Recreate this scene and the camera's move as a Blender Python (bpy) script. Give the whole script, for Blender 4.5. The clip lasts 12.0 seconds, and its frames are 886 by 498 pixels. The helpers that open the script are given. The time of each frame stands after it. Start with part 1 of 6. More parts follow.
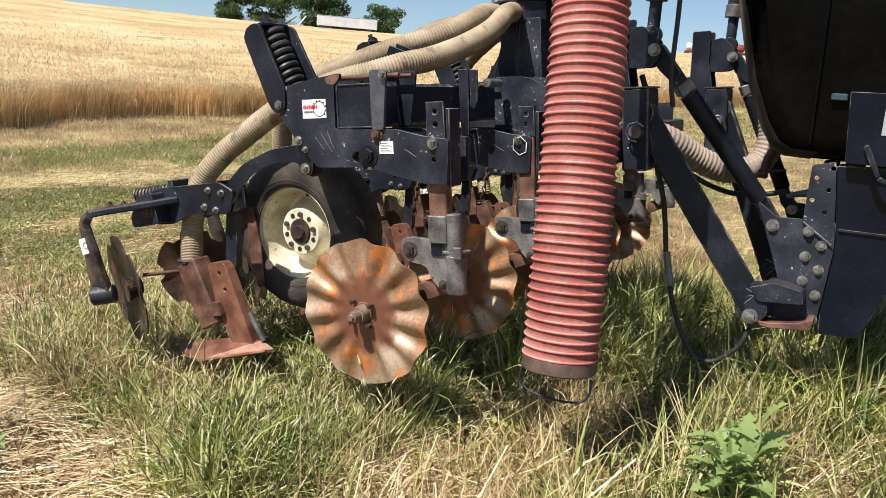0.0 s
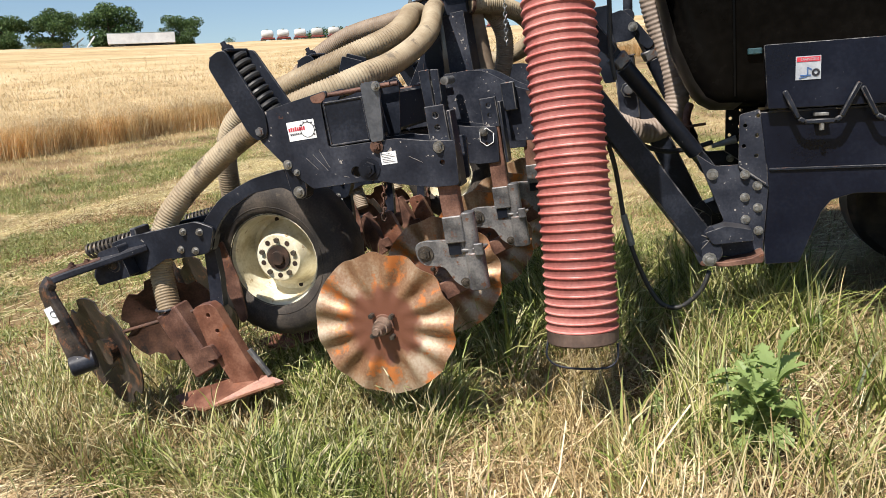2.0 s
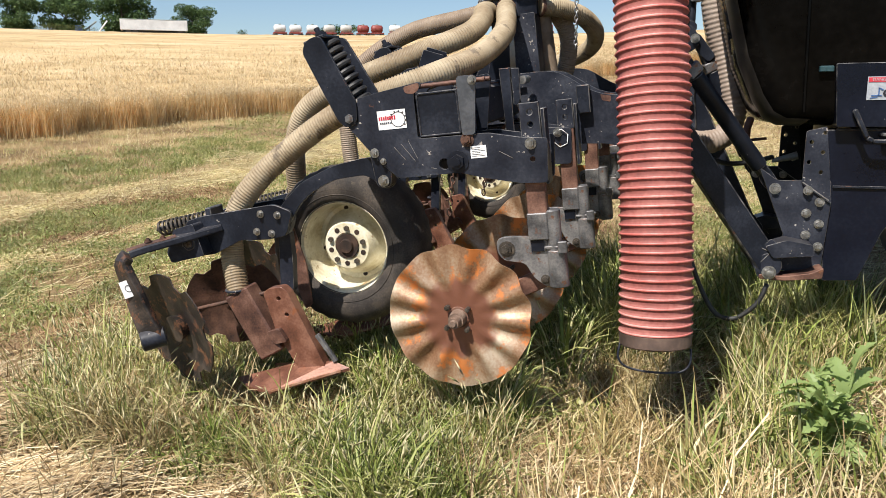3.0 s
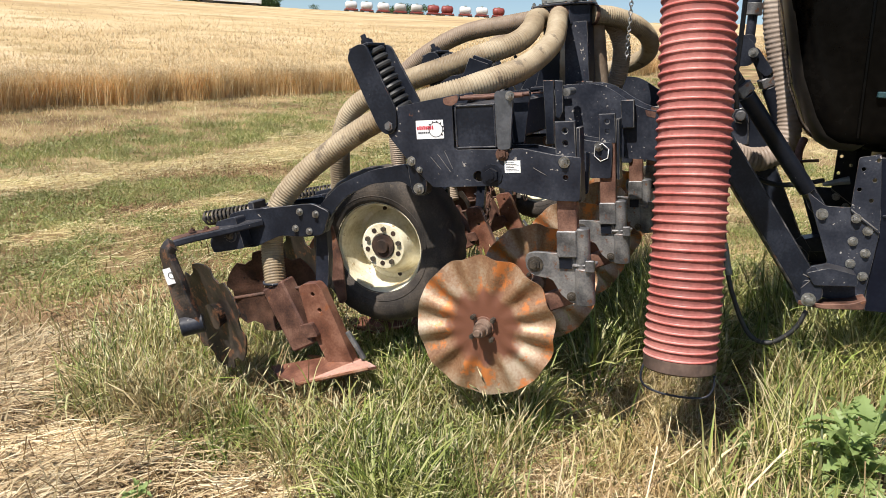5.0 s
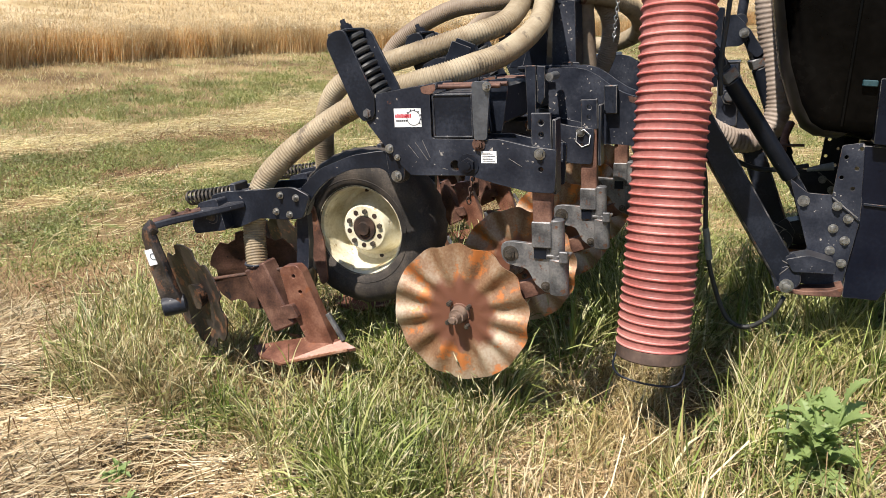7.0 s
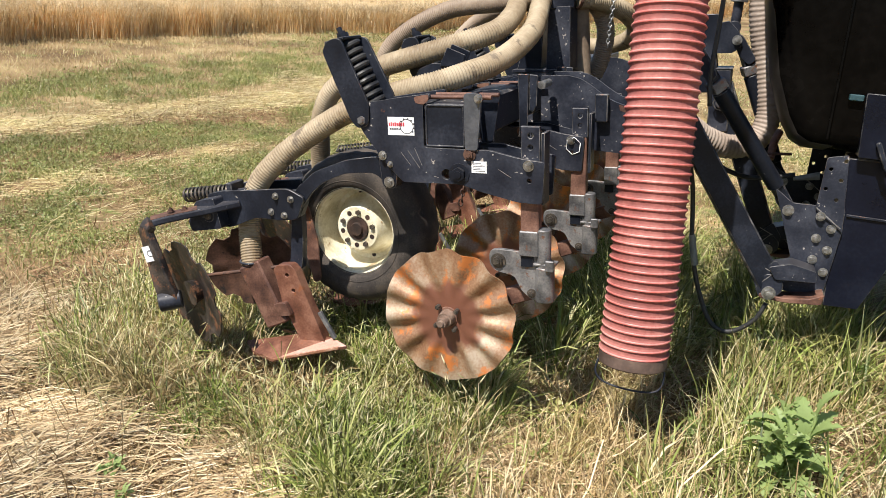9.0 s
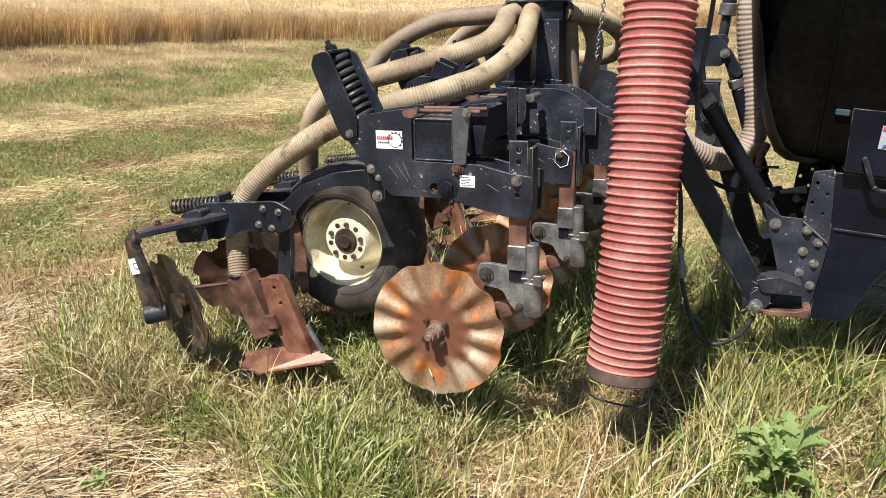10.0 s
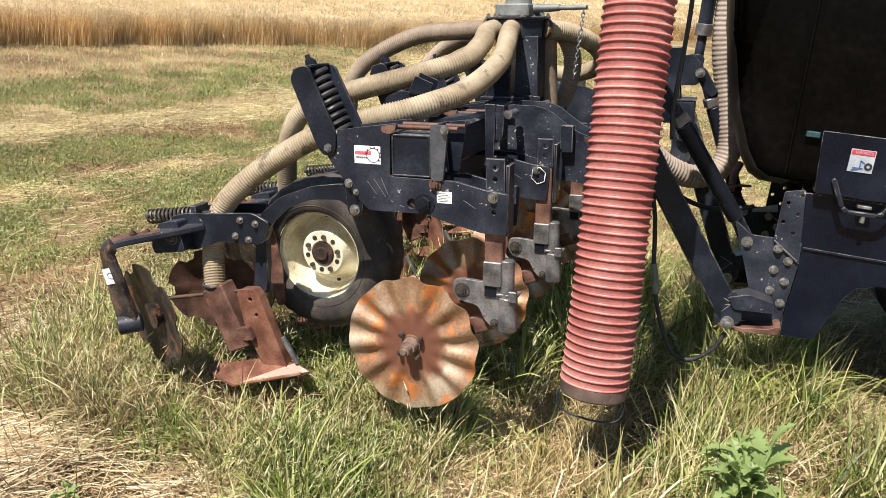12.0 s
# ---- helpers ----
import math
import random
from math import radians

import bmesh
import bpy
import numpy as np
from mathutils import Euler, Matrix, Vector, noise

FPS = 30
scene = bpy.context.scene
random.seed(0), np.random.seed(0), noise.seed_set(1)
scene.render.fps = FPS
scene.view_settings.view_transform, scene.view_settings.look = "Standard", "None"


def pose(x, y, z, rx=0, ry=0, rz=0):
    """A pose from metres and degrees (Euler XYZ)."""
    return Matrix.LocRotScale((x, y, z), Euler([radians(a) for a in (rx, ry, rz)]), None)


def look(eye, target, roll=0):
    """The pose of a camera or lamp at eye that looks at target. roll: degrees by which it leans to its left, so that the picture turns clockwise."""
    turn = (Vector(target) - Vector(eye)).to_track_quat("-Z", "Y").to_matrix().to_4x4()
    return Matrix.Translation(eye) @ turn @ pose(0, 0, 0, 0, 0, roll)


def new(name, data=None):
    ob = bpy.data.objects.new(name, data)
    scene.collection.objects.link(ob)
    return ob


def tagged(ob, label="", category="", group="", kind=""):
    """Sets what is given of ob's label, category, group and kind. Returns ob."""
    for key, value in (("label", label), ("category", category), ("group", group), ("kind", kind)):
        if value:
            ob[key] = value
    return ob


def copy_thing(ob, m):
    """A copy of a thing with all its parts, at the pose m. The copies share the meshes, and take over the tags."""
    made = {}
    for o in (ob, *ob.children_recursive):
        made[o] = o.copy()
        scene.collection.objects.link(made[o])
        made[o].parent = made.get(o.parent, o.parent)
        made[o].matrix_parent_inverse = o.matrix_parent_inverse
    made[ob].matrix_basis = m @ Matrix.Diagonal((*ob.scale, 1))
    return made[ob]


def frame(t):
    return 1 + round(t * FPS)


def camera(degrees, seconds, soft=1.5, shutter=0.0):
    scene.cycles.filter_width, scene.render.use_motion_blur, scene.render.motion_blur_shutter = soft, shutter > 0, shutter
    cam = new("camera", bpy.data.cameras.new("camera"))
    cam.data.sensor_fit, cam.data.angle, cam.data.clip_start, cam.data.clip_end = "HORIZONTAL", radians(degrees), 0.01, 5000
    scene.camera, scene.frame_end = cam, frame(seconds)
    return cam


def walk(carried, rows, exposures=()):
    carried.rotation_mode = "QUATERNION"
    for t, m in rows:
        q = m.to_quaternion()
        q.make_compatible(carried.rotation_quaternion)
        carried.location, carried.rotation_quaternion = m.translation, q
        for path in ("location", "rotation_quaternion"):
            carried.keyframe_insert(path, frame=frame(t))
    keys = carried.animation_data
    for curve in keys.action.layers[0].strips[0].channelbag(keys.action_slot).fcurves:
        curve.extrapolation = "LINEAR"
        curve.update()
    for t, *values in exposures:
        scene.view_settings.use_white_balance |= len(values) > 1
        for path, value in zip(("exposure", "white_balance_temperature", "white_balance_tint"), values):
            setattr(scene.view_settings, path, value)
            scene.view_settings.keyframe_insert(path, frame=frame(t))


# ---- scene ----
cam = camera(60.35, 12.0, soft=0.6)
ROWS = [
    (0.0, 0.0, 0.0, 1.4, 79.471, -4.228, 29.485),
    (0.5, -0.3124, -0.0258, 1.3998, 79.488, -3.142, 28.127),
    (1.0, -0.5114, -0.0893, 1.4249, 79.405, -1.507, 24.55),
    (1.5, -0.5471, -0.2186, 1.3984, 79.2, 0.271, 19.623),
    (2.0, -0.5838, -0.2938, 1.4343, 78.961, 3.674, 15.949),
    (2.5, -0.7741, -0.3679, 1.4343, 79.387, 3.221, 15.159),
    (3.0, -0.8841, -0.4117, 1.4119, 79.28, 0.415, 16.432),
    (5.0, -0.7797, -0.4066, 1.526, 77.907, -2.401, 21.297),
    (5.5, -0.7717, -0.3873, 1.5507, 76.784, -2.449, 22.013),
    (6.0, -0.7397, -0.3952, 1.5782, 76.046, -2.656, 21.927),
    (6.5, -0.7005, -0.3941, 1.6245, 75.197, -2.888, 21.902),
    (7.0, -0.6892, -0.3709, 1.653, 74.722, -3.118, 21.678),
    (9.0, -0.6505, -0.41, 1.7734, 73.276, -4.411, 21.816),
    (9.5, -0.6525, -0.3962, 1.7939, 73.217, -4.536, 21.546),
    (10.0, -0.6516, -0.393, 1.8017, 73.791, -4.774, 21.131),
    (10.5, -0.6479, -0.4163, 1.8231, 74.154, -4.966, 20.892),
    (11.0, -0.6473, -0.4168, 1.8337, 74.308, -5.115, 20.678),
    (11.5, -0.6479, -0.4017, 1.8324, 74.293, -5.397, 20.372),
    (12.0, -0.6407, -0.4014, 1.84, 74.444, -6.0, 19.837),
]
walk(cam, [(row[0], pose(*row[1:])) for row in ROWS], [(0.0, 0.48), (3.0, 0.46), (5.0, 0.44), (7.0, 0.50), (9.0, 0.57), (12.0, 0.60)])

# ---- sky, sun ----
SUN = Vector((-0.17, -0.55, 0.82)).normalized()
world = bpy.data.worlds.new("sky")
scene.world = world
world.use_nodes = True
wn = world.node_tree.nodes
sky = wn.new("ShaderNodeTexSky")
sky.sky_type = "NISHITA"
sky.sun_disc = False
sky.sun_elevation = math.asin(SUN.z)
sky.sun_rotation = math.atan2(SUN.x, SUN.y)
sky.air_density, sky.dust_density, sky.ozone_density = 1.0, 0.4, 3.0
wn["Background"].inputs["Strength"].default_value = 0.085
world.node_tree.links.new(sky.outputs[0], wn["Background"].inputs["Color"])
lamp = bpy.data.lights.new("sun", "SUN")
lamp.energy, lamp.angle, lamp.color = 5.5, radians(0.55), (1.0, 0.94, 0.87)
sun = new("sun", lamp)
sun.matrix_world = look(SUN * 30, (0, 0, 0))


# ---- materials ----
def links_of(m):
    return m.node_tree.nodes, m.node_tree.links


def mat(name, colours, rough=0.6, metal=0.0, scale=6.0, fine=60.0, bump=0.15, wear=None, wear_at=0.62, spec=0.5, random_mix=None, rough_var=0.12, dust=None, coat=0.0, chips=None):
    """colours: two or three base colours blended by two scales of noise. wear: a colour that shows in worn spots."""
    m = bpy.data.materials.new(name)
    m.use_nodes = True
    n, l = links_of(m)
    b = n["Principled BSDF"]
    b.inputs["Metallic"].default_value = metal
    b.inputs["Specular IOR Level"].default_value = spec
    b.inputs["Coat Weight"].default_value = coat
    co = n.new("ShaderNodeTexCoord")
    big, small = n.new("ShaderNodeTexNoise"), n.new("ShaderNodeTexNoise")
    big.inputs["Scale"].default_value, big.inputs["Detail"].default_value = scale, 6
    small.inputs["Scale"].default_value, small.inputs["Detail"].default_value = fine, 4
    l.new(co.outputs["Object"], big.inputs["Vector"])
    l.new(co.outputs["Object"], small.inputs["Vector"])
    both = n.new("ShaderNodeMath")
    both.operation = "MULTIPLY_ADD"
    l.new(small.outputs["Fac"], both.inputs[0])
    both.inputs[1].default_value = 0.35
    l.new(big.outputs["Fac"], both.inputs[2])
    ramp = n.new("ShaderNodeValToRGB")
    cols = list(colours)
    ramp.color_ramp.elements[0].position, ramp.color_ramp.elements[1].position = 0.48, 0.86
    ramp.color_ramp.elements[0].color = (*cols[0], 1)
    ramp.color_ramp.elements[1].color = (*cols[-1], 1)
    if len(cols) == 3:
        ramp.color_ramp.elements.new(0.67).color = (*cols[1], 1)
    l.new(both.outputs[0], ramp.inputs["Fac"])
    colour = ramp.outputs["Color"]
    if random_mix:
        source = n.new("ShaderNodeNewGeometry").outputs["Random Per Island"] if random_mix[0] == "island" else n.new("ShaderNodeObjectInfo").outputs["Random"]
        pick = n.new("ShaderNodeValToRGB")
        pick.color_ramp.interpolation = "LINEAR"
        tones = random_mix[1]
        pick.color_ramp.elements[0].color, pick.color_ramp.elements[1].color = (*tones[0], 1), (*tones[-1], 1)
        for k in range(1, len(tones) - 1):
            pick.color_ramp.elements.new(k / (len(tones) - 1)).color = (*tones[k], 1)
        l.new(source, pick.inputs["Fac"])
        mix = n.new("ShaderNodeMix")
        mix.data_type = "RGBA"
        mix.inputs["Factor"].default_value = random_mix[2]
        l.new(colour, mix.inputs["A"])
        l.new(pick.outputs["Color"], mix.inputs["B"])
        colour = mix.outputs["Result"]
    if wear:
        spots = n.new("ShaderNodeTexNoise")
        spots.inputs["Scale"].default_value, spots.inputs["Detail"].default_value, spots.inputs["Roughness"].default_value = scale * 1.7, 9, 0.7
        l.new(co.outputs["Object"], spots.inputs["Vector"])
        edge = n.new("ShaderNodeMapRange")
        edge.inputs["From Min"].default_value, edge.inputs["From Max"].default_value = wear_at, wear_at + 0.06
        l.new(spots.outputs["Fac"], edge.inputs["Value"])
        mix = n.new("ShaderNodeMix")
        mix.data_type = "RGBA"
        l.new(edge.outputs[0], mix.inputs["Factor"])
        l.new(colour, mix.inputs["A"])
        mix.inputs["B"].default_value = (*wear, 1)
        colour = mix.outputs["Result"]
    if chips:
        # small chips in the paint
        specks = n.new("ShaderNodeTexNoise")
        specks.inputs["Scale"].default_value, specks.inputs["Detail"].default_value = 55, 3
        l.new(co.outputs["Object"], specks.inputs["Vector"])
        where = n.new("ShaderNodeMath")
        where.operation = "MULTIPLY_ADD"
        l.new(big.outputs["Fac"], where.inputs[0])
        where.inputs[1].default_value = 0.45
        l.new(specks.outputs["Fac"], where.inputs[2])
        edge = n.new("ShaderNodeMapRange")
        edge.inputs["From Min"].default_value, edge.inputs["From Max"].default_value = chips[1], chips[1] + 0.03
        l.new(where.outputs[0], edge.inputs["Value"])
        mix = n.new("ShaderNodeMix")
        mix.data_type = "RGBA"
        l.new(edge.outputs[0], mix.inputs["Factor"])
        l.new(colour, mix.inputs["A"])
        mix.inputs["B"].default_value = (*chips[0], 1)
        colour = mix.outputs["Result"]
    if dust:
        # settled dust on surfaces that face up
        geo = n.new("ShaderNodeNewGeometry")
        split = n.new("ShaderNodeSeparateXYZ")
        l.new(geo.outputs["Normal"], split.inputs[0])
        lay = n.new("ShaderNodeMapRange")
        lay.inputs["From Min"].default_value, lay.inputs["From Max"].default_value, lay.inputs["To Max"].default_value = 0.2, 1.0, dust[1]
        l.new(split.outputs["Z"], lay.inputs["Value"])
        patch = n.new("ShaderNodeMath")
        patch.operation = "MULTIPLY"
        l.new(lay.outputs[0], patch.inputs[0])
        l.new(both.outputs[0], patch.inputs[1])
        mix = n.new("ShaderNodeMix")
        mix.data_type = "RGBA"
        l.new(patch.outputs[0], mix.inputs["Factor"])
        l.new(colour, mix.inputs["A"])
        mix.inputs["B"].default_value = (*dust[0], 1)
        colour = mix.outputs["Result"]
    l.new(colour, b.inputs["Base Color"])
    rr = n.new("ShaderNodeMapRange")
    rr.inputs["From Min"].default_value, rr.inputs["From Max"].default_value = 0.4, 0.9
    rr.inputs["To Min"].default_value, rr.inputs["To Max"].default_value = max(0.05, rough - rough_var), min(1.0, rough + rough_var)
    l.new(both.outputs[0], rr.inputs["Value"])
    l.new(rr.outputs[0], b.inputs["Roughness"])
    if bump:
        bp = n.new("ShaderNodeBump")
        bp.inputs["Strength"].default_value, bp.inputs["Distance"].default_value = bump, 0.01
        l.new(both.outputs[0], bp.inputs["Height"])
        l.new(bp.outputs[0], b.inputs["Normal"])
    return m


def leafy(name, tones, sheen=0.3, rough=0.55, through_light=0.3, dry=None):
    """Blades, stalks and leaves: a tone for each piece, thin enough to let some light through."""
    m = bpy.data.materials.new(name)
    m.use_nodes = True
    n, l = links_of(m)
    b = n["Principled BSDF"]
    b.inputs["Roughness"].default_value, b.inputs["Specular IOR Level"].default_value = rough, sheen
    geo = n.new("ShaderNodeNewGeometry")
    pick = n.new("ShaderNodeValToRGB")
    pick.color_ramp.elements[0].color, pick.color_ramp.elements[1].color = (*tones[0], 1), (*tones[-1], 1)
    for k in range(1, len(tones) - 1):
        pick.color_ramp.elements.new(k / (len(tones) - 1)).color = (*tones[k], 1)
    l.new(geo.outputs["Random Per Island"], pick.inputs["Fac"])
    co = n.new("ShaderNodeTexCoord")
    patch = n.new("ShaderNodeTexNoise")
    patch.inputs["Scale"].default_value, patch.inputs["Detail"].default_value = 1.3, 3
    l.new(co.outputs["Object"], patch.inputs["Vector"])
    level = n.new("ShaderNodeMapRange")
    level.inputs["From Min"].default_value, level.inputs["From Max"].default_value = 0.3, 0.7
    level.inputs["To Min"].default_value, level.inputs["To Max"].default_value = 0.72, 1.25
    l.new(patch.outputs["Fac"], level.inputs["Value"])
    colour = pick.outputs["Color"]
    if dry:
        # clumps that have yellowed
        clump = n.new("ShaderNodeTexNoise")
        clump.inputs["Scale"].default_value, clump.inputs["Detail"].default_value = 5.0, 3
        l.new(co.outputs["Object"], clump.inputs["Vector"])
        gone = n.new("ShaderNodeMapRange")
        gone.inputs["From Min"].default_value, gone.inputs["From Max"].default_value, gone.inputs["To Max"].default_value = 0.42, 0.66, dry[1]
        l.new(clump.outputs["Fac"], gone.inputs["Value"])
        blend = n.new("ShaderNodeMix")
        blend.data_type = "RGBA"
        l.new(gone.outputs[0], blend.inputs["Factor"])
        l.new(colour, blend.inputs["A"])
        blend.inputs["B"].default_value = (*dry[0], 1)
        colour = blend.outputs["Result"]
    tone = n.new("ShaderNodeVectorMath")
    tone.operation = "SCALE"
    l.new(colour, tone.inputs[0])
    l.new(level.outputs[0], tone.inputs["Scale"])
    l.new(tone.outputs[0], b.inputs["Base Color"])
    tr = n.new("ShaderNodeBsdfTranslucent")
    l.new(tone.outputs[0], tr.inputs["Color"])
    mix = n.new("ShaderNodeMixShader")
    mix.inputs[0].default_value = through_light
    l.new(b.outputs[0], mix.inputs[1])
    l.new(tr.outputs[0], mix.inputs[2])
    l.new(mix.outputs[0], n["Material Output"].inputs["Surface"])
    return m


DUST = (0.30, 0.25, 0.18)
RUST = (0.22, 0.085, 0.035)
BLACK = mat("black_paint", [(0.0055, 0.007, 0.0115), (0.0105, 0.013, 0.020), (0.026, 0.030, 0.042)], 0.4, 0, 5, 90, 0.10, (0.12, 0.06, 0.035), 0.73, 0.22, dust=(DUST, 0.10), chips=((0.24, 0.22, 0.20), 0.985))
BLACK_WORN = mat("worn_black_paint", [(0.010, 0.012, 0.019), (0.021, 0.024, 0.034), (0.046, 0.050, 0.064)], 0.42, 0, 6, 80, 0.14, RUST, 0.67, 0.22, dust=(DUST, 0.12), chips=((0.34, 0.31, 0.28), 0.93))
BLACK_TANK = mat("black_tank_shell", [(0.001, 0.001, 0.0011), (0.002, 0.0019, 0.0018), (0.005, 0.0044, 0.0038)], 0.2, 0, 1.6, 25, 0.02, None, spec=0.06, dust=(DUST, 0.02))
BLACK_BOX = mat("dusty_black_steel", [(0.0026, 0.0036, 0.0085), (0.0045, 0.006, 0.013), (0.010, 0.0125, 0.022)], 0.34, 0, 3, 60, 0.07, (0.11, 0.10, 0.09), 0.74, 0.2, dust=(DUST, 0.12), chips=((0.16, 0.15, 0.14), 0.99))
RUSTY = mat("rusty_steel", [(0.06, 0.032, 0.025), (0.13, 0.064, 0.045), (0.23, 0.125, 0.088)], 0.6, 0.2, 11, 120, 0.3, (0.30, 0.115, 0.045), 0.62, 0.4)
RUSTY_DARK = mat("dark_rusty_steel", [(0.05, 0.032, 0.026), (0.11, 0.058, 0.04), (0.19, 0.10, 0.07)], 0.7, 0.25, 10, 110, 0.3, (0.03, 0.028, 0.028), 0.6, 0.35)
POLISHED = mat("polished_wing_edge", [(0.26, 0.11, 0.06), (0.34, 0.16, 0.09), (0.42, 0.25, 0.17)], 0.35, 0.5, 14, 160, 0.1, (0.25, 0.09, 0.05), 0.62)
STEEL = mat("grey_bare_steel", [(0.07, 0.07, 0.073), (0.15, 0.148, 0.15), (0.27, 0.26, 0.25)], 0.45, 0.45, 12, 120, 0.25, (0.18, 0.085, 0.05), 0.57)
BOLT = mat("zinc_bolt", [(0.16, 0.16, 0.155), (0.28, 0.275, 0.26), (0.42, 0.41, 0.39)], 0.38, 0.8, 40, 300, 0.1)
BOLT_DARK = mat("dark_bolt", [(0.05, 0.045, 0.04), (0.1, 0.085, 0.07), (0.16, 0.13, 0.1)], 0.5, 0.6, 40, 300, 0.1)
TYRE = mat("tyre_rubber", [(0.022, 0.0195, 0.018), (0.046, 0.039, 0.034), (0.10, 0.082, 0.066)], 0.75, 0, 7, 140, 0.25, (0.075, 0.06, 0.047), 0.60, 0.3)
CREAM = mat("cream_rim_paint", [(0.50, 0.43, 0.27), (0.70, 0.64, 0.46), (0.84, 0.80, 0.67)], 0.45, 0, 9, 70, 0.06, (0.32, 0.22, 0.11), 0.60, dust=(DUST, 0.12))
HUB_RUST_AND_HOLES = mat("hub_rust_and_holes", [(0.018, 0.012, 0.009), (0.04, 0.022, 0.015), (0.075, 0.042, 0.028)], 0.75, 0.1, 20, 150, 0.3)
TAN = mat("tan_hose_plastic", [(0.205, 0.15, 0.09), (0.30, 0.235, 0.15), (0.40, 0.33, 0.225)], 0.6, 0, 5, 45, 0.05, (0.16, 0.125, 0.085), 0.58, 0.35)
TAN_DARK = mat("dusty_brown_hose", [(0.18, 0.13, 0.09), (0.25, 0.19, 0.135), (0.33, 0.26, 0.19)], 0.6, 0, 4, 45, 0.05, (0.14, 0.10, 0.07), 0.62, 0.4)
RED = mat("red_hose_rib", [(0.52, 0.12, 0.10), (0.64, 0.19, 0.165), (0.76, 0.32, 0.28)], 0.45, 0, 5, 60, 0.05, (0.32, 0.10, 0.07), 0.66)
RED_VALLEY = mat("dark_red_valley", [(0.18, 0.052, 0.043), (0.27, 0.082, 0.068), (0.37, 0.14, 0.115)], 0.75, 0, 5, 60, 0.1, (0.25, 0.16, 0.11), 0.66)
CUFF = mat("brown_rubber_cuff", [(0.06, 0.04, 0.03), (0.10, 0.065, 0.05), (0.15, 0.10, 0.075)], 0.75, 0, 8, 70, 0.15)
RUBBER = mat("black_rubber", [(0.012, 0.012, 0.012), (0.02, 0.02, 0.02), (0.035, 0.034, 0.032)], 0.55, 0, 10, 90, 0.08)
WHITE = mat("white_sticker", [(0.70, 0.71, 0.72), (0.78, 0.78, 0.78), (0.82, 0.82, 0.81)], 0.4, 0, 30, 120, 0.02)
SIGN_WHITE = mat("greyish_sign_white", [(0.30, 0.32, 0.35), (0.36, 0.38, 0.41), (0.42, 0.44, 0.46)], 0.5, 0, 30, 120, 0.02)
STICK_RED = mat("sticker_red", [(0.45, 0.02, 0.04), (0.52, 0.03, 0.05), (0.55, 0.05, 0.07)], 0.4, 0, 30, 120, 0.0)
STICK_BLACK = mat("sticker_black", [(0.015, 0.015, 0.02), (0.02, 0.02, 0.025), (0.03, 0.03, 0.035)], 0.4, 0, 30, 120, 0.0)
STICK_BLUE = mat("sticker_blue", [(0.05, 0.11, 0.25), (0.06, 0.13, 0.3), (0.08, 0.15, 0.32)], 0.4, 0, 30, 120, 0.0)
TEAL = mat("teal_plate", [(0.012, 0.035, 0.042), (0.018, 0.05, 0.058), (0.025, 0.065, 0.075)], 0.4, 0, 30, 120, 0.0)
CHAIN = mat("galvanised_chain", [(0.20, 0.20, 0.19), (0.3, 0.3, 0.29), (0.42, 0.41, 0.4)], 0.4, 0.8, 40, 200, 0.1)
GREY_CAST = mat("grey_cast_metal", [(0.13, 0.14, 0.13), (0.19, 0.2, 0.19), (0.26, 0.27, 0.25)], 0.55, 0.3, 12, 110, 0.15, (0.12, 0.08, 0.05), 0.68)
SCRATCH = mat("bare_scratch", [(0.14, 0.13, 0.12), (0.2, 0.19, 0.18), (0.26, 0.25, 0.24)], 0.5, 0.3, 30, 200, 0.0)
EDGE = mat("scuffed_edge", [(0.012, 0.013, 0.016), (0.05, 0.05, 0.052), (0.20, 0.19, 0.18)], 0.45, 0.2, 14, 60, 0.1, (0.20, 0.09, 0.05), 0.6)
SHARE = mat("scoured_rusty_share", [(0.10, 0.042, 0.028), (0.19, 0.08, 0.05), (0.30, 0.145, 0.095)], 0.45, 0.25, 11, 100, 0.18, (0.28, 0.10, 0.045), 0.60)


# ---- mesh helpers ----
def part(name, bm, material, parent=None, label="", smooth=False):
    """Links a bmesh as one mesh object under a thing or a part."""
    me = bpy.data.meshes.new(name)
    bmesh.ops.recalc_face_normals(bm, faces=bm.faces)
    bm.to_mesh(me)
    bm.free()
    if material in (BLACK, BLACK_WORN, BLACK_BOX):
        material = [material, EDGE]
    for m in material if isinstance(material, (list, tuple)) else [material]:
        me.materials.append(m)
    if smooth:
        me.polygons.foreach_set("use_smooth", [True] * len(me.polygons))
        me.set_sharp_from_angle(angle=radians(smooth if smooth is not True else 40))
    ob = new(name, me)
    if parent:
        ob.parent = parent
    return tagged(ob, label) if label else ob


def thing(name, label, category, m=Matrix(), group="", kind=""):
    ob = new(name)
    ob.empty_display_size = 0.1
    ob.matrix_world = m
    return tagged(ob, label, category, group, kind)


def bevelled(bm, width, segments=1):
    if width:
        edges = [e for e in bm.edges if len(e.link_faces) == 2 and e.calc_face_angle(0) > 0.5]
        bmesh.ops.bevel(bm, geom=edges, offset=width, segments=segments, affect="EDGES", clamp_overlap=True, material=1)
    return bm


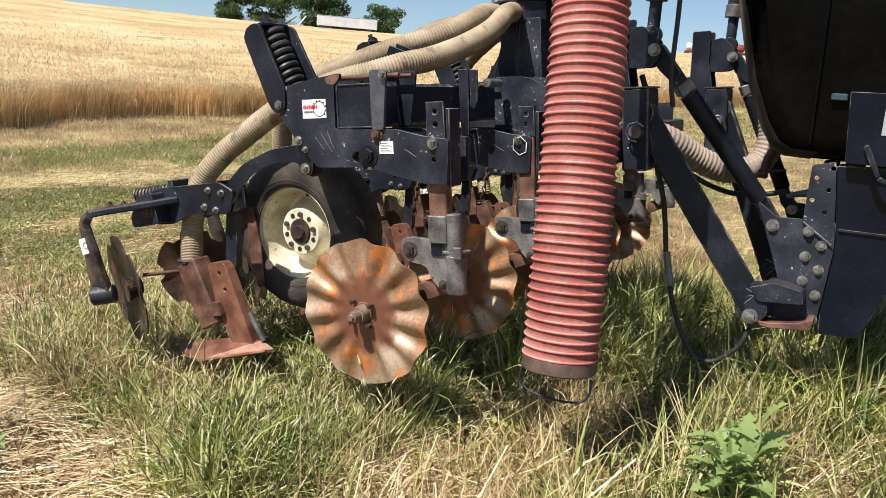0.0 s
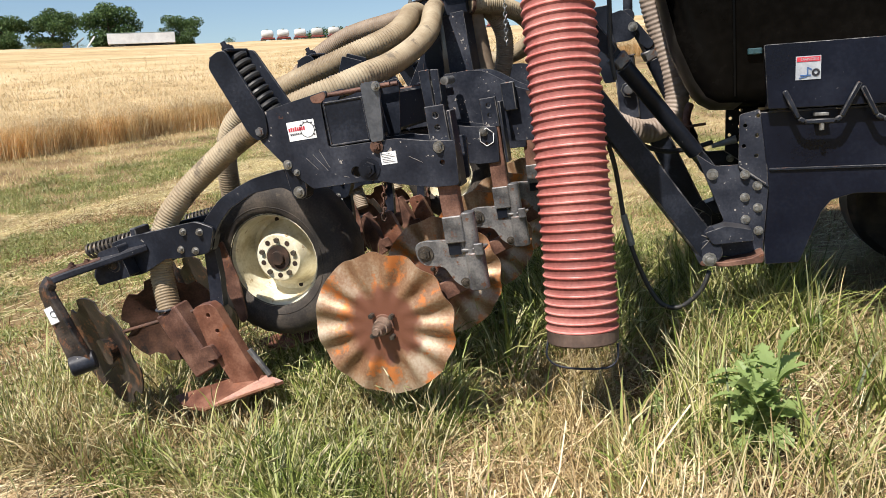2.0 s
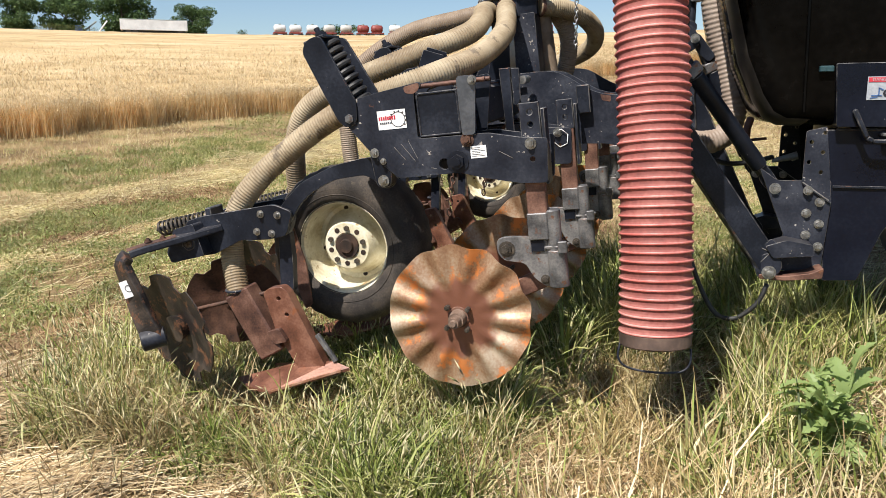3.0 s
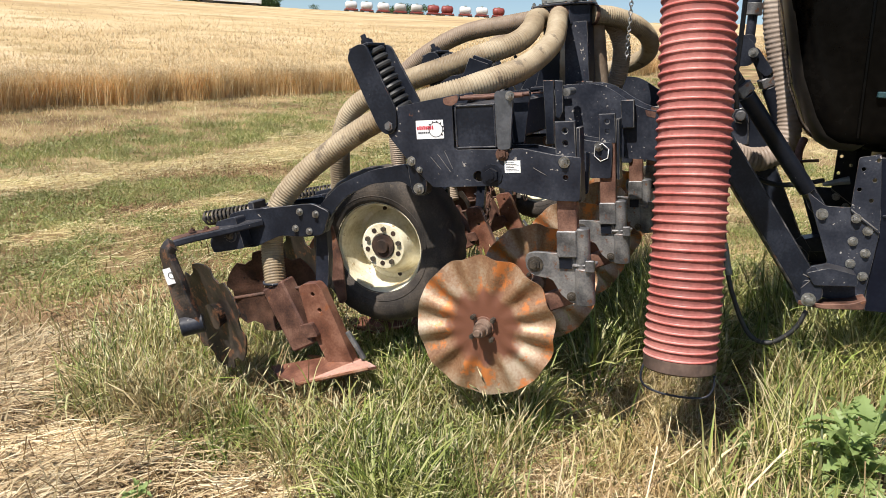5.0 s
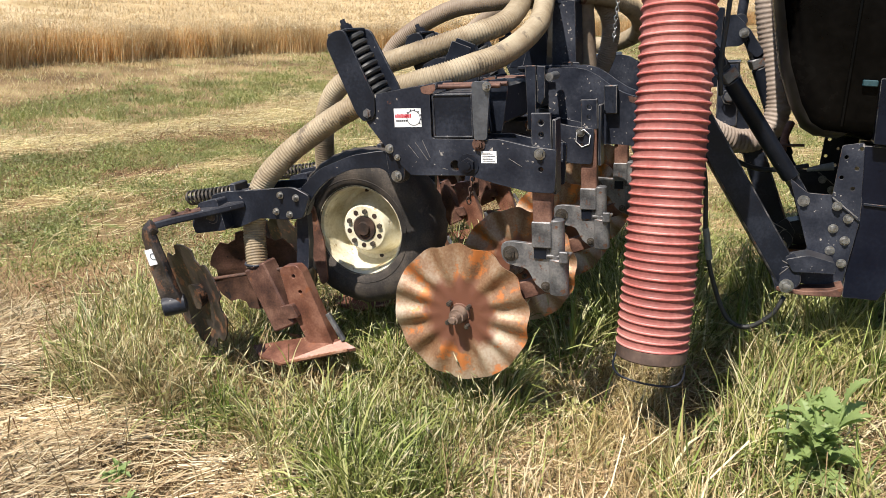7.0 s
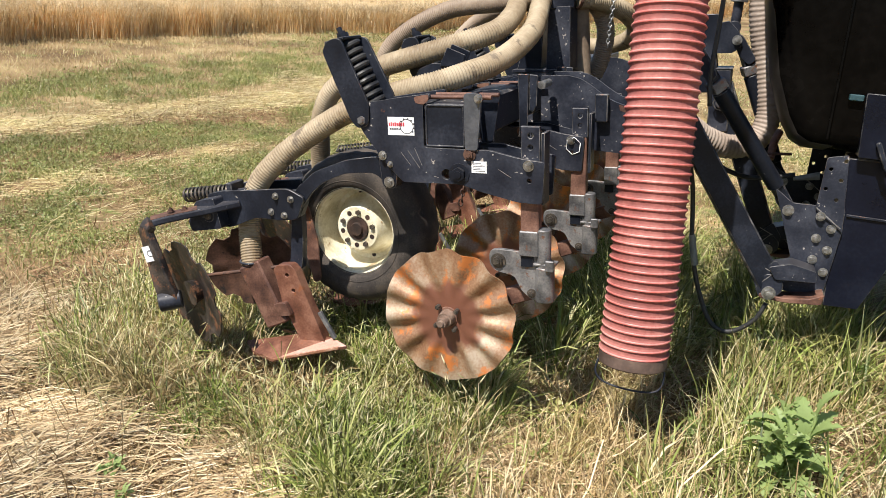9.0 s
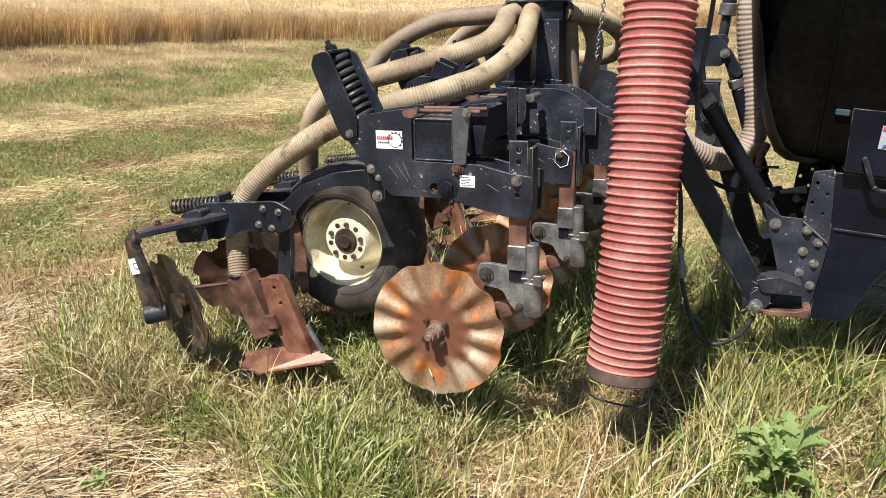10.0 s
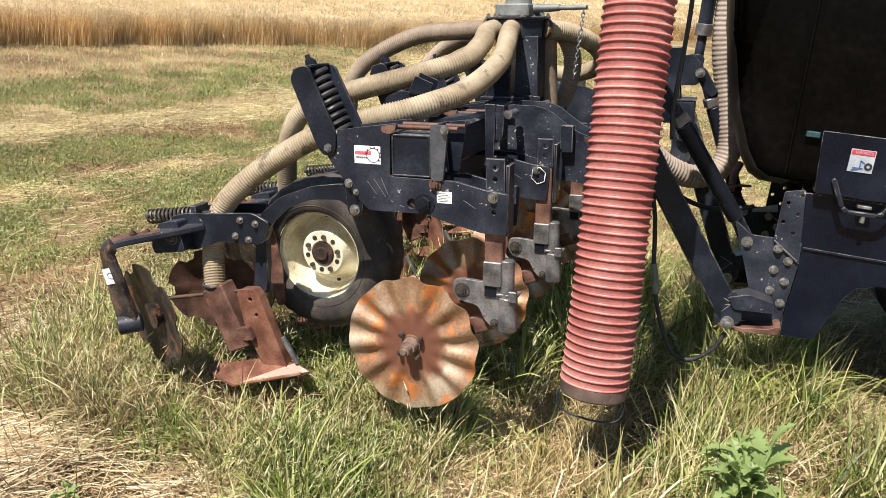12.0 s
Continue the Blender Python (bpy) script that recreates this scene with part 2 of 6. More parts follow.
def box(lo, hi, bevel=0.004, turn=None, bm=None):
    bm, mine = bm or bmesh.new(), bmesh.new()
    lo, hi = Vector(lo), Vector(hi)
    bmesh.ops.create_cube(mine, size=1.0, matrix=Matrix.LocRotScale((lo + hi) / 2, None, [abs(a) for a in hi - lo]))
    bevelled(mine, bevel)
    if turn is not None:
        bmesh.ops.transform(mine, matrix=turn, verts=mine.verts)
    return merge(bm, mine)


def merge(bm, other):
    me = bpy.data.meshes.new("tmp")
    other.to_mesh(me)
    other.free()
    bm.from_mesh(me)
    bpy.data.meshes.remove(me)
    return bm


def ring_points(cx, cz, r, n=14, turn=0.0):
    return [(cx + r * math.cos(turn + 2 * math.pi * k / n), cz + r * math.sin(turn + 2 * math.pi * k / n)) for k in range(n)]


def rounded(pts, r, n=4):
    """The outline with its corners rounded."""
    out = []
    for k, b in enumerate(pts):
        a, c, b = Vector(pts[k - 1]), Vector(pts[(k + 1) % len(pts)]), Vector(b)
        cut = min(r, 0.45 * (a - b).length, 0.45 * (c - b).length)
        p, q = b + (a - b).normalized() * cut, b + (c - b).normalized() * cut
        for i in range(n + 1):
            t = i / n
            out.append(tuple((1 - t) ** 2 * p + 2 * t * (1 - t) * b + t * t * q))
    return out


def prism(pts, v0, v1, holes=(), bevel=0.003, axis="y", bm=None):
    """A plate: the outline in x and z (axis y), with holes, from v0 to v1 along the axis."""
    bm, mine = bm or bmesh.new(), bmesh.new()
    edges = []
    for loop in (pts, *holes):
        vs = [mine.verts.new((a, v0, b)) for a, b in loop]
        edges += [mine.edges.new((vs[k - 1], vs[k])) for k in range(len(vs))]
    bmesh.ops.triangle_fill(mine, use_beauty=True, use_dissolve=False, edges=edges)
    out = bmesh.ops.extrude_face_region(mine, geom=list(mine.faces))
    bmesh.ops.translate(mine, vec=(0, v1 - v0, 0), verts=[g for g in out["geom"] if isinstance(g, bmesh.types.BMVert)])
    bmesh.ops.recalc_face_normals(mine, faces=mine.faces)
    if bevel:
        rim = [e for e in mine.edges if len(e.link_faces) == 2 and e.calc_face_angle(0) > 1.2 and abs(e.verts[0].co.y - e.verts[1].co.y) < 1e-6]
        bmesh.ops.bevel(mine, geom=rim, offset=bevel, segments=1, affect="EDGES", clamp_overlap=True, material=1)
    if axis == "x":
        bmesh.ops.transform(mine, matrix=Matrix.Rotation(radians(90), 4, "Z"), verts=mine.verts)
    if axis == "z":
        bmesh.ops.transform(mine, matrix=Matrix(((1, 0, 0, 0), (0, 0, 1, 0), (0, 1, 0, 0), (0, 0, 0, 1))), verts=mine.verts)
    return merge(bm, mine)


def rod(p, q, r, r2=None, seg=14, bm=None, bevel=0.0):
    bm, mine = bm or bmesh.new(), bmesh.new()
    p, q = Vector(p), Vector(q)
    m = Matrix.Translation((p + q) / 2) @ (q - p).to_track_quat("Z", "Y").to_matrix().to_4x4()
    bmesh.ops.create_cone(mine, cap_ends=True, segments=seg, radius1=r, radius2=r if r2 is None else r2, depth=(q - p).length, matrix=m)
    if bevel:
        bevelled(mine, bevel)
    return merge(bm, mine)


def bar(p, q, wide, thick, up=(0, 0, 1), bevel=0.004, bm=None):
    """A straight bar from p to q; its wide side lies along up as far as it can."""
    bm, mine = bm or bmesh.new(), bmesh.new()
    p, q = Vector(p), Vector(q)
    x = (q - p).normalized()
    y = Vector(up).cross(x).normalized()
    z = x.cross(y)
    m = Matrix((x, y, z)).transposed().to_4x4()
    m.translation = (p + q) / 2
    bmesh.ops.create_cube(mine, size=1.0, matrix=m @ Matrix.Diagonal(((q - p).length, thick, wide, 1)))
    bevelled(mine, bevel)
    return merge(bm, mine)


def flat_bar(pts, first, wide, thick, last=None):
    """A flat bar bent along a smooth curve through pts; its wide side lies along first, or turns from first to last."""
    bm, path, first, last = bmesh.new(), spline(pts, 0.012), Vector(first), Vector(last or first)
    rings = []
    for k, p in enumerate(path):
        ahead = (path[min(k + 1, len(path) - 1)] - path[max(k - 1, 0)]).normalized()
        across = first.lerp(last, k / (len(path) - 1))
        across = (across - ahead * across.dot(ahead)).normalized()
        over = ahead.cross(across).normalized()
        rings.append([bm.verts.new(p + across * (a * wide / 2) + over * (b * thick / 2)) for a, b in ((-1, -0.6), (-0.93, -1), (0.93, -1), (1, -0.6), (1, 0.6), (0.93, 1), (-0.93, 1), (-1, 0.6))])
    for a, b in zip(rings, rings[1:]):
        for i in range(8):
            bm.faces.new((a[i - 1], a[i], b[i], b[i - 1]))
    bm.faces.new(rings[0])
    bm.faces.new(rings[-1])
    return bm


def spline(pts, step):
    """Points every step metres on a smooth curve through pts."""
    pts = [Vector(p) for p in pts]
    ends = [2 * pts[0] - pts[1], *pts, 2 * pts[-1] - pts[-2]]
    fine = []
    for k in range(1, len(ends) - 2):
        a, b, c, d = ends[k - 1 : k + 3]
        for i in range(40):
            t = i / 40
            fine.append(0.5 * ((2 * b) + (c - a) * t + (2 * a - 5 * b + 4 * c - d) * t * t + (3 * b - a - 3 * c + d) * t**3))
    fine.append(pts[-1])
    out, gone = [fine[0]], 0.0
    for a, b in zip(fine, fine[1:]):
        far = (b - a).length
        while gone + far >= step and far > 0:
            a = a + (b - a) * ((step - gone) / far)
            out.append(a)
            far, gone = (b - a).length, 0.0
        gone += far
    return out


def tube(path, radius, seg=14, bm=None, paint=None):
    """A tube along the points; radius is a number or a function of the ring's number; paint gives a ring's material slot."""
    bm = bm or bmesh.new()
    radius = radius if callable(radius) else (lambda k, r=radius: r)
    rings, side = [], None
    for k, p in enumerate(path):
        ahead = (path[min(k + 1, len(path) - 1)] - path[max(k - 1, 0)]).normalized()
        if side is None:
            side = ahead.orthogonal().normalized()
        side = (side - ahead * side.dot(ahead)).normalized()
        other = ahead.cross(side)
        r = radius(k)
        rings.append([bm.verts.new(p + r * (math.cos(a) * side + math.sin(a) * other)) for a in (2 * math.pi * i / seg for i in range(seg))])
    for k, (a, b) in enumerate(zip(rings, rings[1:])):
        for i in range(seg):
            f = bm.faces.new((a[i - 1], a[i], b[i], b[i - 1]))
            f.smooth = True
            if paint:
                f.material_index = paint(k)
    for ring in (rings[0], rings[-1]):
        bm.faces.new(ring)
    return bm


def ribbed(pts, r, pitch, depth, seg=16):
    """A corrugated hose along pts."""
    path = spline(pts, pitch / 4)
    wave = (-1.0, 0.1, 1.0, 0.1)
    return tube(path, lambda k: r + depth * wave[k % 4], seg)


def coil(p, q, r, wire, turns, seg=7, per=14):
    p, q = Vector(p), Vector(q)
    ahead = (q - p).normalized()
    side = ahead.orthogonal().normalized()
    other = ahead.cross(side)
    n = int(turns * per)
    return tube([p + (q - p) * (k / n) + r * (math.cos(2 * math.pi * k / per) * side + math.sin(2 * math.pi * k / per) * other) for k in range(n + 1)], wire, seg)


def bolt(at, r=0.014, out=(0, -1, 0), high=0.012, bm=None, washer=True):
    """A hexagon head with its washer and stud end."""
    at, out = Vector(at), Vector(out).normalized()
    bm = bm or bmesh.new()
    if washer:
        rod(at, at + out * 0.004, r * 1.45, seg=12, bm=bm)
    rod(at + out * 0.003, at + out * (0.004 + high), r, r * 0.93, seg=6, bm=bm)
    rod(at + out * high, at + out * (high + 0.009), r * 0.5, seg=8, bm=bm)
    return bm


def mesh_of(name, verts, tris, material):
    """A mesh from arrays of corners and triangles."""
    me = bpy.data.meshes.new(name)
    me.vertices.add(len(verts))
    me.vertices.foreach_set("co", np.asarray(verts, np.float32).ravel())
    me.loops.add(len(tris) * 3)
    me.loops.foreach_set("vertex_index", np.asarray(tris, np.int32).ravel())
    me.polygons.add(len(tris))
    me.polygons.foreach_set("loop_start", np.arange(0, len(tris) * 3, 3, dtype=np.int32))
    me.update(calc_edges=True)
    me.materials.append(material)
    return me


# ---- ground ----
rng = np.random.default_rng(7)


def hill(x, y):
    """The land: level round the machine, then a long rise to a crest, lower on the tank's side."""
    x, y = np.asarray(x, float), np.asarray(y, float)
    r = np.hypot(x + 0.8, y)
    s = (np.minimum(r, 168) - 13.0) / 2.5
    rise = 0.25 * np.logaddexp(0, s)
    side = np.clip((np.degrees(np.arctan2(x + 0.8, np.abs(y) + 1e-6)) - 2) / 25, 0, 1)
    rise = rise * (1 - 0.75 * side) * np.where(y > 0, 1.0, 0.25 + 0.75 * np.clip(1 + y / 40, 0, 1))
    small = 0.025 * np.sin(2.1 * x + 0.7 * y) * np.sin(1.3 * y - 0.4 * x) + 0.012 * np.sin(7.3 * x + 1.0) * np.sin(6.1 * y)
    return rise + small * np.clip(1.5 - r / 60, 0, 1)


def rut(x, y):
    """1 in the bare rut beside the coulters, which widens away under the machine."""
    away = np.clip(y - 2.5, 0, 1.5)
    return np.exp(-(((x + 1.36 + 0.165 * away) / (0.072 + 0.085 * away)) ** 4)) * np.clip((y - 2.32) / 0.2, 0, 1) * np.clip((4.3 - y) / 0.4, 0, 1)


def opened(x, y):
    """1 in the rut and on the flattened straw at its near end."""
    return np.maximum(rut(x, y), np.exp(-(((x + 1.35) / 0.085) ** 4)) * np.clip((y - 2.1) / 0.2, 0, 1) * np.clip((2.6 - y) / 0.1, 0, 1))


def bare(x, y):
    """1 on the trodden patch behind the suction hose."""
    middle = np.interp(y, (2.55, 2.9, 3.5, 4.2), (-0.70, -0.70, -0.64, -0.60))
    return np.exp(-(((x - middle) / 0.15) ** 4)) * np.clip((y - 2.62) / 0.15, 0, 1) * np.clip((4.3 - y) / 0.4, 0, 1)


def furrow(x, y):
    return -0.16 * rut(x, y) - 0.04 * bare(x, y)


SOIL = mat("soil_and_litter", [(0.12, 0.075, 0.04), (0.24, 0.165, 0.085), (0.40, 0.30, 0.16)], 0.95, 0, 0.9, 45, 1.0, (0.17, 0.19, 0.065), 0.56, 0.1)

edges_r = np.concatenate([np.linspace(0.2, 6, 60), np.geomspace(6.2, 900, 90)])
turns = np.linspace(0, 2 * np.pi, 181)[:-1]
gx = -1.2 + np.outer(edges_r, np.cos(turns))
gy = 2.2 + np.outer(edges_r, np.sin(turns))
gz = hill(gx, gy) + furrow(gx, gy)
gv = np.concatenate([np.stack([gx, gy, gz], -1).reshape(-1, 3), [[-1.2, 2.2, 0.0]]])
nr, na = gx.shape
ii, jj = np.meshgrid(np.arange(nr - 1), np.arange(na), indexing="ij")
a, b = ii * na + jj, ii * na + (jj + 1) % na
c, d = a + na, b + na
gt = np.concatenate([np.stack([a, c, d], -1).reshape(-1, 3), np.stack([a, d, b], -1).reshape(-1, 3), np.stack([np.full(na, nr * na), np.arange(na), (np.arange(na) + 1) % na], -1)])
ground = new("ground", mesh_of("ground", gv, gt, SOIL))
tagged(ground, "dry field soil with straw litter and stubble", "ground", kind="structure")


# ---- grass, straw and wheat ----
def blades(name, x, y, high, wide, lean, material, base=None, curl=1.0, heading=None, droop=0.0):
    """Bent blades, one for each x and y: three joints and a tip."""
    n = len(x)
    z = (hill(x, y) + furrow(x, y) if base is None else base) - 0.01
    way = rng.uniform(0, 2 * np.pi, n) if heading is None else heading
    dx, dy = np.cos(way), np.sin(way)
    face = way + np.pi / 2 + rng.normal(0, 0.5, n)
    sx, sy = np.cos(face) * wide / 2, np.sin(face) * wide / 2
    lines = []
    for f in (0.0, 0.4, 0.75, 1.0):
        out = lean * high * f ** (1.0 + curl)
        up = high * f * np.sqrt(np.clip(1 - (lean * 0.75) ** 2 * f, 0.04, 1)) - droop * high * f**3
        w = (1.0 - 0.35 * f) if f < 1 else 0.0
        cx, cy, cz = x + dx * out, y + dy * out, z + up
        if f < 1:
            lines += [np.stack([cx - sx * w, cy - sy * w, cz], -1), np.stack([cx + sx * w, cy + sy * w, cz], -1)]
        else:
            lines.append(np.stack([cx, cy, cz], -1))
    verts = np.stack(lines, 1).reshape(-1, 3)
    pattern = np.array([[0, 1, 3], [0, 3, 2], [2, 3, 5], [2, 5, 4], [4, 5, 6]])
    tris = (pattern[None] + 7 * np.arange(n)[:, None, None]).reshape(-1, 3)
    return new(name, mesh_of(name, verts, tris, material))


def arching(name, x, y, long, wide, material, heading=None, bend=(0.2, 2.3), lean=(0.03, 0.4)):
    """Broad grass leaves that rise and arch over: five joints and a tip, widest below the middle."""
    n = len(x)
    way = rng.uniform(0, 2 * np.pi, n) if heading is None else heading
    way = way + rng.normal(0, 0.25, n)
    first, more = rng.uniform(*lean, n), rng.uniform(*bend, n)
    drift = rng.normal(0, 0.35, n)
    cx, cy, cz = x.copy(), y.copy(), hill(x, y) + furrow(x, y) - 0.01
    roll = rng.normal(0, 0.35, n)
    rows = []
    for k, w in enumerate((0.55, 0.9, 1.0, 0.85, 0.5, 0.0)):
        f = k / 5
        turn = way + drift * f
        if k:
            slope = first + more * (f - 0.1) ** 1.4
            cx, cy, cz = cx + long / 5 * np.sin(slope) * np.cos(turn), cy + long / 5 * np.sin(slope) * np.sin(turn), cz + long / 5 * np.cos(slope)
        cz = np.maximum(cz, hill(x, y) - 0.01)
        sx, sy, sz = -np.sin(turn) * np.cos(roll), np.cos(turn) * np.cos(roll), np.sin(roll)
        half = wide * w / 2
        if w:
            rows += [np.stack([cx - sx * half, cy - sy * half, cz - sz * half], -1), np.stack([cx + sx * half, cy + sy * half, cz + sz * half], -1)]
        else:
            rows.append(np.stack([cx, cy, cz], -1))
    verts = np.stack(rows, 1).reshape(-1, 3)
    pattern = np.array([t for k in range(4) for t in ((2 * k, 2 * k + 1, 2 * k + 3), (2 * k, 2 * k + 3, 2 * k + 2))] + [(8, 9, 10)])
    tris = (pattern[None] + 11 * np.arange(n)[:, None, None]).reshape(-1, 3)
    return new(name, mesh_of(name, verts, tris, material))


def heads(name, x, y, z, dx, dy, dz, size, material):
    """Seed heads: slim spindles of six faces along a direction."""
    n = len(x)
    ahead = np.stack([dx, dy, dz], -1)
    ahead /= np.linalg.norm(ahead, axis=1, keepdims=True)
    side = np.cross(ahead, [0.3, 0.5, 0.81])
    side /= np.linalg.norm(side, axis=1, keepdims=True)
    other = np.cross(ahead, side)
    p = np.stack([x, y, z], -1)
    s = np.asarray(size)[:, None]
    mid = p + ahead * s * 0.45
    rows = [p] + [mid + (math.cos(a) * side + math.sin(a) * other) * s * 0.062 for a in (0, 2.09, 4.19)] + [p + ahead * s]
    verts = np.stack(rows, 1).reshape(-1, 3)
    pattern = np.array([[0, 1, 2], [0, 2, 3], [0, 3, 1], [4, 2, 1], [4, 3, 2], [4, 1, 3]])
    tris = (pattern[None] + 5 * np.arange(n)[:, None, None]).reshape(-1, 3)
    return new(name, mesh_of(name, verts, tris, material))


def slivers(name, x, y, high, wide, lean, material, base=None, rise=1.0):
    """One slim pointed blade for each x and y."""
    n = len(x)
    z = hill(x, y) - 0.01 if base is None else base
    way, face = rng.uniform(0, 6.28, n), rng.uniform(0, 3.14, n)
    sx, sy = np.cos(face) * wide / 2, np.sin(face) * wide / 2
    tip = np.stack([x + np.cos(way) * lean * high, y + np.sin(way) * lean * high, z + high * rise], -1)
    verts = np.stack([np.stack([x - sx, y - sy, z], -1), np.stack([x + sx, y + sy, z], -1), tip], 1).reshape(-1, 3)
    return new(name, mesh_of(name, verts, np.arange(3 * n).reshape(-1, 3), material))


def leaflets(name, x, y, top, size, material):
    """Small leaves of low weeds, held flat or tilted a little above the soil."""
    n = len(x)
    z = hill(x, y) + rng.uniform(0.0, 1.0, n) ** 0.7 * top
    way = rng.uniform(0, 6.28, n)
    up, tilt = rng.normal(0.25, 0.35, n) * size, rng.normal(0, 0.35, n) * size
    fx, fy = np.cos(way) * size, np.sin(way) * size
    a = np.stack([x - fx * 0.5, y - fy * 0.5, z], -1)
    b = np.stack([x - fy * 0.33, y + fx * 0.33, z + tilt + up * 0.5], -1)
    c = np.stack([x + fy * 0.33, y - fx * 0.33, z - tilt + up * 0.5], -1)
    d = np.stack([x + fx * 0.5, y + fy * 0.5, z + up], -1)
    verts = np.stack([a, b, c, d], 1).reshape(-1, 3)
    tris = (np.array([[0, 2, 1], [1, 2, 3]])[None] + 4 * np.arange(n)[:, None, None]).reshape(-1, 3)
    return new(name, mesh_of(name, verts, tris, material))


def lying(name, x, y, long, wide, material, heading, lift=0.02, high=0.05):
    """Fallen straws: thin flat strips that lie or lean on the litter."""
    n = len(x)
    z = hill(x, y) + rng.uniform(0.003, lift, n)
    tip = rng.exponential(high, n)
    bend = rng.normal(0, 0.15, n) * long
    dx, dy = np.cos(heading), np.sin(heading)
    sx, sy = -dy * wide / 2, dx * wide / 2
    rows = []
    for f in (0.0, 0.5, 1.0):
        off = bend * (1 - (2 * f - 1) ** 2)
        cx, cy, cz = x + dx * long * (f - 0.5) - dy * off, y + dy * long * (f - 0.5) + dx * off, z + tip * f
        rows += [np.stack([cx - sx, cy - sy, cz], -1), np.stack([cx + sx, cy + sy, cz + wide * 0.5], -1)]
    verts = np.stack(rows, 1).reshape(-1, 3)
    pattern = np.array([[0, 1, 3], [0, 3, 2], [2, 3, 5], [2, 5, 4]])
    tris = (pattern[None] + 6 * np.arange(n)[:, None, None]).reshape(-1, 3)
    return new(name, mesh_of(name, verts, tris, material))


def noise2(x, y, scale, seed=0.0):
    """Cheap smooth noise from 0 to 1."""
    s = np.zeros_like(x)
    for k, (a, b, c) in enumerate(((1.0, 0.35, 0.0), (-0.55, 1.1, 1.7), (1.7, -1.3, 3.1), (-2.3, -1.9, 0.6), (3.1, 2.7, 2.2))):
        s += np.sin(scale * (a * x + b * y) + c * (1 + seed) + seed * 5.3 + 1.1 * np.sin(scale * 0.6 * (b * x - a * y) + k)) / (1 + 0.45 * k)
    return 0.5 + s / 5.6


def soft(v, lo, hi):
    return np.clip((v - lo) / (hi - lo), 0, 1)


def tall_zone(x, y):
    """1 where the tall green grass stands round the machine."""
    front = np.interp(x, (-4.2, -3.6, -3.3, -2.6, -2.3, -2.1, -1.6, -1.45, -1.32, -1.2), (2.7, 2.2, 2.0, 2.0, 1.86, 1.70, 1.66, 1.88, 2.3, 2.6))
    front = front + 0.24 * (noise2(x, y, 4.3, 0.8) - 0.5) + 0.14 * (noise2(x, y, 11.0, 0.2) - 0.5)
    mid = soft(y, front - 0.1, front + 0.12) * soft(-y, -3.35, -3.0) * soft(x, -3.9, -3.5) * soft(-x, 1.28, 1.36)
    return mid * (1 - 0.985 * opened(x, y))


def beside_weed(x, y):
    """1 where the tall broad-leaved weed crowds out the grass."""
    return np.exp(-(((x + 0.25) / 0.18) ** 2) - ((y - 2.42) / 0.30) ** 2)


def right_zone(x, y):
    return soft(x, -0.85, -0.4) * soft(y, 2.0, 2.6) * soft(-y, -3.75, -3.4) * soft(-x, -2.2, -1.4)


GREEN = leafy("green_blades", [(0.045, 0.07, 0.012), (0.115, 0.165, 0.027), (0.23, 0.30, 0.06), (0.39, 0.43, 0.14), (0.68, 0.63, 0.37)], 0.4, 0.45, 0.26, ((0.46, 0.36, 0.16), 0.4))
FADED = leafy("faded_green_blades", [(0.07, 0.075, 0.025), (0.18, 0.175, 0.065), (0.34, 0.305, 0.135), (0.52, 0.44, 0.23), (0.70, 0.61, 0.38)], 0.4, 0.45, 0.24, ((0.40, 0.28, 0.14), 0.55))
LUSH = leafy("lush_blades", [(0.12, 0.15, 0.032), (0.20, 0.24, 0.062), (0.29, 0.325, 0.10), (0.43, 0.42, 0.18)], 0.5, 0.45, 0.3, ((0.42, 0.34, 0.15), 0.4))
DRY = leafy("dry_blades", [(0.34, 0.24, 0.11), (0.48, 0.37, 0.18), (0.58, 0.47, 0.26), (0.68, 0.59, 0.37)], 0.3, 0.6, 0.25)
STRAW = leafy("pale_straw", [(0.20, 0.125, 0.06), (0.42, 0.30, 0.155), (0.60, 0.46, 0.265), (0.80, 0.69, 0.46)], 0.45, 0.5, 0.15)
BROWN = leafy("brown_litter", [(0.10, 0.055, 0.028), (0.20, 0.11, 0.058), (0.31, 0.19, 0.10), (0.44, 0.30, 0.17)], 0.2, 0.7, 0.1)
DRIED = leafy("dried_stems", [(0.26, 0.18, 0.08), (0.46, 0.35, 0.16), (0.62, 0.51, 0.27), (0.82, 0.72, 0.46)], 0.4, 0.5, 0.25, ((0.32, 0.31, 0.10), 0.35))
MATTED = leafy("matted_dry_blades", [(0.16, 0.10, 0.04), (0.32, 0.225, 0.095), (0.47, 0.36, 0.17), (0.68, 0.56, 0.32)], 0.3, 0.55, 0.2, ((0.24, 0.25, 0.07), 0.4))
WITHERED = leafy("withered_blades", [(0.20, 0.13, 0.06), (0.32, 0.22, 0.10), (0.44, 0.33, 0.17), (0.60, 0.50, 0.30)], 0.35, 0.55, 0.2)
WHEAT = leafy("ripe_wheat", [(0.48, 0.29, 0.12), (0.66, 0.46, 0.22), (0.78, 0.60, 0.33), (0.88, 0.74, 0.48)], 0.3, 0.6, 0.5)
WHEAT_TOP = leafy("ripe_wheat_heads", [(0.36, 0.25, 0.13), (0.54, 0.41, 0.22), (0.68, 0.55, 0.34), (0.78, 0.67, 0.47)], 0.3, 0.6, 0.25)
SEED = leafy("ripening_seed_heads", [(0.26, 0.27, 0.12), (0.38, 0.36, 0.18), (0.50, 0.45, 0.25), (0.66, 0.58, 0.36)], 0.3, 0.6, 0.2)


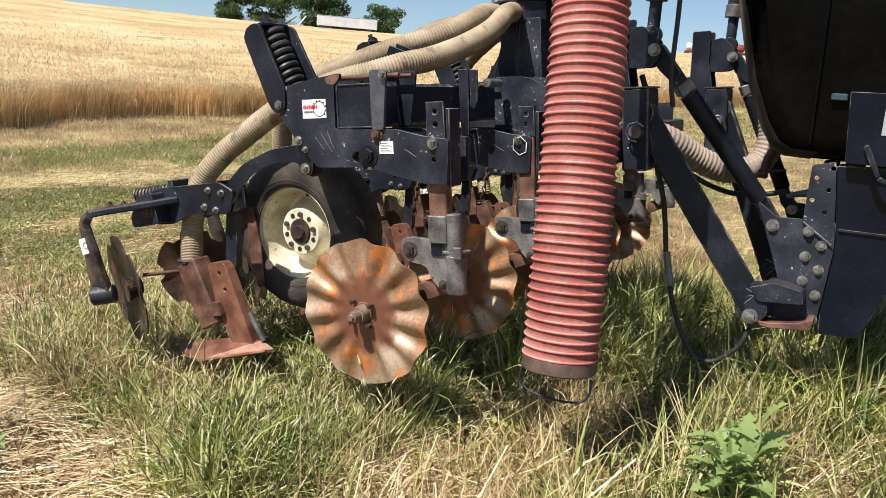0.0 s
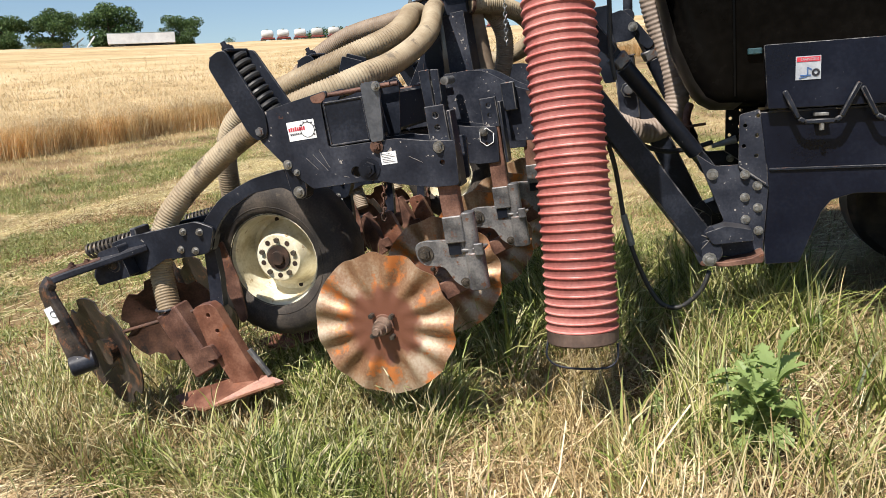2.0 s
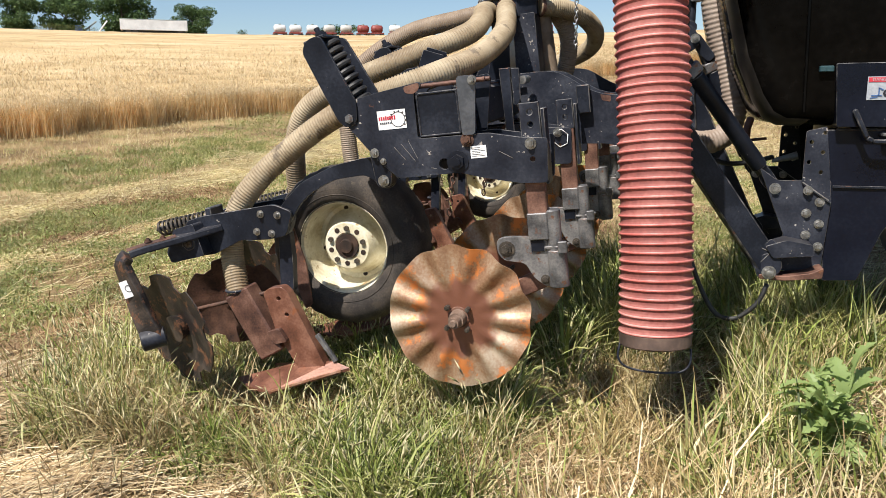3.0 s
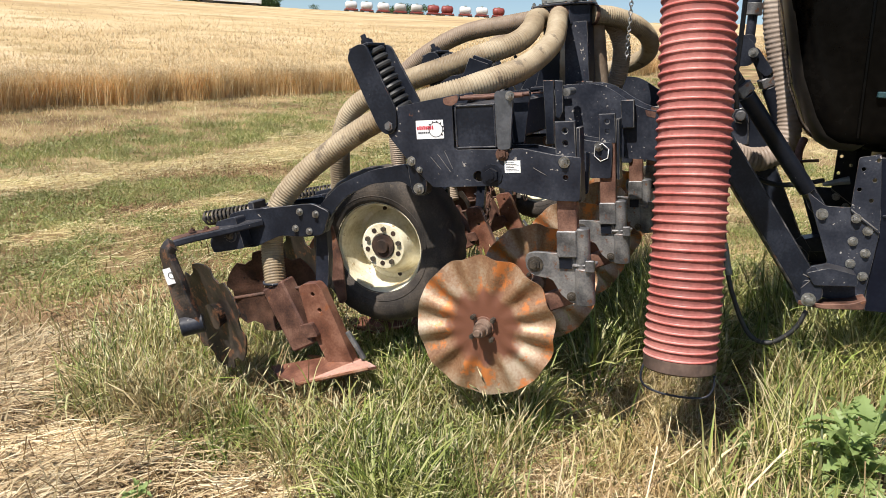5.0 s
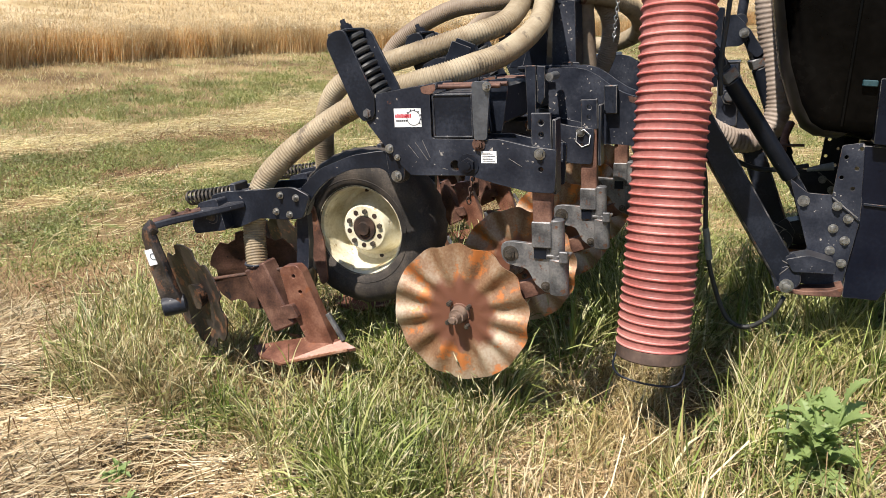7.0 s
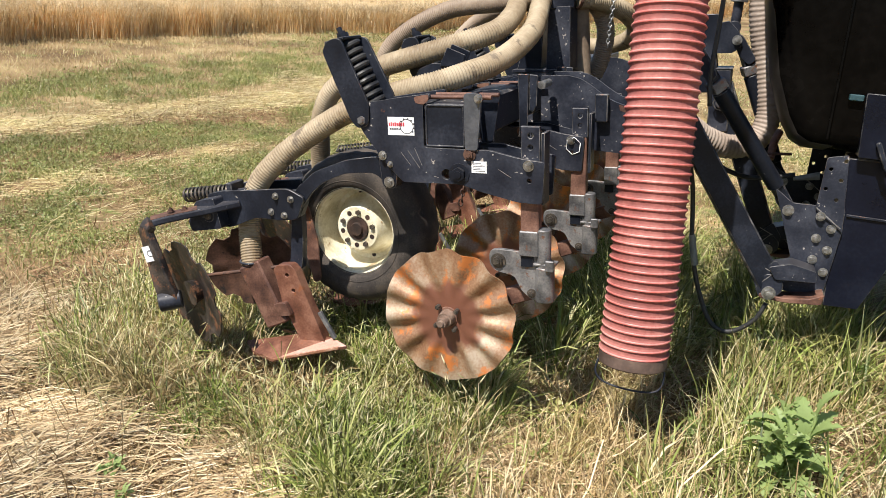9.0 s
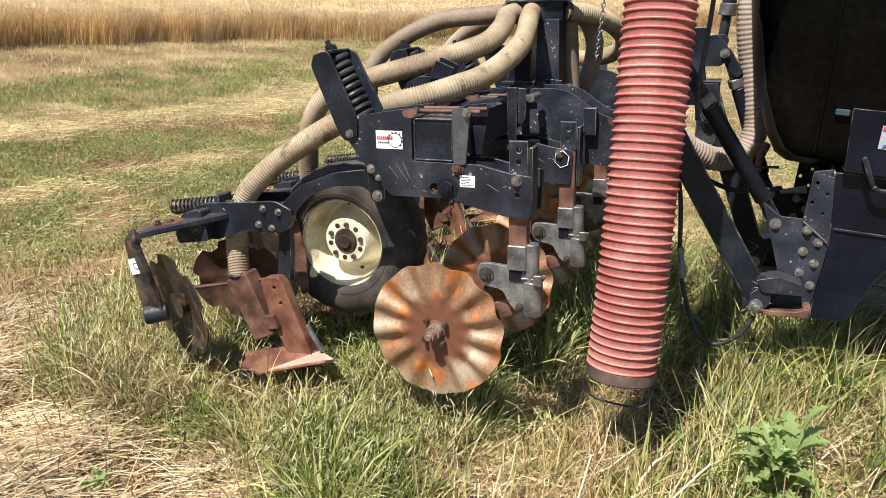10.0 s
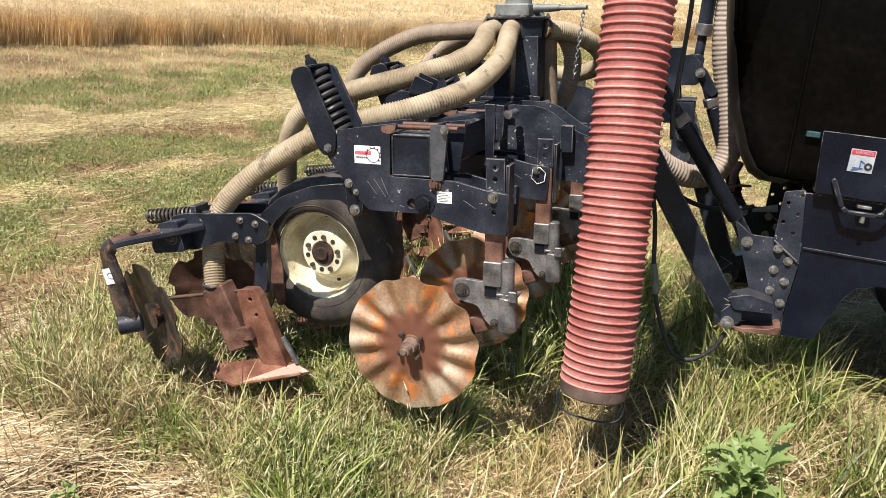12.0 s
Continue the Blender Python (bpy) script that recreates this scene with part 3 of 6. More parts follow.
def scatter(n, lo, hi, keep):
    x, y = rng.uniform(lo[0], hi[0], n), rng.uniform(lo[1], hi[1], n)
    k = rng.random(n) < keep(x, y)
    return x[k], y[k]


# tall grass round the coulters and wheels
def trampled(x, y):
    """1 where the sweeps and wheels have flattened the grass."""
    return np.clip(np.exp(-(((x + 2.45) / 0.42) ** 2) - ((y - 2.45) / 0.38) ** 2) * 1.3, 0, 1)


def tufts(count, each, lo, hi, keep, spread):
    """Places and headings of blades that fan out from tufts, and a number for each blade's tuft."""
    cx, cy = scatter(count, lo, hi, keep)
    many = rng.poisson(each * rng.uniform(0.4, 1.6, len(cx)))
    own = np.repeat(np.arange(len(cx)), many)
    ox, oy = rng.normal(0, spread, len(own)), rng.normal(0, spread, len(own))
    return cx[own] + ox, cy[own] + oy, np.arctan2(oy, ox) + rng.normal(0, 0.5, len(own)), own


def green_side(x):
    """1 where the growth is lush, 0 where it has faded."""
    return soft(x + 0.25 * np.sin(9 * x), -2.95, -2.45)


def shorter(x, y):
    """Below 1 where the coulter and the sweep hang over the grass."""
    near = np.exp(-(((x + 1.74) / 0.36) ** 2) - ((y - 2.25) / 0.42) ** 2)
    return (1 - 0.42 * near) * (1 - 0.55 * trampled(x, y))


x, y, way, own = tufts(5600, 14, (-4.0, 1.4), (-1.2, 3.4), lambda x, y: tall_zone(x, y) * soft(noise2(x, y, 9.0), 0.43, 0.52) * (0.25 + 0.75 * green_side(x)), 0.03)
size = rng.normal(1.0, 0.32, own.max() + 1).clip(0.4, 1.6)[own]
h = rng.normal(0.275, 0.085, len(x)).clip(0.08, 0.46) * size * (0.7 + 0.5 * noise2(x, y, 6.0, 0.4)) * shorter(x, y)
tagged(arching("grass", x, y, h, rng.uniform(0.004, 0.0095, len(x)), GREEN, way, (0.4, 2.9)), "tall green grass round the injector units", "grass", kind="stuff")
x, y, way, own = tufts(3300, 14, (-4.1, 1.5), (-1.9, 3.4), lambda x, y: tall_zone(x, y) * soft(noise2(x, y, 8.0, 0.5), 0.42, 0.54) * (1 - 0.85 * green_side(x)), 0.03)
h = rng.normal(0.27, 0.085, len(x)).clip(0.08, 0.46) * (0.7 + 0.5 * noise2(x, y, 6.0, 0.4)) * (1 - 0.5 * trampled(x, y))
tagged(arching("faded_grass", x, y, h, rng.uniform(0.0035, 0.008, len(x)), FADED, way, (0.4, 2.9)), "tall fading grass beside the closing discs", "grass", kind="stuff")
x, y, way, own = tufts(2300, 12, (-4.0, 1.5), (-1.3, 2.5), lambda x, y: tall_zone(x, y - 0.05) * soft(-x, 2.0, 2.7) * soft(noise2(x, y, 4.0, 0.3), 0.35, 0.6), 0.03)
h = rng.normal(0.16, 0.06, len(x)).clip(0.04, 0.32)
tagged(arching("withered_grass", x, y, h * 1.4, rng.uniform(0.003, 0.007, len(x)), WITHERED, way, (0.6, 2.6)), "withered brown grass at the edge of the green", "grass", kind="stuff")
x, y = scatter(8000, (-4.1, 1.5), (-1.2, 3.4), lambda x, y: tall_zone(x, y - 0.12) * (1 - opened(x, y)) * soft(noise2(x, y, 5.0, 0.9), 0.35, 0.65))
h = rng.normal(0.24, 0.09, len(x)).clip(0.06, 0.45) * shorter(x, y)
tagged(arching("yellowed_grass", x, y, h * 1.3, rng.uniform(0.003, 0.007, len(x)), DRY, None, (0.2, 2.0)), "yellowed stems among the green grass", "grass", kind="stuff")
x, y = scatter(2600, (-3.9, 1.5), (-1.25, 3.3), lambda x, y: tall_zone(x, y) * (1 - 0.8 * trampled(x, y)))
h = rng.normal(0.34, 0.07, len(x)).clip(0.16, 0.5) * shorter(x, y)
way, lean = rng.uniform(0, 6.28, len(x)), rng.uniform(0.05, 0.45, len(x))
tagged(blades("grass_stems", x, y, h, np.full(len(x), 0.0035), lean, GREEN, heading=way, curl=0.6), "slim green grass stems", "grass", kind="stuff")
tagged(heads("seed_heads", x + np.cos(way) * lean * h, y + np.sin(way) * lean * h, hill(x, y) + h * 0.93, np.cos(way) * (lean * 1.5 + 0.1), np.sin(way) * (lean * 1.5 + 0.1), rng.uniform(0.2, 1.4, len(x)), rng.uniform(0.045, 0.08, len(x)), SEED), "ripening grass seed heads", "grass", kind="stuff")
# green growth behind the units and under the links
x, y, way, own = tufts(900, 15, (-2.7, 3.2), (-1.3, 5.4), lambda x, y: (0.25 + 0.75 * soft(noise2(x, y, 4.0, 0.6), 0.35, 0.6)) * (1 - 0.97 * opened(x, y)), 0.03)
h = rng.normal(0.30, 0.08, len(x)).clip(0.1, 0.5)
tagged(arching("grass_behind", x, y, h * 1.3, rng.uniform(0.005, 0.012, len(x)), GREEN, way), "tall green grass behind the first units", "grass", kind="stuff")
x, y, way, own = tufts(1500, 12, (-1.3, 3.5), (0.2, 5.8), lambda x, y: (0.15 + 0.85 * soft(noise2(x, y, 4.0, 0.1), 0.4, 0.6)) * soft(y + 0.5 * np.abs(x + 0.75), 3.7, 4.0) * (1 - 0.95 * bare(x, y)), 0.03)
h = rng.normal(0.30, 0.10, len(x)).clip(0.08, 0.55)
tagged(arching("grass_under_links", x, y, h * 1.3, rng.uniform(0.005, 0.012, len(x)), GREEN, way), "tall green grass under the lift links", "grass", kind="stuff")
# dry strip between the injector and the tank
x, y, way, own = tufts(2300, 11, (-1.5, 1.2), (-0.3, 5.0), lambda x, y: soft(y, 1.2, 1.8) * soft(x, -1.42, -1.2) * soft(-x, 0.4, 0.7) * soft(noise2(x, y, 7.0, 0.2), 0.28, 0.6) * (1 - 0.97 * bare(x, y)) * (1 - 0.97 * opened(x, y)) * (1 - 0.9 * beside_weed(x, y)), 0.035)
h = rng.normal(0.19, 0.07, len(x)).clip(0.05, 0.38)
tagged(arching("dry_grass", x, y, h, rng.uniform(0.0025, 0.006, len(x)), MATTED, way, (0.3, 3.0)), "short dry yellow grass", "grass", kind="stuff")
x, y = scatter(7000, (-1.3, 1.4), (0.6, 3.6), lambda x, y: soft(noise2(x, y, 5.2, 0.65), 0.5, 0.7) * (1 - bare(x, y)))
tagged(leaflets("low_weeds", x, y, 0.12, rng.uniform(0.012, 0.03, len(x)), LUSH), "small green weeds in the dry grass", "grass", kind="stuff")
x, y = scatter(10000, (-1.4, 1.2), (-0.3, 5.0), lambda x, y: soft(y, 1.2, 1.8) * soft(x, -1.38, -1.1) * soft(noise2(x, y, 4.0, 0.9), 0.46, 0.64) * (1 - 0.97 * bare(x, y)) * (1 - 0.97 * opened(x, y)) * (1 - 0.9 * beside_weed(x, y)))
h = rng.normal(0.17, 0.06, len(x)).clip(0.05, 0.36)
tagged(arching("mixed_grass", x, y, h * 1.3, rng.uniform(0.004, 0.009, len(x)), GREEN), "patchy green grass among dry stems", "grass", kind="stuff")
# green growth beside and under the tank
x, y = scatter(17000, (-0.9, 1.9), (2.2, 4.6), lambda x, y: right_zone(x, y) * soft(noise2(x, y, 6.0, 0.7), 0.4, 0.65) * (1 - 0.95 * bare(x, y)) * (1 - 0.9 * beside_weed(x, y)))
h = rng.normal(0.24, 0.09, len(x)).clip(0.08, 0.5)
tagged(arching("tall_weeds", x, y, h * 1.35, rng.uniform(0.005, 0.012, len(x)), GREEN), "rank green grass beside the tank", "grass", kind="stuff")
x, y = scatter(15000, (-0.9, 1.0), (2.6, 4.2), lambda x, y: soft(y, 1.0, 1.8) * soft(-x, -2.6, -1.6) * soft(x, -0.9, -0.4) * soft(noise2(x, y, 3.0, 0.1), 0.3, 0.65) * (1 - 0.95 * bare(x, y)) * (1 - 0.9 * beside_weed(x, y)))
h = rng.normal(0.26, 0.09, len(x)).clip(0.08, 0.5)
tagged(arching("dry_weeds", x, y, h * 1.2, rng.uniform(0.003, 0.007, len(x)), DRY, None, (0.1, 1.8)), "dry stems among the green grass", "grass", kind="stuff")


# open stubble towards the wheat
def wheat_edge(y):
    return -15.2 + 0.45 * np.maximum(y - 15.5, 0) + 0.35 * np.sin(y * 0.9) + 0.2 * np.sin(y * 2.3)


def stubble_green(x, y):
    """1 on the greener bands of the mown strip, which run along the rows."""
    w = x + 0.5 * np.sin(0.35 * y) + 0.25 * np.sin(1.1 * y + 1.0)
    band = np.exp(-(((w + 11.2) / 1.5) ** 2)) + 1.2 * np.exp(-(((w + 7.0) / 0.75) ** 2)) + 1.2 * np.exp(-(((w + 5.2) / 0.6) ** 2)) + 0.9 * np.exp(-(((w + 3.4) / 0.8) ** 2)) + 0.45 * np.exp(-((w / 1.6) ** 2))
    return np.clip((0.10 + 0.95 * soft(band, 0.2, 0.8)) * soft(noise2(x, y, 2.3, 0.3), 0.15, 0.65) * 1.3, 0, 1)


def swath(x, y):
    """1 on the pale straw swaths."""
    w = x + 0.4 * np.sin(0.3 * y + 0.5)
    return np.clip(np.exp(-(((w + 8.7) / 0.5) ** 2)) + 0.6 * np.exp(-(((w + 6.1) / 0.35) ** 2)) * soft(noise2(x, y, 1.5, 0.7), 0.3, 0.6), 0, 1)


def open_field(x, y):
    return ((x > wheat_edge(y) - 0.2) & (tall_zone(x, y) < 0.2)).astype(float)


x, y = scatter(300000, (-9, 1.0), (1.5, 9), lambda x, y: open_field(x, y) * (0.55 - 0.4 * stubble_green(x, y)) * soft(noise2(x, y, 2.0, 0.1), 0.25, 0.6))
h = rng.normal(0.05, 0.022, len(x)).clip(0.012, 0.16)
tagged(slivers("stubble", x, y, h, rng.uniform(0.003, 0.007, len(x)), rng.uniform(0.2, 1.6, len(x)), WITHERED), "short dry stubble of the mown strip", "grass", kind="stuff")
x, y = scatter(440000, (-17, 5), (14, 34), lambda x, y: open_field(x, y) * (0.65 - 0.45 * stubble_green(x, y)) * (1 - soft(x, 2, 10) * 0.6))
far = 1 + np.hypot(x + 1, y) / 22
h = rng.normal(0.07, 0.03, len(x)).clip(0.015, 0.2)
tagged(slivers("far_stubble", x, y, h, rng.uniform(0.004, 0.009, len(x)) * far, rng.uniform(0.2, 1.3, len(x)), DRIED), "distant dry stubble", "grass", kind="stuff")
x, y = scatter(440000, (-9, 2.2), (1.5, 9), lambda x, y: open_field(x, y) * soft(stubble_green(x, y), 0.25, 0.65) * soft(y, 2.6, 3.8) * soft(noise2(x, y, 7.5, 0.55), 0.25, 0.55))
tagged(leaflets("clover", x, y, 0.07, rng.uniform(0.008, 0.022, len(x)), LUSH), "low green weeds of the mown strip", "grass", kind="stuff")
x, y = scatter(560000, (-17, 5), (14, 34), lambda x, y: open_field(x, y) * soft(stubble_green(x, y), 0.22, 0.62) * soft(noise2(x, y, 4.5, 0.15), 0.25, 0.55))
far = 1 + np.hypot(x + 1, y) / 20
tagged(leaflets("far_clover", x, y, 0.09, rng.uniform(0.008, 0.020, len(x)) * far, LUSH), "distant green weeds in the stubble", "grass", kind="stuff")
x, y = scatter(300000, (-12, 2.2), (3, 16), lambda x, y: open_field(x, y) * (0.1 + 0.9 * soft(stubble_green(x, y), 0.2, 0.6)) * soft(noise2(x, y, 5.5, 0.35), 0.2, 0.55))
far = 1 + np.hypot(x + 1, y) / 16
tagged(slivers("green_stubble", x, y, rng.normal(0.085, 0.03, len(x)).clip(0.02, 0.2), rng.uniform(0.003, 0.007, len(x)) * far, rng.uniform(0.2, 1.2, len(x)), LUSH), "short green regrowth in the mown strip", "grass", kind="stuff")
x, y = scatter(60000, (-9, 1.2), (1.5, 10), lambda x, y: open_field(x, y) * (0.1 + soft(noise2(x, y, 1.2, 0.35), 0.45, 0.7)) * 0.8)
tagged(lying("field_litter", x, y, rng.uniform(0.03, 0.14, len(x)), rng.uniform(0.004, 0.009, len(x)), BROWN, rng.uniform(0, 6.28, len(x)), 0.03, 0.02), "brown chaff and litter on the mown strip", "straw", kind="stuff")

# thin cover all round
x, y = scatter(24000, (-12, -9), (9, 4), lambda x, y: (1 - soft(y, 0.9, 2.6) * soft(-np.abs(x + 1.5), -3.2, -2.2)) * soft(noise2(x, y, 1.7, 0.4), 0.25, 0.6))
tagged(blades("sparse_stubble", x, y, rng.uniform(0.03, 0.14, len(x)), rng.uniform(0.005, 0.011, len(x)), rng.uniform(0.2, 1.0, len(x)), DRY), "sparse dry stubble on open ground", "grass", kind="stuff")
x, y = scatter(16000, (-12, -9), (9, 4), lambda x, y: (1 - soft(y, 0.9, 2.6) * soft(-np.abs(x + 1.5), -3.2, -2.2)) * soft(noise2(x, y, 1.3, 0.9), 0.4, 0.7))
tagged(blades("sparse_grass", x, y, rng.uniform(0.03, 0.16, len(x)), rng.uniform(0.006, 0.012, len(x)), rng.uniform(0.2, 1.0, len(x)), LUSH), "sparse green grass on open ground", "grass", kind="stuff")
# straw and litter
def straw_zone(x, y):
    return soft(y, 0.2, 1.1) * soft(x, -4.8, -4.0) * (1 - tall_zone(x, y)) * (0.12 + 0.88 * soft(noise2(x, y, 2.6, 0.6), 0.35, 0.65)) * soft(-x, 1.0, 1.4)


cx, cy = scatter(4600, (-4.8, 0.2), (-1.0, 2.6), straw_zone)
many = rng.poisson(12, len(cx))
own = np.repeat(np.arange(len(cx)), many)
turn = (-0.5 + 1.9 * noise2(cx, cy, 2.2, 0.2) + rng.normal(0, 0.35, len(cx)))[own] + rng.normal(0, 0.34, len(own))
along, over = rng.normal(0, 0.09, len(own)), rng.normal(0, 0.035, len(own))
x, y = cx[own] + np.cos(turn) * along - np.sin(turn) * over, cy[own] + np.sin(turn) * along + np.cos(turn) * over
tagged(lying("straw", x, y, rng.uniform(0.08, 0.40, len(x)), rng.uniform(0.002, 0.0045, len(x)), STRAW, turn, 0.065, 0.02), "pale flattened straw in bent bunches", "straw", kind="stuff")
x, y = scatter(52000, (-4.8, 0.2), (-1.0, 2.6), lambda x, y: 0.35 + 0.65 * straw_zone(x, y))
tagged(lying("broken_straw", x, y, rng.uniform(0.02, 0.13, len(x)), rng.uniform(0.002, 0.005, len(x)), WITHERED, rng.uniform(0, 6.28, len(x)), 0.05, 0.03), "short broken brown straw", "straw", kind="stuff")
cx, cy = scatter(900, (-1.5, 0.9), (0.6, 2.6), lambda x, y: soft(-y, -2.6, -1.9) * soft(x, -1.5, -1.25) * soft(noise2(x, y, 3.4, 0.45), 0.4, 0.6))
own = np.repeat(np.arange(len(cx)), rng.poisson(12, len(cx)))
turn = (0.2 + 2.8 * noise2(cx, cy, 2.4, 0.7) + rng.normal(0, 0.4, len(cx)))[own] + rng.normal(0, 0.35, len(own))
along, over = rng.normal(0, 0.08, len(own)), rng.normal(0, 0.035, len(own))
x, y = cx[own] + np.cos(turn) * along - np.sin(turn) * over, cy[own] + np.sin(turn) * along + np.cos(turn) * over
tagged(lying("bent_straw", x, y, rng.uniform(0.10, 0.38, len(x)), rng.uniform(0.0025, 0.0055, len(x)), STRAW, turn, 0.09, 0.04), "bent dry straw lying between the grass", "straw", kind="stuff")
x, y = scatter(34000, (-5.5, 0.0), (2.0, 5.0), lambda x, y: 0.9 * soft(y, 0.0, 1.2) * soft(x, -5.5, -4.5))
tagged(lying("litter", x, y, rng.uniform(0.03, 0.16, len(x)), rng.uniform(0.002, 0.006, len(x)), BROWN, rng.uniform(0, 6.28, len(x)), 0.03, 0.015), "brown plant litter", "straw", kind="stuff")
x, y = scatter(24000, (-1.5, 0.4), (2.0, 4.6), lambda x, y: soft(y, 0.4, 1.2) * soft(-x, -2.0, -1.2) * (0.3 + 0.7 * soft(noise2(x, y, 3.1, 0.5), 0.35, 0.65)))
tagged(lying("loose_straw", x, y, rng.uniform(0.06, 0.26, len(x)), rng.uniform(0.002, 0.0045, len(x)), STRAW, rng.uniform(0, 6.28, len(x)), 0.06, 0.05), "loose straw among the dry grass", "straw", kind="stuff")
x, y = scatter(170000, (-10, 2.5), (2, 22), lambda x, y: open_field(x, y) * np.clip(swath(x, y) + 0.25 * soft(noise2(x, y, 1.0, 0.8), 0.45, 0.75), 0, 1))
tagged(lying("mown_straw", x, y, rng.uniform(0.05, 0.2, len(x)) * (1 + np.hypot(x, y) / 30), rng.uniform(0.0015, 0.003, len(x)) * (1 + np.hypot(x, y) / 9), DRIED, rng.normal(0.6, 0.8, len(x)), 0.04, 0.02), "straw left in swaths on the mown strip", "straw", kind="stuff")

# the wheat: an upright front and a canopy behind it
y = 62 * rng.random(38000) ** 1.25
x = wheat_edge(y) - rng.exponential(0.45, len(y)) + rng.normal(0, 0.10, len(y))
h = rng.normal(0.80, 0.08, len(x)).clip(0.45, 1.05) * np.where(x > wheat_edge(y), 0.75, 1.0)
tagged(blades("wheat_front", x, y, h, rng.uniform(0.007, 0.017, len(x)), rng.uniform(0.02, 0.45, len(x)), WHEAT), "ripe golden wheat at the field's edge", "wheat", kind="stuff")
y = 50 * rng.random(8000) ** 1.25
x = wheat_edge(y) + rng.normal(0.3, 0.35, len(y))
tagged(slivers("edge_grass", x, y, rng.uniform(0.05, 0.24, len(x)), rng.uniform(0.008, 0.014, len(x)), rng.uniform(0.1, 1.0, len(x)), WITHERED), "dry weeds along the foot of the wheat", "grass", kind="stuff")
y = 62 * rng.random(110000) ** 1.25
x = wheat_edge(y) + 0.15 - rng.exponential(0.8, len(y))
z = hill(x, y) + rng.normal(0.72, 0.13, len(x)).clip(0.3, 1.0)
tagged(slivers("wheat_ears", x, y, rng.uniform(0.07, 0.13, len(x)), rng.uniform(0.010, 0.022, len(x)), rng.uniform(0.3, 1.2, len(x)), WHEAT_TOP, base=z, rise=-0.25), "nodding ripe wheat ears at the field's edge", "wheat", kind="stuff")
wx, wy = np.meshgrid(np.concatenate([np.linspace(-150, -40, 70), np.linspace(-39, 30, 140)]), np.concatenate([np.linspace(-60, 0, 25), np.linspace(1, 60, 120), np.linspace(62, 220, 80)]))
inside = np.minimum(wx, wheat_edge(wy) - 0.9)
drop = (wx > inside + 0.5)
inside = np.where(drop, inside + 0.12, inside)
wz = hill(inside, wy) + np.where(drop, -0.05, 0.68) - 1.5 * (np.hypot(inside, wy) > 154) + 0.06 * noise2(inside, wy, 1.9) + rng.normal(0, 0.025, wx.shape)
wv = np.stack([inside, wy, wz], -1).reshape(-1, 3)
ny, nx = wx.shape
ii, jj = np.meshgrid(np.arange(ny - 1), np.arange(nx - 1), indexing="ij")
a = ii * nx + jj
wt = np.concatenate([np.stack([a, a + 1, a + nx + 1], -1).reshape(-1, 3), np.stack([a, a + nx + 1, a + nx], -1).reshape(-1, 3)])
wide_enough = np.abs(wv[wt[:, 0], 0] - wv[wt[:, 1], 0]) + np.abs(wv[wt[:, 1], 0] - wv[wt[:, 2], 0]) > 1e-5
CANOPY = mat("wheat_canopy", [(0.36, 0.25, 0.13), (0.48, 0.355, 0.19), (0.58, 0.45, 0.28)], 0.9, 0, 0.12, 7, 1.0, (0.36, 0.265, 0.13), 0.56, 0.1)
tagged(new("wheat_canopy", mesh_of("wheat_canopy", wv, wt[wide_enough], CANOPY)), "wide field of ripe wheat up to the crest", "wheat", kind="stuff")
y = rng.uniform(-6, 75, 185000)
x = wheat_edge(y) - 0.2 - rng.exponential(9.0, len(y))
far = np.hypot(x, y) / 22
tagged(slivers("wheat_tops", x, y, rng.uniform(0.06, 0.20, len(x)) * (0.6 + 0.8 * noise2(x, y, 1.1, 0.5)), rng.uniform(0.010, 0.022, len(x)) * np.clip(far, 1, 3), rng.uniform(0.1, 1.2, len(x)), WHEAT_TOP, base=hill(x, y) + 0.68), "ripe wheat ears above the canopy", "wheat", kind="stuff")


# ---- the injector toolbar: x ahead to the tank, y along the bar, z up ----
MACHINE = pose(-1.723, 2.376, 1.38, 3.0) @ pose(0, 0, 0, 0, -5.5, 0)
ROW = 0.766
ROWS_OF_TOOLS = 5


def at(u, v, w):
    return MACHINE @ Vector((u, v, w))


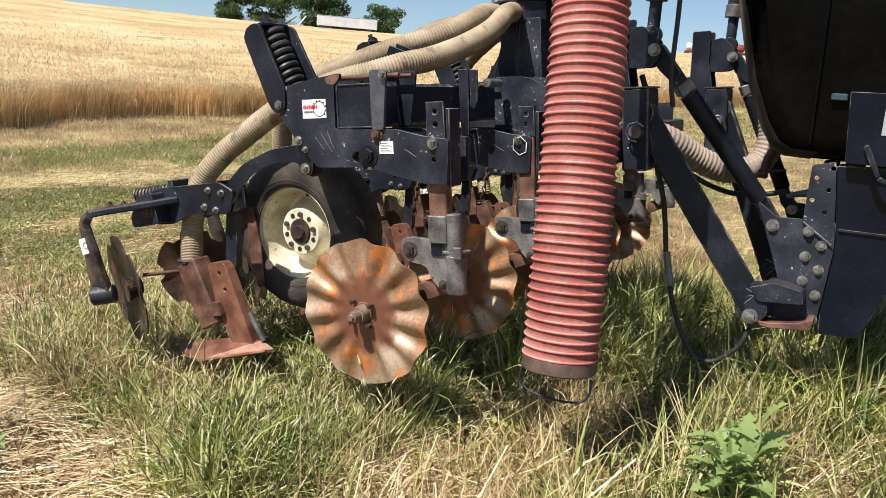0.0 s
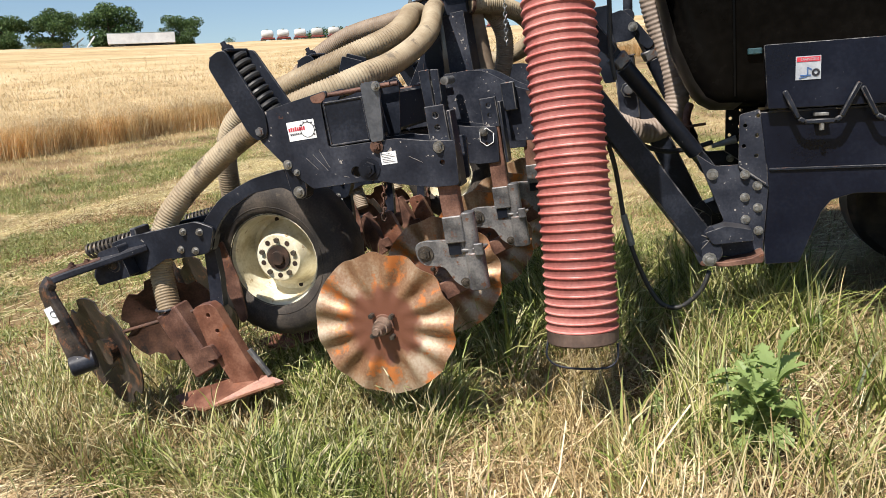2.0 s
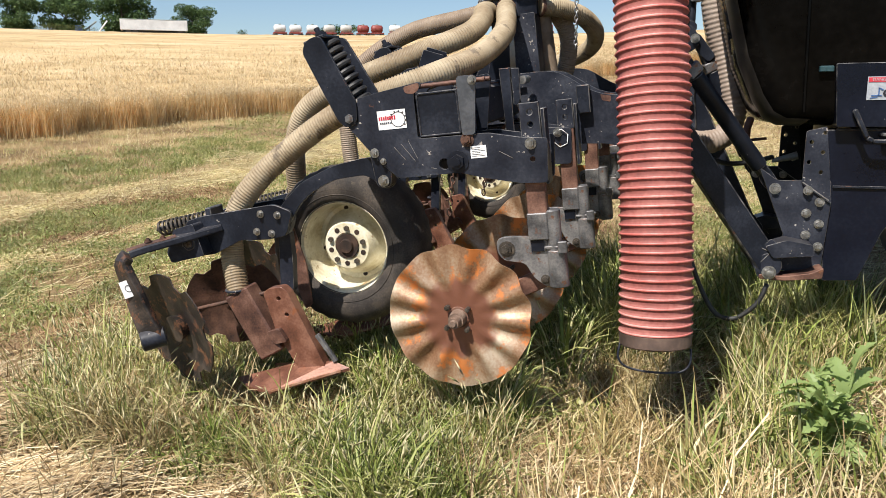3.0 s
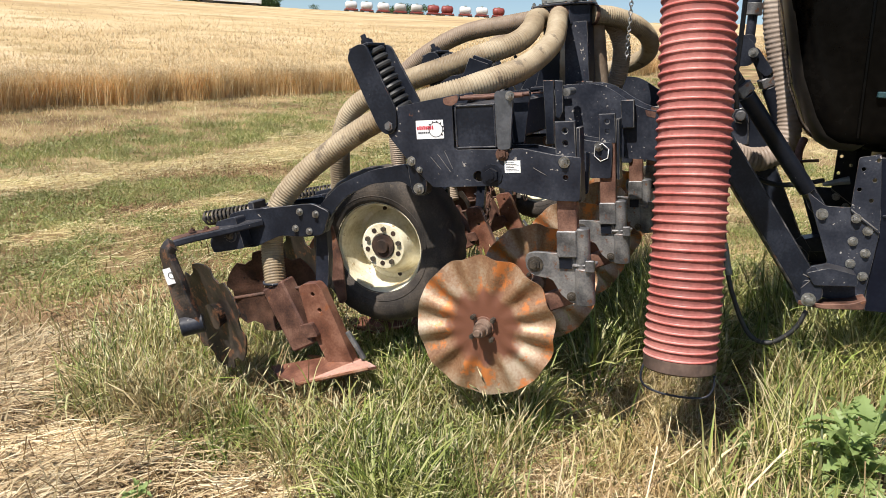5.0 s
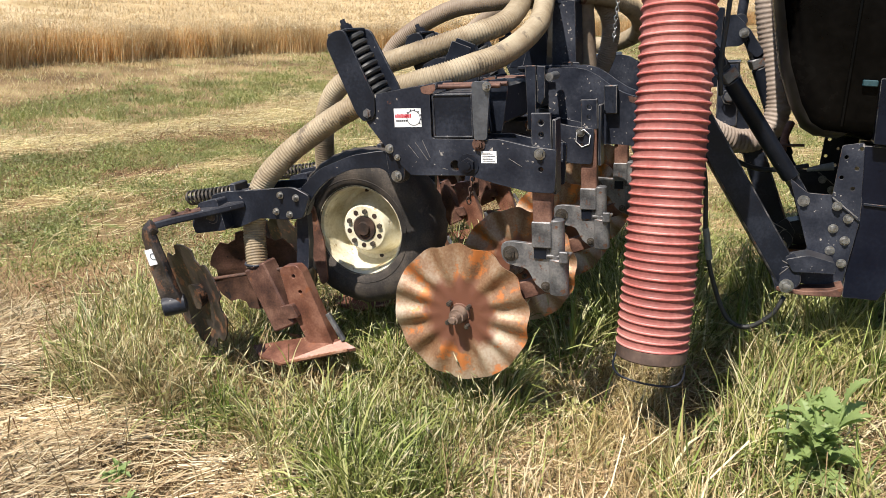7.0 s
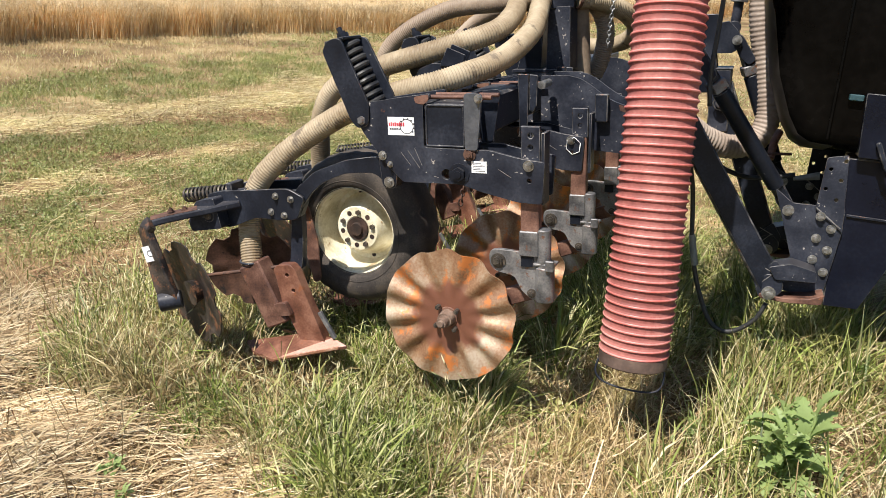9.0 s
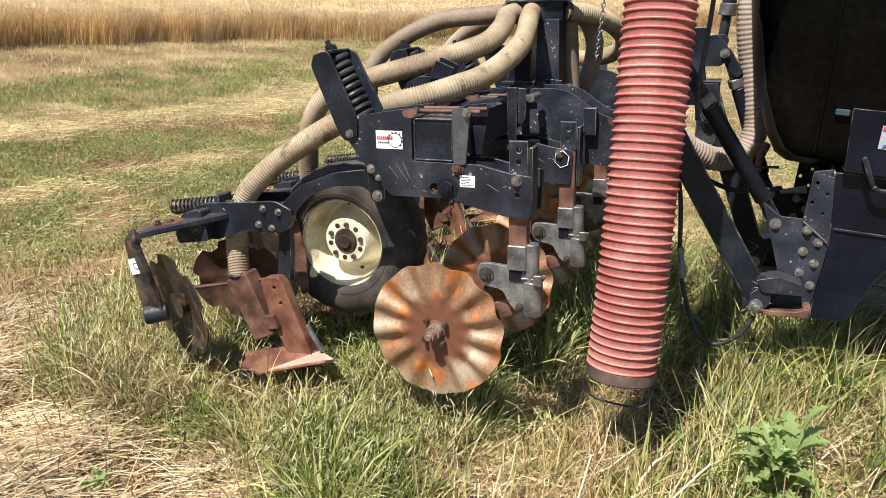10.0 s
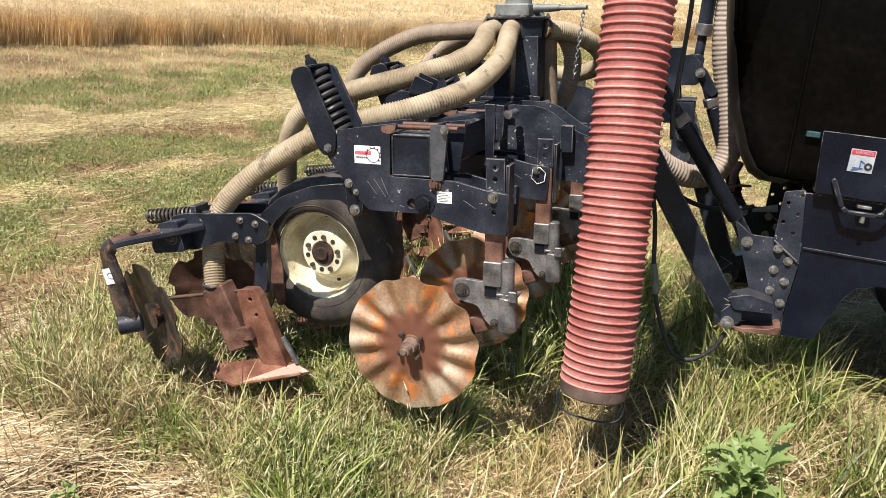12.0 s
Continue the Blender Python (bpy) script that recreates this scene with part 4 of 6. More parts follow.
def toolbar():
    t = thing("toolbar", "black square steel toolbar with scuffed edges", "toolbar", MACHINE)
    s, e = 0.0825, ROW * (ROWS_OF_TOOLS - 1) + 0.4
    part("beam", box((-s, 0.012, -s), (s, e, s), 0.012), BLACK_WORN, t, "scuffed black square tube")
    cap = prism(rounded([(-s + 0.006, -s + 0.006), (s - 0.006, -s + 0.006), (s - 0.006, s - 0.006), (-s + 0.006, s - 0.006)], 0.014), -0.004, 0.014, bevel=0.004)
    part("end_cap", cap, BLACK, t, "black welded end cap with chipped rim")
    rim = bmesh.new()
    for a, b, c, d2 in ((-s, -s, s, -s + 0.007), (-s, s - 0.007, s, s), (-s, -s, -s + 0.007, s), (s - 0.007, -s, s, s)):
        box((a, -0.009, b), (c, -0.001, d2), 0.002, bm=rim)
    part("cap_rim", rim, BLACK_WORN, t, "worn raised rim")
    # a hose cradle on its plate, ahead of the second unit
    part("cradle_plate", prism(rounded([(-0.40, 0.08), (-0.375, 0.165), (-0.31, 0.195), (-0.14, 0.192), (-0.11, 0.165), (-0.10, 0.08)], 0.02, 3), 0.60, 0.614, bevel=0.003), BLACK, t, "black rounded plate below the hoses")
    for v, high in ((0.580, 0.0), (0.640, 0.012)):
        part("cradle_side", prism(rounded([(-0.255, 0.185), (-0.215, 0.268 + high), (-0.125, 0.232 + high), (-0.150, 0.182)], 0.006, 2), v, v + 0.008, bevel=0.002), BLACK, t, "open black hose cradle")
    part("cradle_floor", prism([(-0.255, 0.182), (-0.250, 0.194), (-0.148, 0.190), (-0.150, 0.180)], 0.588, 0.640, bevel=0.002), BLACK, t)
    return t


def row_unit(wheeled):
    t = thing("row_unit", "black and rusty manure injector unit with gauge wheel" if wheeled else "black and rusty manure injector unit without wheel", "injector unit", MACHINE, "injector units on the toolbar")
    # side plates round the toolbar
    outline = [(-0.392, 0.03), (-0.34, 0.085), (-0.218, 0.104), (-0.060, 0.125), (-0.058, 0.105), (-0.088, 0.086), (-0.090, -0.086), (0.06, -0.0875), (0.185, -0.089), (0.305, -0.116), (0.402, -0.127), (0.392, -0.290), (0.295, -0.286), (0.157, -0.256), (0.061, -0.228), (-0.187, -0.231), (-0.259, -0.161), (-0.36, -0.03)]
    holes = [ring_points(0.003, -0.19, 0.021), ring_points(0.342, -0.2, 0.010, 10)]
    plate = part("side_plate", prism(rounded(outline, 0.014, 3), -0.012, 0.006, holes, 0.003), BLACK_WORN, t, "scratched black side plate")
    part("side_plate", prism(rounded(outline, 0.014, 3), 0.150, 0.166, holes, 0.003), BLACK_WORN, t)
    for p, q in (((-0.16, -0.10), (-0.11, -0.17)), ((-0.13, -0.09), (-0.10, -0.16)), ((-0.19, -0.11), (-0.15, -0.16)), ((-0.06, -0.13), (-0.055, -0.15)), ((0.22, -0.16), (0.27, -0.19)), ((-0.05, -0.20), (-0.03, -0.205))):
        part("scratch", bar((p[0], -0.0125, p[1]), (q[0], -0.0125, q[1]), 0.0016, 0.002, (1, 0, 0), 0), SCRATCH, plate)
    part("rust_patch", prism(rounded([(-0.125, 0.112), (-0.062, 0.122), (-0.062, 0.098), (-0.085, 0.082), (-0.12, 0.088)], 0.01), -0.0135, -0.011, bevel=0), RUSTY, plate, "patch of bare rust")
    # decal: a white panel with red bars and a dark gear ring
    if wheeled:
        decal = part("decal", box((-0.243, -0.0135, -0.040), (-0.128, -0.0125, 0.032), 0), WHITE, plate, "white maker's decal with worn print")
        marks = bmesh.new()
        for k in range(8):
            box((-0.238 + 0.0088 * k, -0.0147, -0.004), (-0.2318 + 0.0088 * k, -0.0137, 0.009 + 0.002 * (k % 2)), 0, bm=marks)
        part("lettering_bars", marks, STICK_RED, decal)
        gear = prism(ring_points(-0.160, -0.005, 0.0295, 24), -0.0144, -0.0137, [ring_points(-0.160, -0.005, 0.0270, 24)], 0)
        for k in range(5):
            box((-0.234 + 0.008 * k, -0.0147, -0.019), (-0.229 + 0.008 * k, -0.0137, -0.012), 0, bm=gear)
        for k in range(9):
            a = radians(-40 + 30 * k)
            bar((-0.160 + 0.029 * math.cos(a), -0.0142, -0.005 + 0.029 * math.sin(a)), (-0.160 + 0.036 * math.cos(a), -0.0142, -0.005 + 0.034 * math.sin(a)), 0.005, 0.001, (0, 0, 1), 0, gear)
        part("gear_mark", gear, STICK_BLACK, decal)
        label = part("sticker", box((0.110, -0.0135, -0.178), (0.172, -0.0125, -0.132), 0), WHITE, plate, "small white sticker with fine print")
        fine = bmesh.new()
        for k in range(6):
            box((0.116, -0.0142, -0.171 + 0.0062 * k), (0.166 - 0.009 * (k % 3), -0.0137, -0.1695 + 0.0062 * k), 0, bm=fine)
        part("print_lines", fine, STICK_BLACK, label)
    for u, w, r, m in ((0.057, -0.186, 0.030, BLACK), (0.103, -0.107, 0.018, RUSTY_DARK), (0.339, -0.142, 0.015, BOLT), (-0.355, 0.016, 0.020, STEEL), (-0.273, -0.125, 0.013, BOLT), (-0.241, -0.160, 0.009, BOLT)):
        part("bolt", bolt((u, -0.012, w), r), m, t, smooth=30)
    # clamp strap and its long bolts over the beam
    if wheeled:
        strap = prism(rounded([(0.086, 0.118), (0.094, 0.128), (0.150, 0.126), (0.158, 0.114), (0.138, -0.089), (0.088, -0.089)], 0.012, 3), -0.022, -0.008, bevel=0.003)
        part("clamp_strap", strap, STRAP, t, "grey-black steel clamp strap")
        part("clamp_strap", prism(rounded([(0.088, 0.118), (0.165, 0.126), (0.176, 0.112), (0.142, -0.089), (0.092, -0.089)], 0.012, 3), 0.155, 0.169, bevel=0.003), BLACK, t)
    else:
        post = prism([(0.122, 0.172), (0.172, 0.172), (0.166, -0.112), (0.129, -0.112)], -0.150, -0.138, bevel=0.003)
        prism([(0.172, 0.170), (0.210, 0.166), (0.206, 0.03), (0.188, 0.0), (0.172, 0.01)], -0.138, -0.126, bevel=0.003, bm=post)
        box((0.122, -0.138, 0.088), (0.136, 0.02, 0.110), 0.003, bm=post)
        box((0.122, -0.138, -0.112), (0.136, 0.02, -0.09), 0.003, bm=post)
        part("clamp_post", post, BLACK, t, "upright black clamp post")
        part("roller_bolt", rod((0.20, -0.03, 0.112), (0.20, 0.10, 0.112), 0.019, seg=14), BOLT, t, smooth=30)
        part("linch_clip", tube([Vector((0.352 + 0.036 * math.cos(a), -0.020 - 0.006 * math.sin(a), -0.168 + 0.042 * math.sin(a))) for a in (radians(20 + 60 * k) for k in range(7))], 0.0023, 6), WHITE, t, "white wire linch pin clip")
    if not wheeled:
        links = bmesh.new()
        for k in range(8):
            c = Vector((-0.185 - 0.006 * k, 0.0, -0.30 - 0.026 * k))
            side = Vector((1, 0.3, 0)).normalized() if k % 2 else Vector((-0.3, 1, 0)).normalized()
            tube([c + side * 0.010 * math.cos(a) + Vector((0, 0, 0.019 * math.sin(a))) for a in (2 * math.pi * i / 10 for i in range(11))], 0.0042, 5, links)
        part("chain", links, RUSTY_DARK, t, "short rusty hanging chain")
    part("clamp_top", box((0.084, -0.008, 0.088), (0.100, 0.155, 0.122), 0.003), BLACK, t)
    for v in (0.035, 0.125):
        part("clamp_rod", rod((-0.085, v, 0.107), (0.180, v, 0.107), 0.009), RUSTY, t, "rusty clamp rod")
    part("bolt", bolt((0.146, -0.022, 0.108), 0.012), BOLT, t, smooth=30)
    part("rear_block", box((-0.135, 0.006, -0.08), (-0.09, 0.150, 0.085), 0.004), BLACK, t)
    # spring housing
    flange = rounded([(-0.515, 0.285), (-0.498, 0.322), (-0.462, 0.338), (-0.430, 0.335), (-0.318, 0.075), (-0.325, 0.0), (-0.372, -0.02), (-0.404, 0.012)], 0.02, 3)
    housing = part("spring_housing", prism(flange, -0.022, -0.008, bevel=0.003), BLACK, t, "black spring trip housing")
    part("far_flange", prism(rounded([(-0.515, 0.285), (-0.498, 0.322), (-0.462, 0.338), (-0.405, 0.335), (-0.285, 0.09), (-0.325, 0.0), (-0.372, -0.02), (-0.404, 0.012)], 0.02, 3), 0.150, 0.164, bevel=0.003), BLACK, housing)
    back = bar((-0.505, 0.071, 0.295), (-0.398, 0.071, 0.015), 0.158, 0.012, (0, 1, 0), 0.002)
    part("back_web", back, BLACK, housing)
    part("top_cap", bar((-0.51, 0.071, 0.318), (-0.425, 0.071, 0.338), 0.160, 0.012, (0, 1, 0), 0.003), BLACK, housing)
    part("spring", coil((-0.455, 0.071, 0.318), (-0.335, 0.071, 0.055), 0.045, 0.0115, 9.5, 8, 16), RUBBER, housing, "black coil spring", True)
    part("spring_core", rod((-0.47, 0.071, 0.35), (-0.33, 0.071, 0.05), 0.024), BLACK, housing)
    part("threaded_stud", rod((-0.466, 0.071, 0.330), (-0.484, 0.071, 0.376), 0.011), BLACK_WORN, housing)
    part("nut", rod((-0.468, 0.071, 0.338), (-0.476, 0.071, 0.358), 0.021, seg=6), BLACK_WORN, housing)
    # gauge wheel arm
    arm = [(-0.790, -0.39), (-0.742, -0.305), (-0.640, -0.222), (-0.482, -0.164), (-0.340, -0.143), (-0.285, -0.150), (-0.222, -0.205), (-0.225, -0.262), (-0.268, -0.278), (-0.345, -0.212), (-0.489, -0.222), (-0.605, -0.270), (-0.665, -0.320), (-0.70, -0.365), (-0.74, -0.41)]
    part("wheel_arm", prism(rounded(arm, 0.03, 4), 0.044, 0.062, bevel=0.004), BLACK, t, "curved black wheel arm")
    part("arm_lug", prism(rounded([(-0.30, -0.10), (-0.255, -0.09), (-0.215, -0.2), (-0.225, -0.265), (-0.285, -0.262)], 0.025, 3), -0.006, 0.046, bevel=0.003), BLACK, t)
    part("bolt", bolt((-0.252, -0.008, -0.236), 0.016), BOLT, t, smooth=30)
    # gauge wheel
    if wheeled:
        cx, cz = -0.622, -0.566
        prof = [(0.212, 0.318), (0.232, 0.300), (0.29, 0.296), (0.338, 0.312), (0.366, 0.345), (0.374, 0.385), (0.374, 0.475), (0.366, 0.515), (0.338, 0.548), (0.29, 0.562), (0.232, 0.558), (0.212, 0.545)]
        tyre = bmesh.new()
        seg = 64
        rings = []
        for k in range(seg):
            a = 2 * math.pi * k / seg
            tread = 0.006 if k % 2 else 0.0
            rings.append([tyre.verts.new((cx + (r - (tread if 0.33 < v < 0.53 and r > 0.36 else 0)) * math.cos(a), v, cz + (r - (tread if 0.33 < v < 0.53 and r > 0.36 else 0)) * math.sin(a))) for r, v in prof])
        for k in range(seg):
            for i in range(len(prof) - 1):
                tyre.faces.new((rings[k - 1][i], rings[k - 1][i + 1], rings[k][i + 1], rings[k][i]))
        wheel = part("gauge_wheel", tyre, TYRE, t, "black rubber gauge wheel tyre", 50)
        for r in (0.25, 0.275, 0.31):
            part("sidewall_ring", tube([Vector((cx + r * math.cos(a), 0.2985 if r < 0.3 else 0.3045, cz + r * math.sin(a))) for a in (2 * math.pi * k / 48 for k in range(49))], 0.0022, 5), TYRE, wheel)
        prof = [(0.215, 0.312), (0.221, 0.317), (0.219, 0.325), (0.203, 0.333), (0.198, 0.345), (0.196, 0.40), (0.190, 0.445), (0.180, 0.468), (0.160, 0.470), (0.142, 0.448), (0.122, 0.398), (0.114, 0.374), (0.106, 0.365), (0.062, 0.365), (0.055, 0.371), (0.05, 0.42)]
        rim = bmesh.new()
        rings = []
        for k in range(seg):
            a = 2 * math.pi * k / seg
            rings.append([rim.verts.new((cx + r * math.cos(a), v, cz + r * math.sin(a))) for r, v in prof])
        for k in range(seg):
            for i in range(len(prof) - 1):
                rim.faces.new((rings[k - 1][i], rings[k - 1][i + 1], rings[k][i + 1], rings[k][i]))
        rim_ob = part("rim", rim, CREAM, wheel, "cream painted steel rim", 35)
        hub = rod((cx, 0.41, cz), (cx, 0.358, cz), 0.056, seg=24)
        rod((cx, 0.365, cz), (cx, 0.345, cz), 0.036, 0.030, 20, hub)
        part("wheel_hub", hub, HUB_RUST_AND_HOLES, wheel, "rusty dark wheel hub", 40)
        # every second one is a dark disc that paints the shade inside a hole
        for k in range(10):
            a = 2 * math.pi * (k + 0.3) / 10
            u, w = cx + 0.083 * math.cos(a), cz + 0.083 * math.sin(a)
            part("lug_hole" if k % 2 else "wheel_nut", rod((u, 0.3655, w), (u, 0.3635 if k % 2 else 0.352, w), 0.0125, seg=10 if k % 2 else 6), HUB_RUST_AND_HOLES if k % 2 else BOLT_DARK, wheel)
        # slots are dark discs too, their inner shade given by colour
        for k in range(4):
            a = 2 * math.pi * (k + 0.1) / 4
            u, w = cx + 0.163 * math.cos(a), cz + 0.163 * math.sin(a)
            part("rim_slot", rod((u, 0.474, w), (u, 0.4665, w), 0.011, seg=10), HUB_RUST_AND_HOLES, wheel)
        part("axle", rod((cx, 0.44, cz), (cx, 0.70, cz), 0.025), BLACK_WORN, t)
    # tail bracket behind the wheel
    tail = [(-1.215, -0.350), (-1.13, -0.330), (-1.046, -0.325), (-0.835, -0.306), (-0.770, -0.302), (-0.690, -0.338), (-0.735, -0.440), (-0.831, -0.450), (-0.955, -0.446), (-1.09, -0.500), (-1.20, -0.508)]
    part("tail_bracket", prism(rounded(tail, 0.02, 3), 0.024, 0.042, bevel=0.003), BLACK, t, "black folded tail bracket")
    part("tail_bracket", prism(rounded(tail[:4] + tail[7:], 0.02, 3), 0.235, 0.252, bevel=0.003), BLACK, t)
    part("tail_web", box((-1.14, 0.078, -0.36), (-1.10, 0.235, -0.47), 0.004), BLACK, t)
    part("arm_foot", prism(rounded([(-0.80, -0.32), (-0.73, -0.32), (-0.71, -0.37), (-0.745, -0.44), (-0.80, -0.44)], 0.015, 3), 0.062, 0.10, bevel=0.003), BLACK, t)
    for u, w in ((-0.838, -0.338), (-0.760, -0.348), (-0.868, -0.412), (-0.800, -0.424)):
        part("bolt", bolt((u, 0.024, w), 0.0115), BOLT, t, smooth=30)
    part("tail_block", prism(rounded([(-1.23, -0.37), (-1.13, -0.35), (-1.10, -0.49), (-1.27, -0.515), (-1.285, -0.47)], 0.012, 3), -0.045, 0.024, bevel=0.004), BLACK_WORN, t)
    part("pivot_pin", rod((-1.165, -0.05, -0.432), (-1.165, 0.06, -0.432), 0.032, seg=18, bevel=0.004), BLACK_WORN, t, smooth=30)
    part("bolt", bolt((-1.165, -0.05, -0.43), 0.014), BOLT_DARK, t)
    part("tail_spring", coil((-1.40, 0.10, -0.385), (-1.10, 0.10, -0.345), 0.031, 0.0062, 13, 6, 14), BOLT_DARK, t, "dark brown horizontal coil spring", True)
    part("spring_rod", rod((-1.42, 0.10, -0.388), (-1.05, 0.10, -0.338), 0.011), BLACK_WORN, t)
    part("spring_lug", box((-1.125, 0.05, -0.37), (-1.095, 0.15, -0.30), 0.004), BLACK_WORN, t)
    # closing disc arm, bent down at its end
    level = [(-1.06, 0.05, -0.385), (-1.20, -0.074, -0.407), (-1.30, -0.162, -0.421), (-1.352, -0.208, -0.432)]
    part("disc_arm", flat_bar(level, (0.66, -0.75, 0), 0.092, 0.030), BLACK_WORN, t, "dark bent flat bar with rusty edge")
    part("rust_patch", flat_bar([(p[0], p[1], p[2] + 0.0165) for p in level[1:4]], (0.66, -0.75, 0), 0.075, 0.003), RUSTY_DARK, t, "bare rust along the flat bar")
    for u in (-1.24, -1.285):
        part("bolt", bolt((u, -0.109 + (u + 1.24) * 0.88, -0.396), 0.012, (0, 0, 1), 0.008), RUSTY_DARK, t)
    drop = flat_bar([(-1.352, -0.208, -0.437), (-1.372, -0.222, -0.470), (-1.362, -0.226, -0.52), (-1.340, -0.228, -0.60), (-1.315, -0.230, -0.70), (-1.280, -0.232, -0.80)], (0.8, -0.5, 0), 0.100, 0.034, (1, 0.1, 0))
    arm2 = part("drop_arm", drop, DISC_DARK, t)
    if wheeled:
        tag = part("tag", bar((-1.358, -0.2490, -0.535), (-1.340, -0.2490, -0.605), 0.060, 0.002, (1, 0.1, 0), 0), WHITE, arm2, "small white sticker with a dark ring")
        part("ring_mark", tube([Vector((-1.344 + 0.016 * math.cos(a), -0.2510, -0.568 + 0.014 * math.sin(a))) for a in (2 * math.pi * k / 16 for k in range(17))], 0.0016, 4), STICK_BLACK, tag)
    part("disc_bearing", rod((-1.325, -0.262, -0.80), (-1.245, -0.200, -0.79), 0.042, seg=18, bevel=0.005), BLACK_WORN, t, smooth=30)

    def scalloped(centre, normal, r, material, label):
        b = bmesh.new()
        n = Vector(normal).normalized()
        s = n.cross(Vector((0, 0, 1))).normalized()
        o = n.cross(s)
        rows = []
        for k in range(60):
            a = 2 * math.pi * k / 60
            notch = 0.86 if (k % 10) in (0, 1, 9) else 1.0
            line = []
            for f, dish in ((0.18, 0.035), (0.55, 0.024), (1.0 * notch, 0.0)):
                line.append(Vector(centre) + (s * math.cos(a) + o * math.sin(a)) * r * f + n * dish)
            rows.append([b.verts.new(p) for p in line] + [b.verts.new(p - n * 0.006) for p in reversed(line)])
        for k in range(60):
            for i in range(6):
                b.faces.new((rows[k - 1][i - 1], rows[k - 1][i], rows[k][i], rows[k][i - 1]))
        ob = part("closing_disc", b, material, t, label, 50)
        part("disc_hub", rod(Vector(centre) - n * 0.012, Vector(centre) + n * 0.06, r * 0.24, r * 0.16, 18), material, ob)
        return ob

    scalloped((-1.235, -0.14, -0.78), (0.38, 0.91, 0.12), 0.25, DISC_DARK, "dark scalloped closing disc")
    scalloped((-1.195, 0.265, -0.78), (-0.40, 0.86, 0.20), 0.225, RUSTY_DARK, "rusty scalloped closing disc")
    part("cross_rod", rod((-1.27, -0.02, -0.745), (-0.90, 0.10, -0.70), 0.009), RUSTY_DARK, t)
    # manure boot, shank and sweep
    boot = bmesh.new()
    box((-0.062, -0.048, -0.318), (0.062, 0.052, 0.0), 0.008, pose(-1.022, 0.058, -0.675, 0, -24, 0), boot)
    part("boot", boot, RUSTY, t, "brown rusty square manure boot")
    part("hose_clamp", tube([Vector((-1.025 + 0.058 * math.cos(a), 0.06 + 0.058 * math.sin(a), -0.668)) for a in (2 * math.pi * k / 24 for k in range(25))], 0.006, 6), BLACK_WORN, t)
    shank = prism(rounded([(-0.805, -0.44), (-0.75, -0.43), (-0.755, -0.56), (-0.775, -0.70), (-0.84, -0.70), (-0.82, -0.56)], 0.015, 3), 0.085, 0.125, bevel=0.004)
    part("shank", shank, BLACK_WORN, t, "worn black curved shank")
    knife = prism(rounded([(-0.895, -0.690), (-0.872, -0.668), (-0.80, -0.660), (-0.775, -0.685), (-0.645, -1.035), (-0.775, -1.045), (-0.80, -0.99), (-0.86, -0.86), (-0.885, -0.72)], 0.012, 3), 0.028, 0.080, [ring_points(-0.822, -0.712, 0.010, 10), ring_points(-0.795, -0.785, 0.010, 10)], 0.004)
    part("knife", knife, SHARE, t, "rusty brown knife with two bolt holes")
    part("knife_lug", prism(rounded([(-0.895, -0.855), (-0.83, -0.84), (-0.80, -0.90), (-0.86, -0.91)], 0.01, 3), 0.0, 0.03, bevel=0.003), RUSTY, t)
    wing = bmesh.new()

    def slab(pts, thick):
        top = [wing.verts.new(p) for p in pts]
        low = [wing.verts.new((p[0], p[1], p[2] - thick)) for p in pts]
        wing.faces.new(top)
        wing.faces.new(list(reversed(low)))
        for k in range(len(pts)):
            wing.faces.new((top[k - 1], low[k - 1], low[k], top[k]))

    slab([(-0.545, 0.045, -1.036), (-0.62, 0.055, -1.008), (-0.80, 0.07, -1.018), (-1.065, -0.005, -1.060), (-0.99, -0.065, -1.078), (-0.855, -0.105, -1.082)], 0.013)
    slab([(-0.545, 0.045, -1.036), (-0.66, 0.155, -1.075), (-1.0, 0.29, -1.115), (-1.0, 0.20, -1.075), (-0.80, 0.08, -1.028), (-0.62, 0.055, -1.008)], 0.013)
    sweep = part("sweep", wing, SHARE, t, "rusty winged sweep with a polished edge")
    part("polished_edge", bar((-0.575, 0.026, -1.042), (-0.855, -0.100, -1.085), 0.012, 0.022, (0, 0.3, 1), 0.002), POLISHED, sweep)
    part("polished_edge", bar((-0.678, 0.052, -0.885), (-0.606, 0.052, -1.010), 0.020, 0.020, (0, 1, 0), 0.003), STEEL, sweep)
    part("shield", prism(rounded([(-0.87, -0.46), (-0.84, -0.44), (-0.80, -0.62), (-0.80, -0.82), (-0.84, -0.84), (-0.88, -0.66)], 0.02, 3), 0.28, 0.292, bevel=0.003), RUSTY, t, "rusty thin shield plate")
    return t


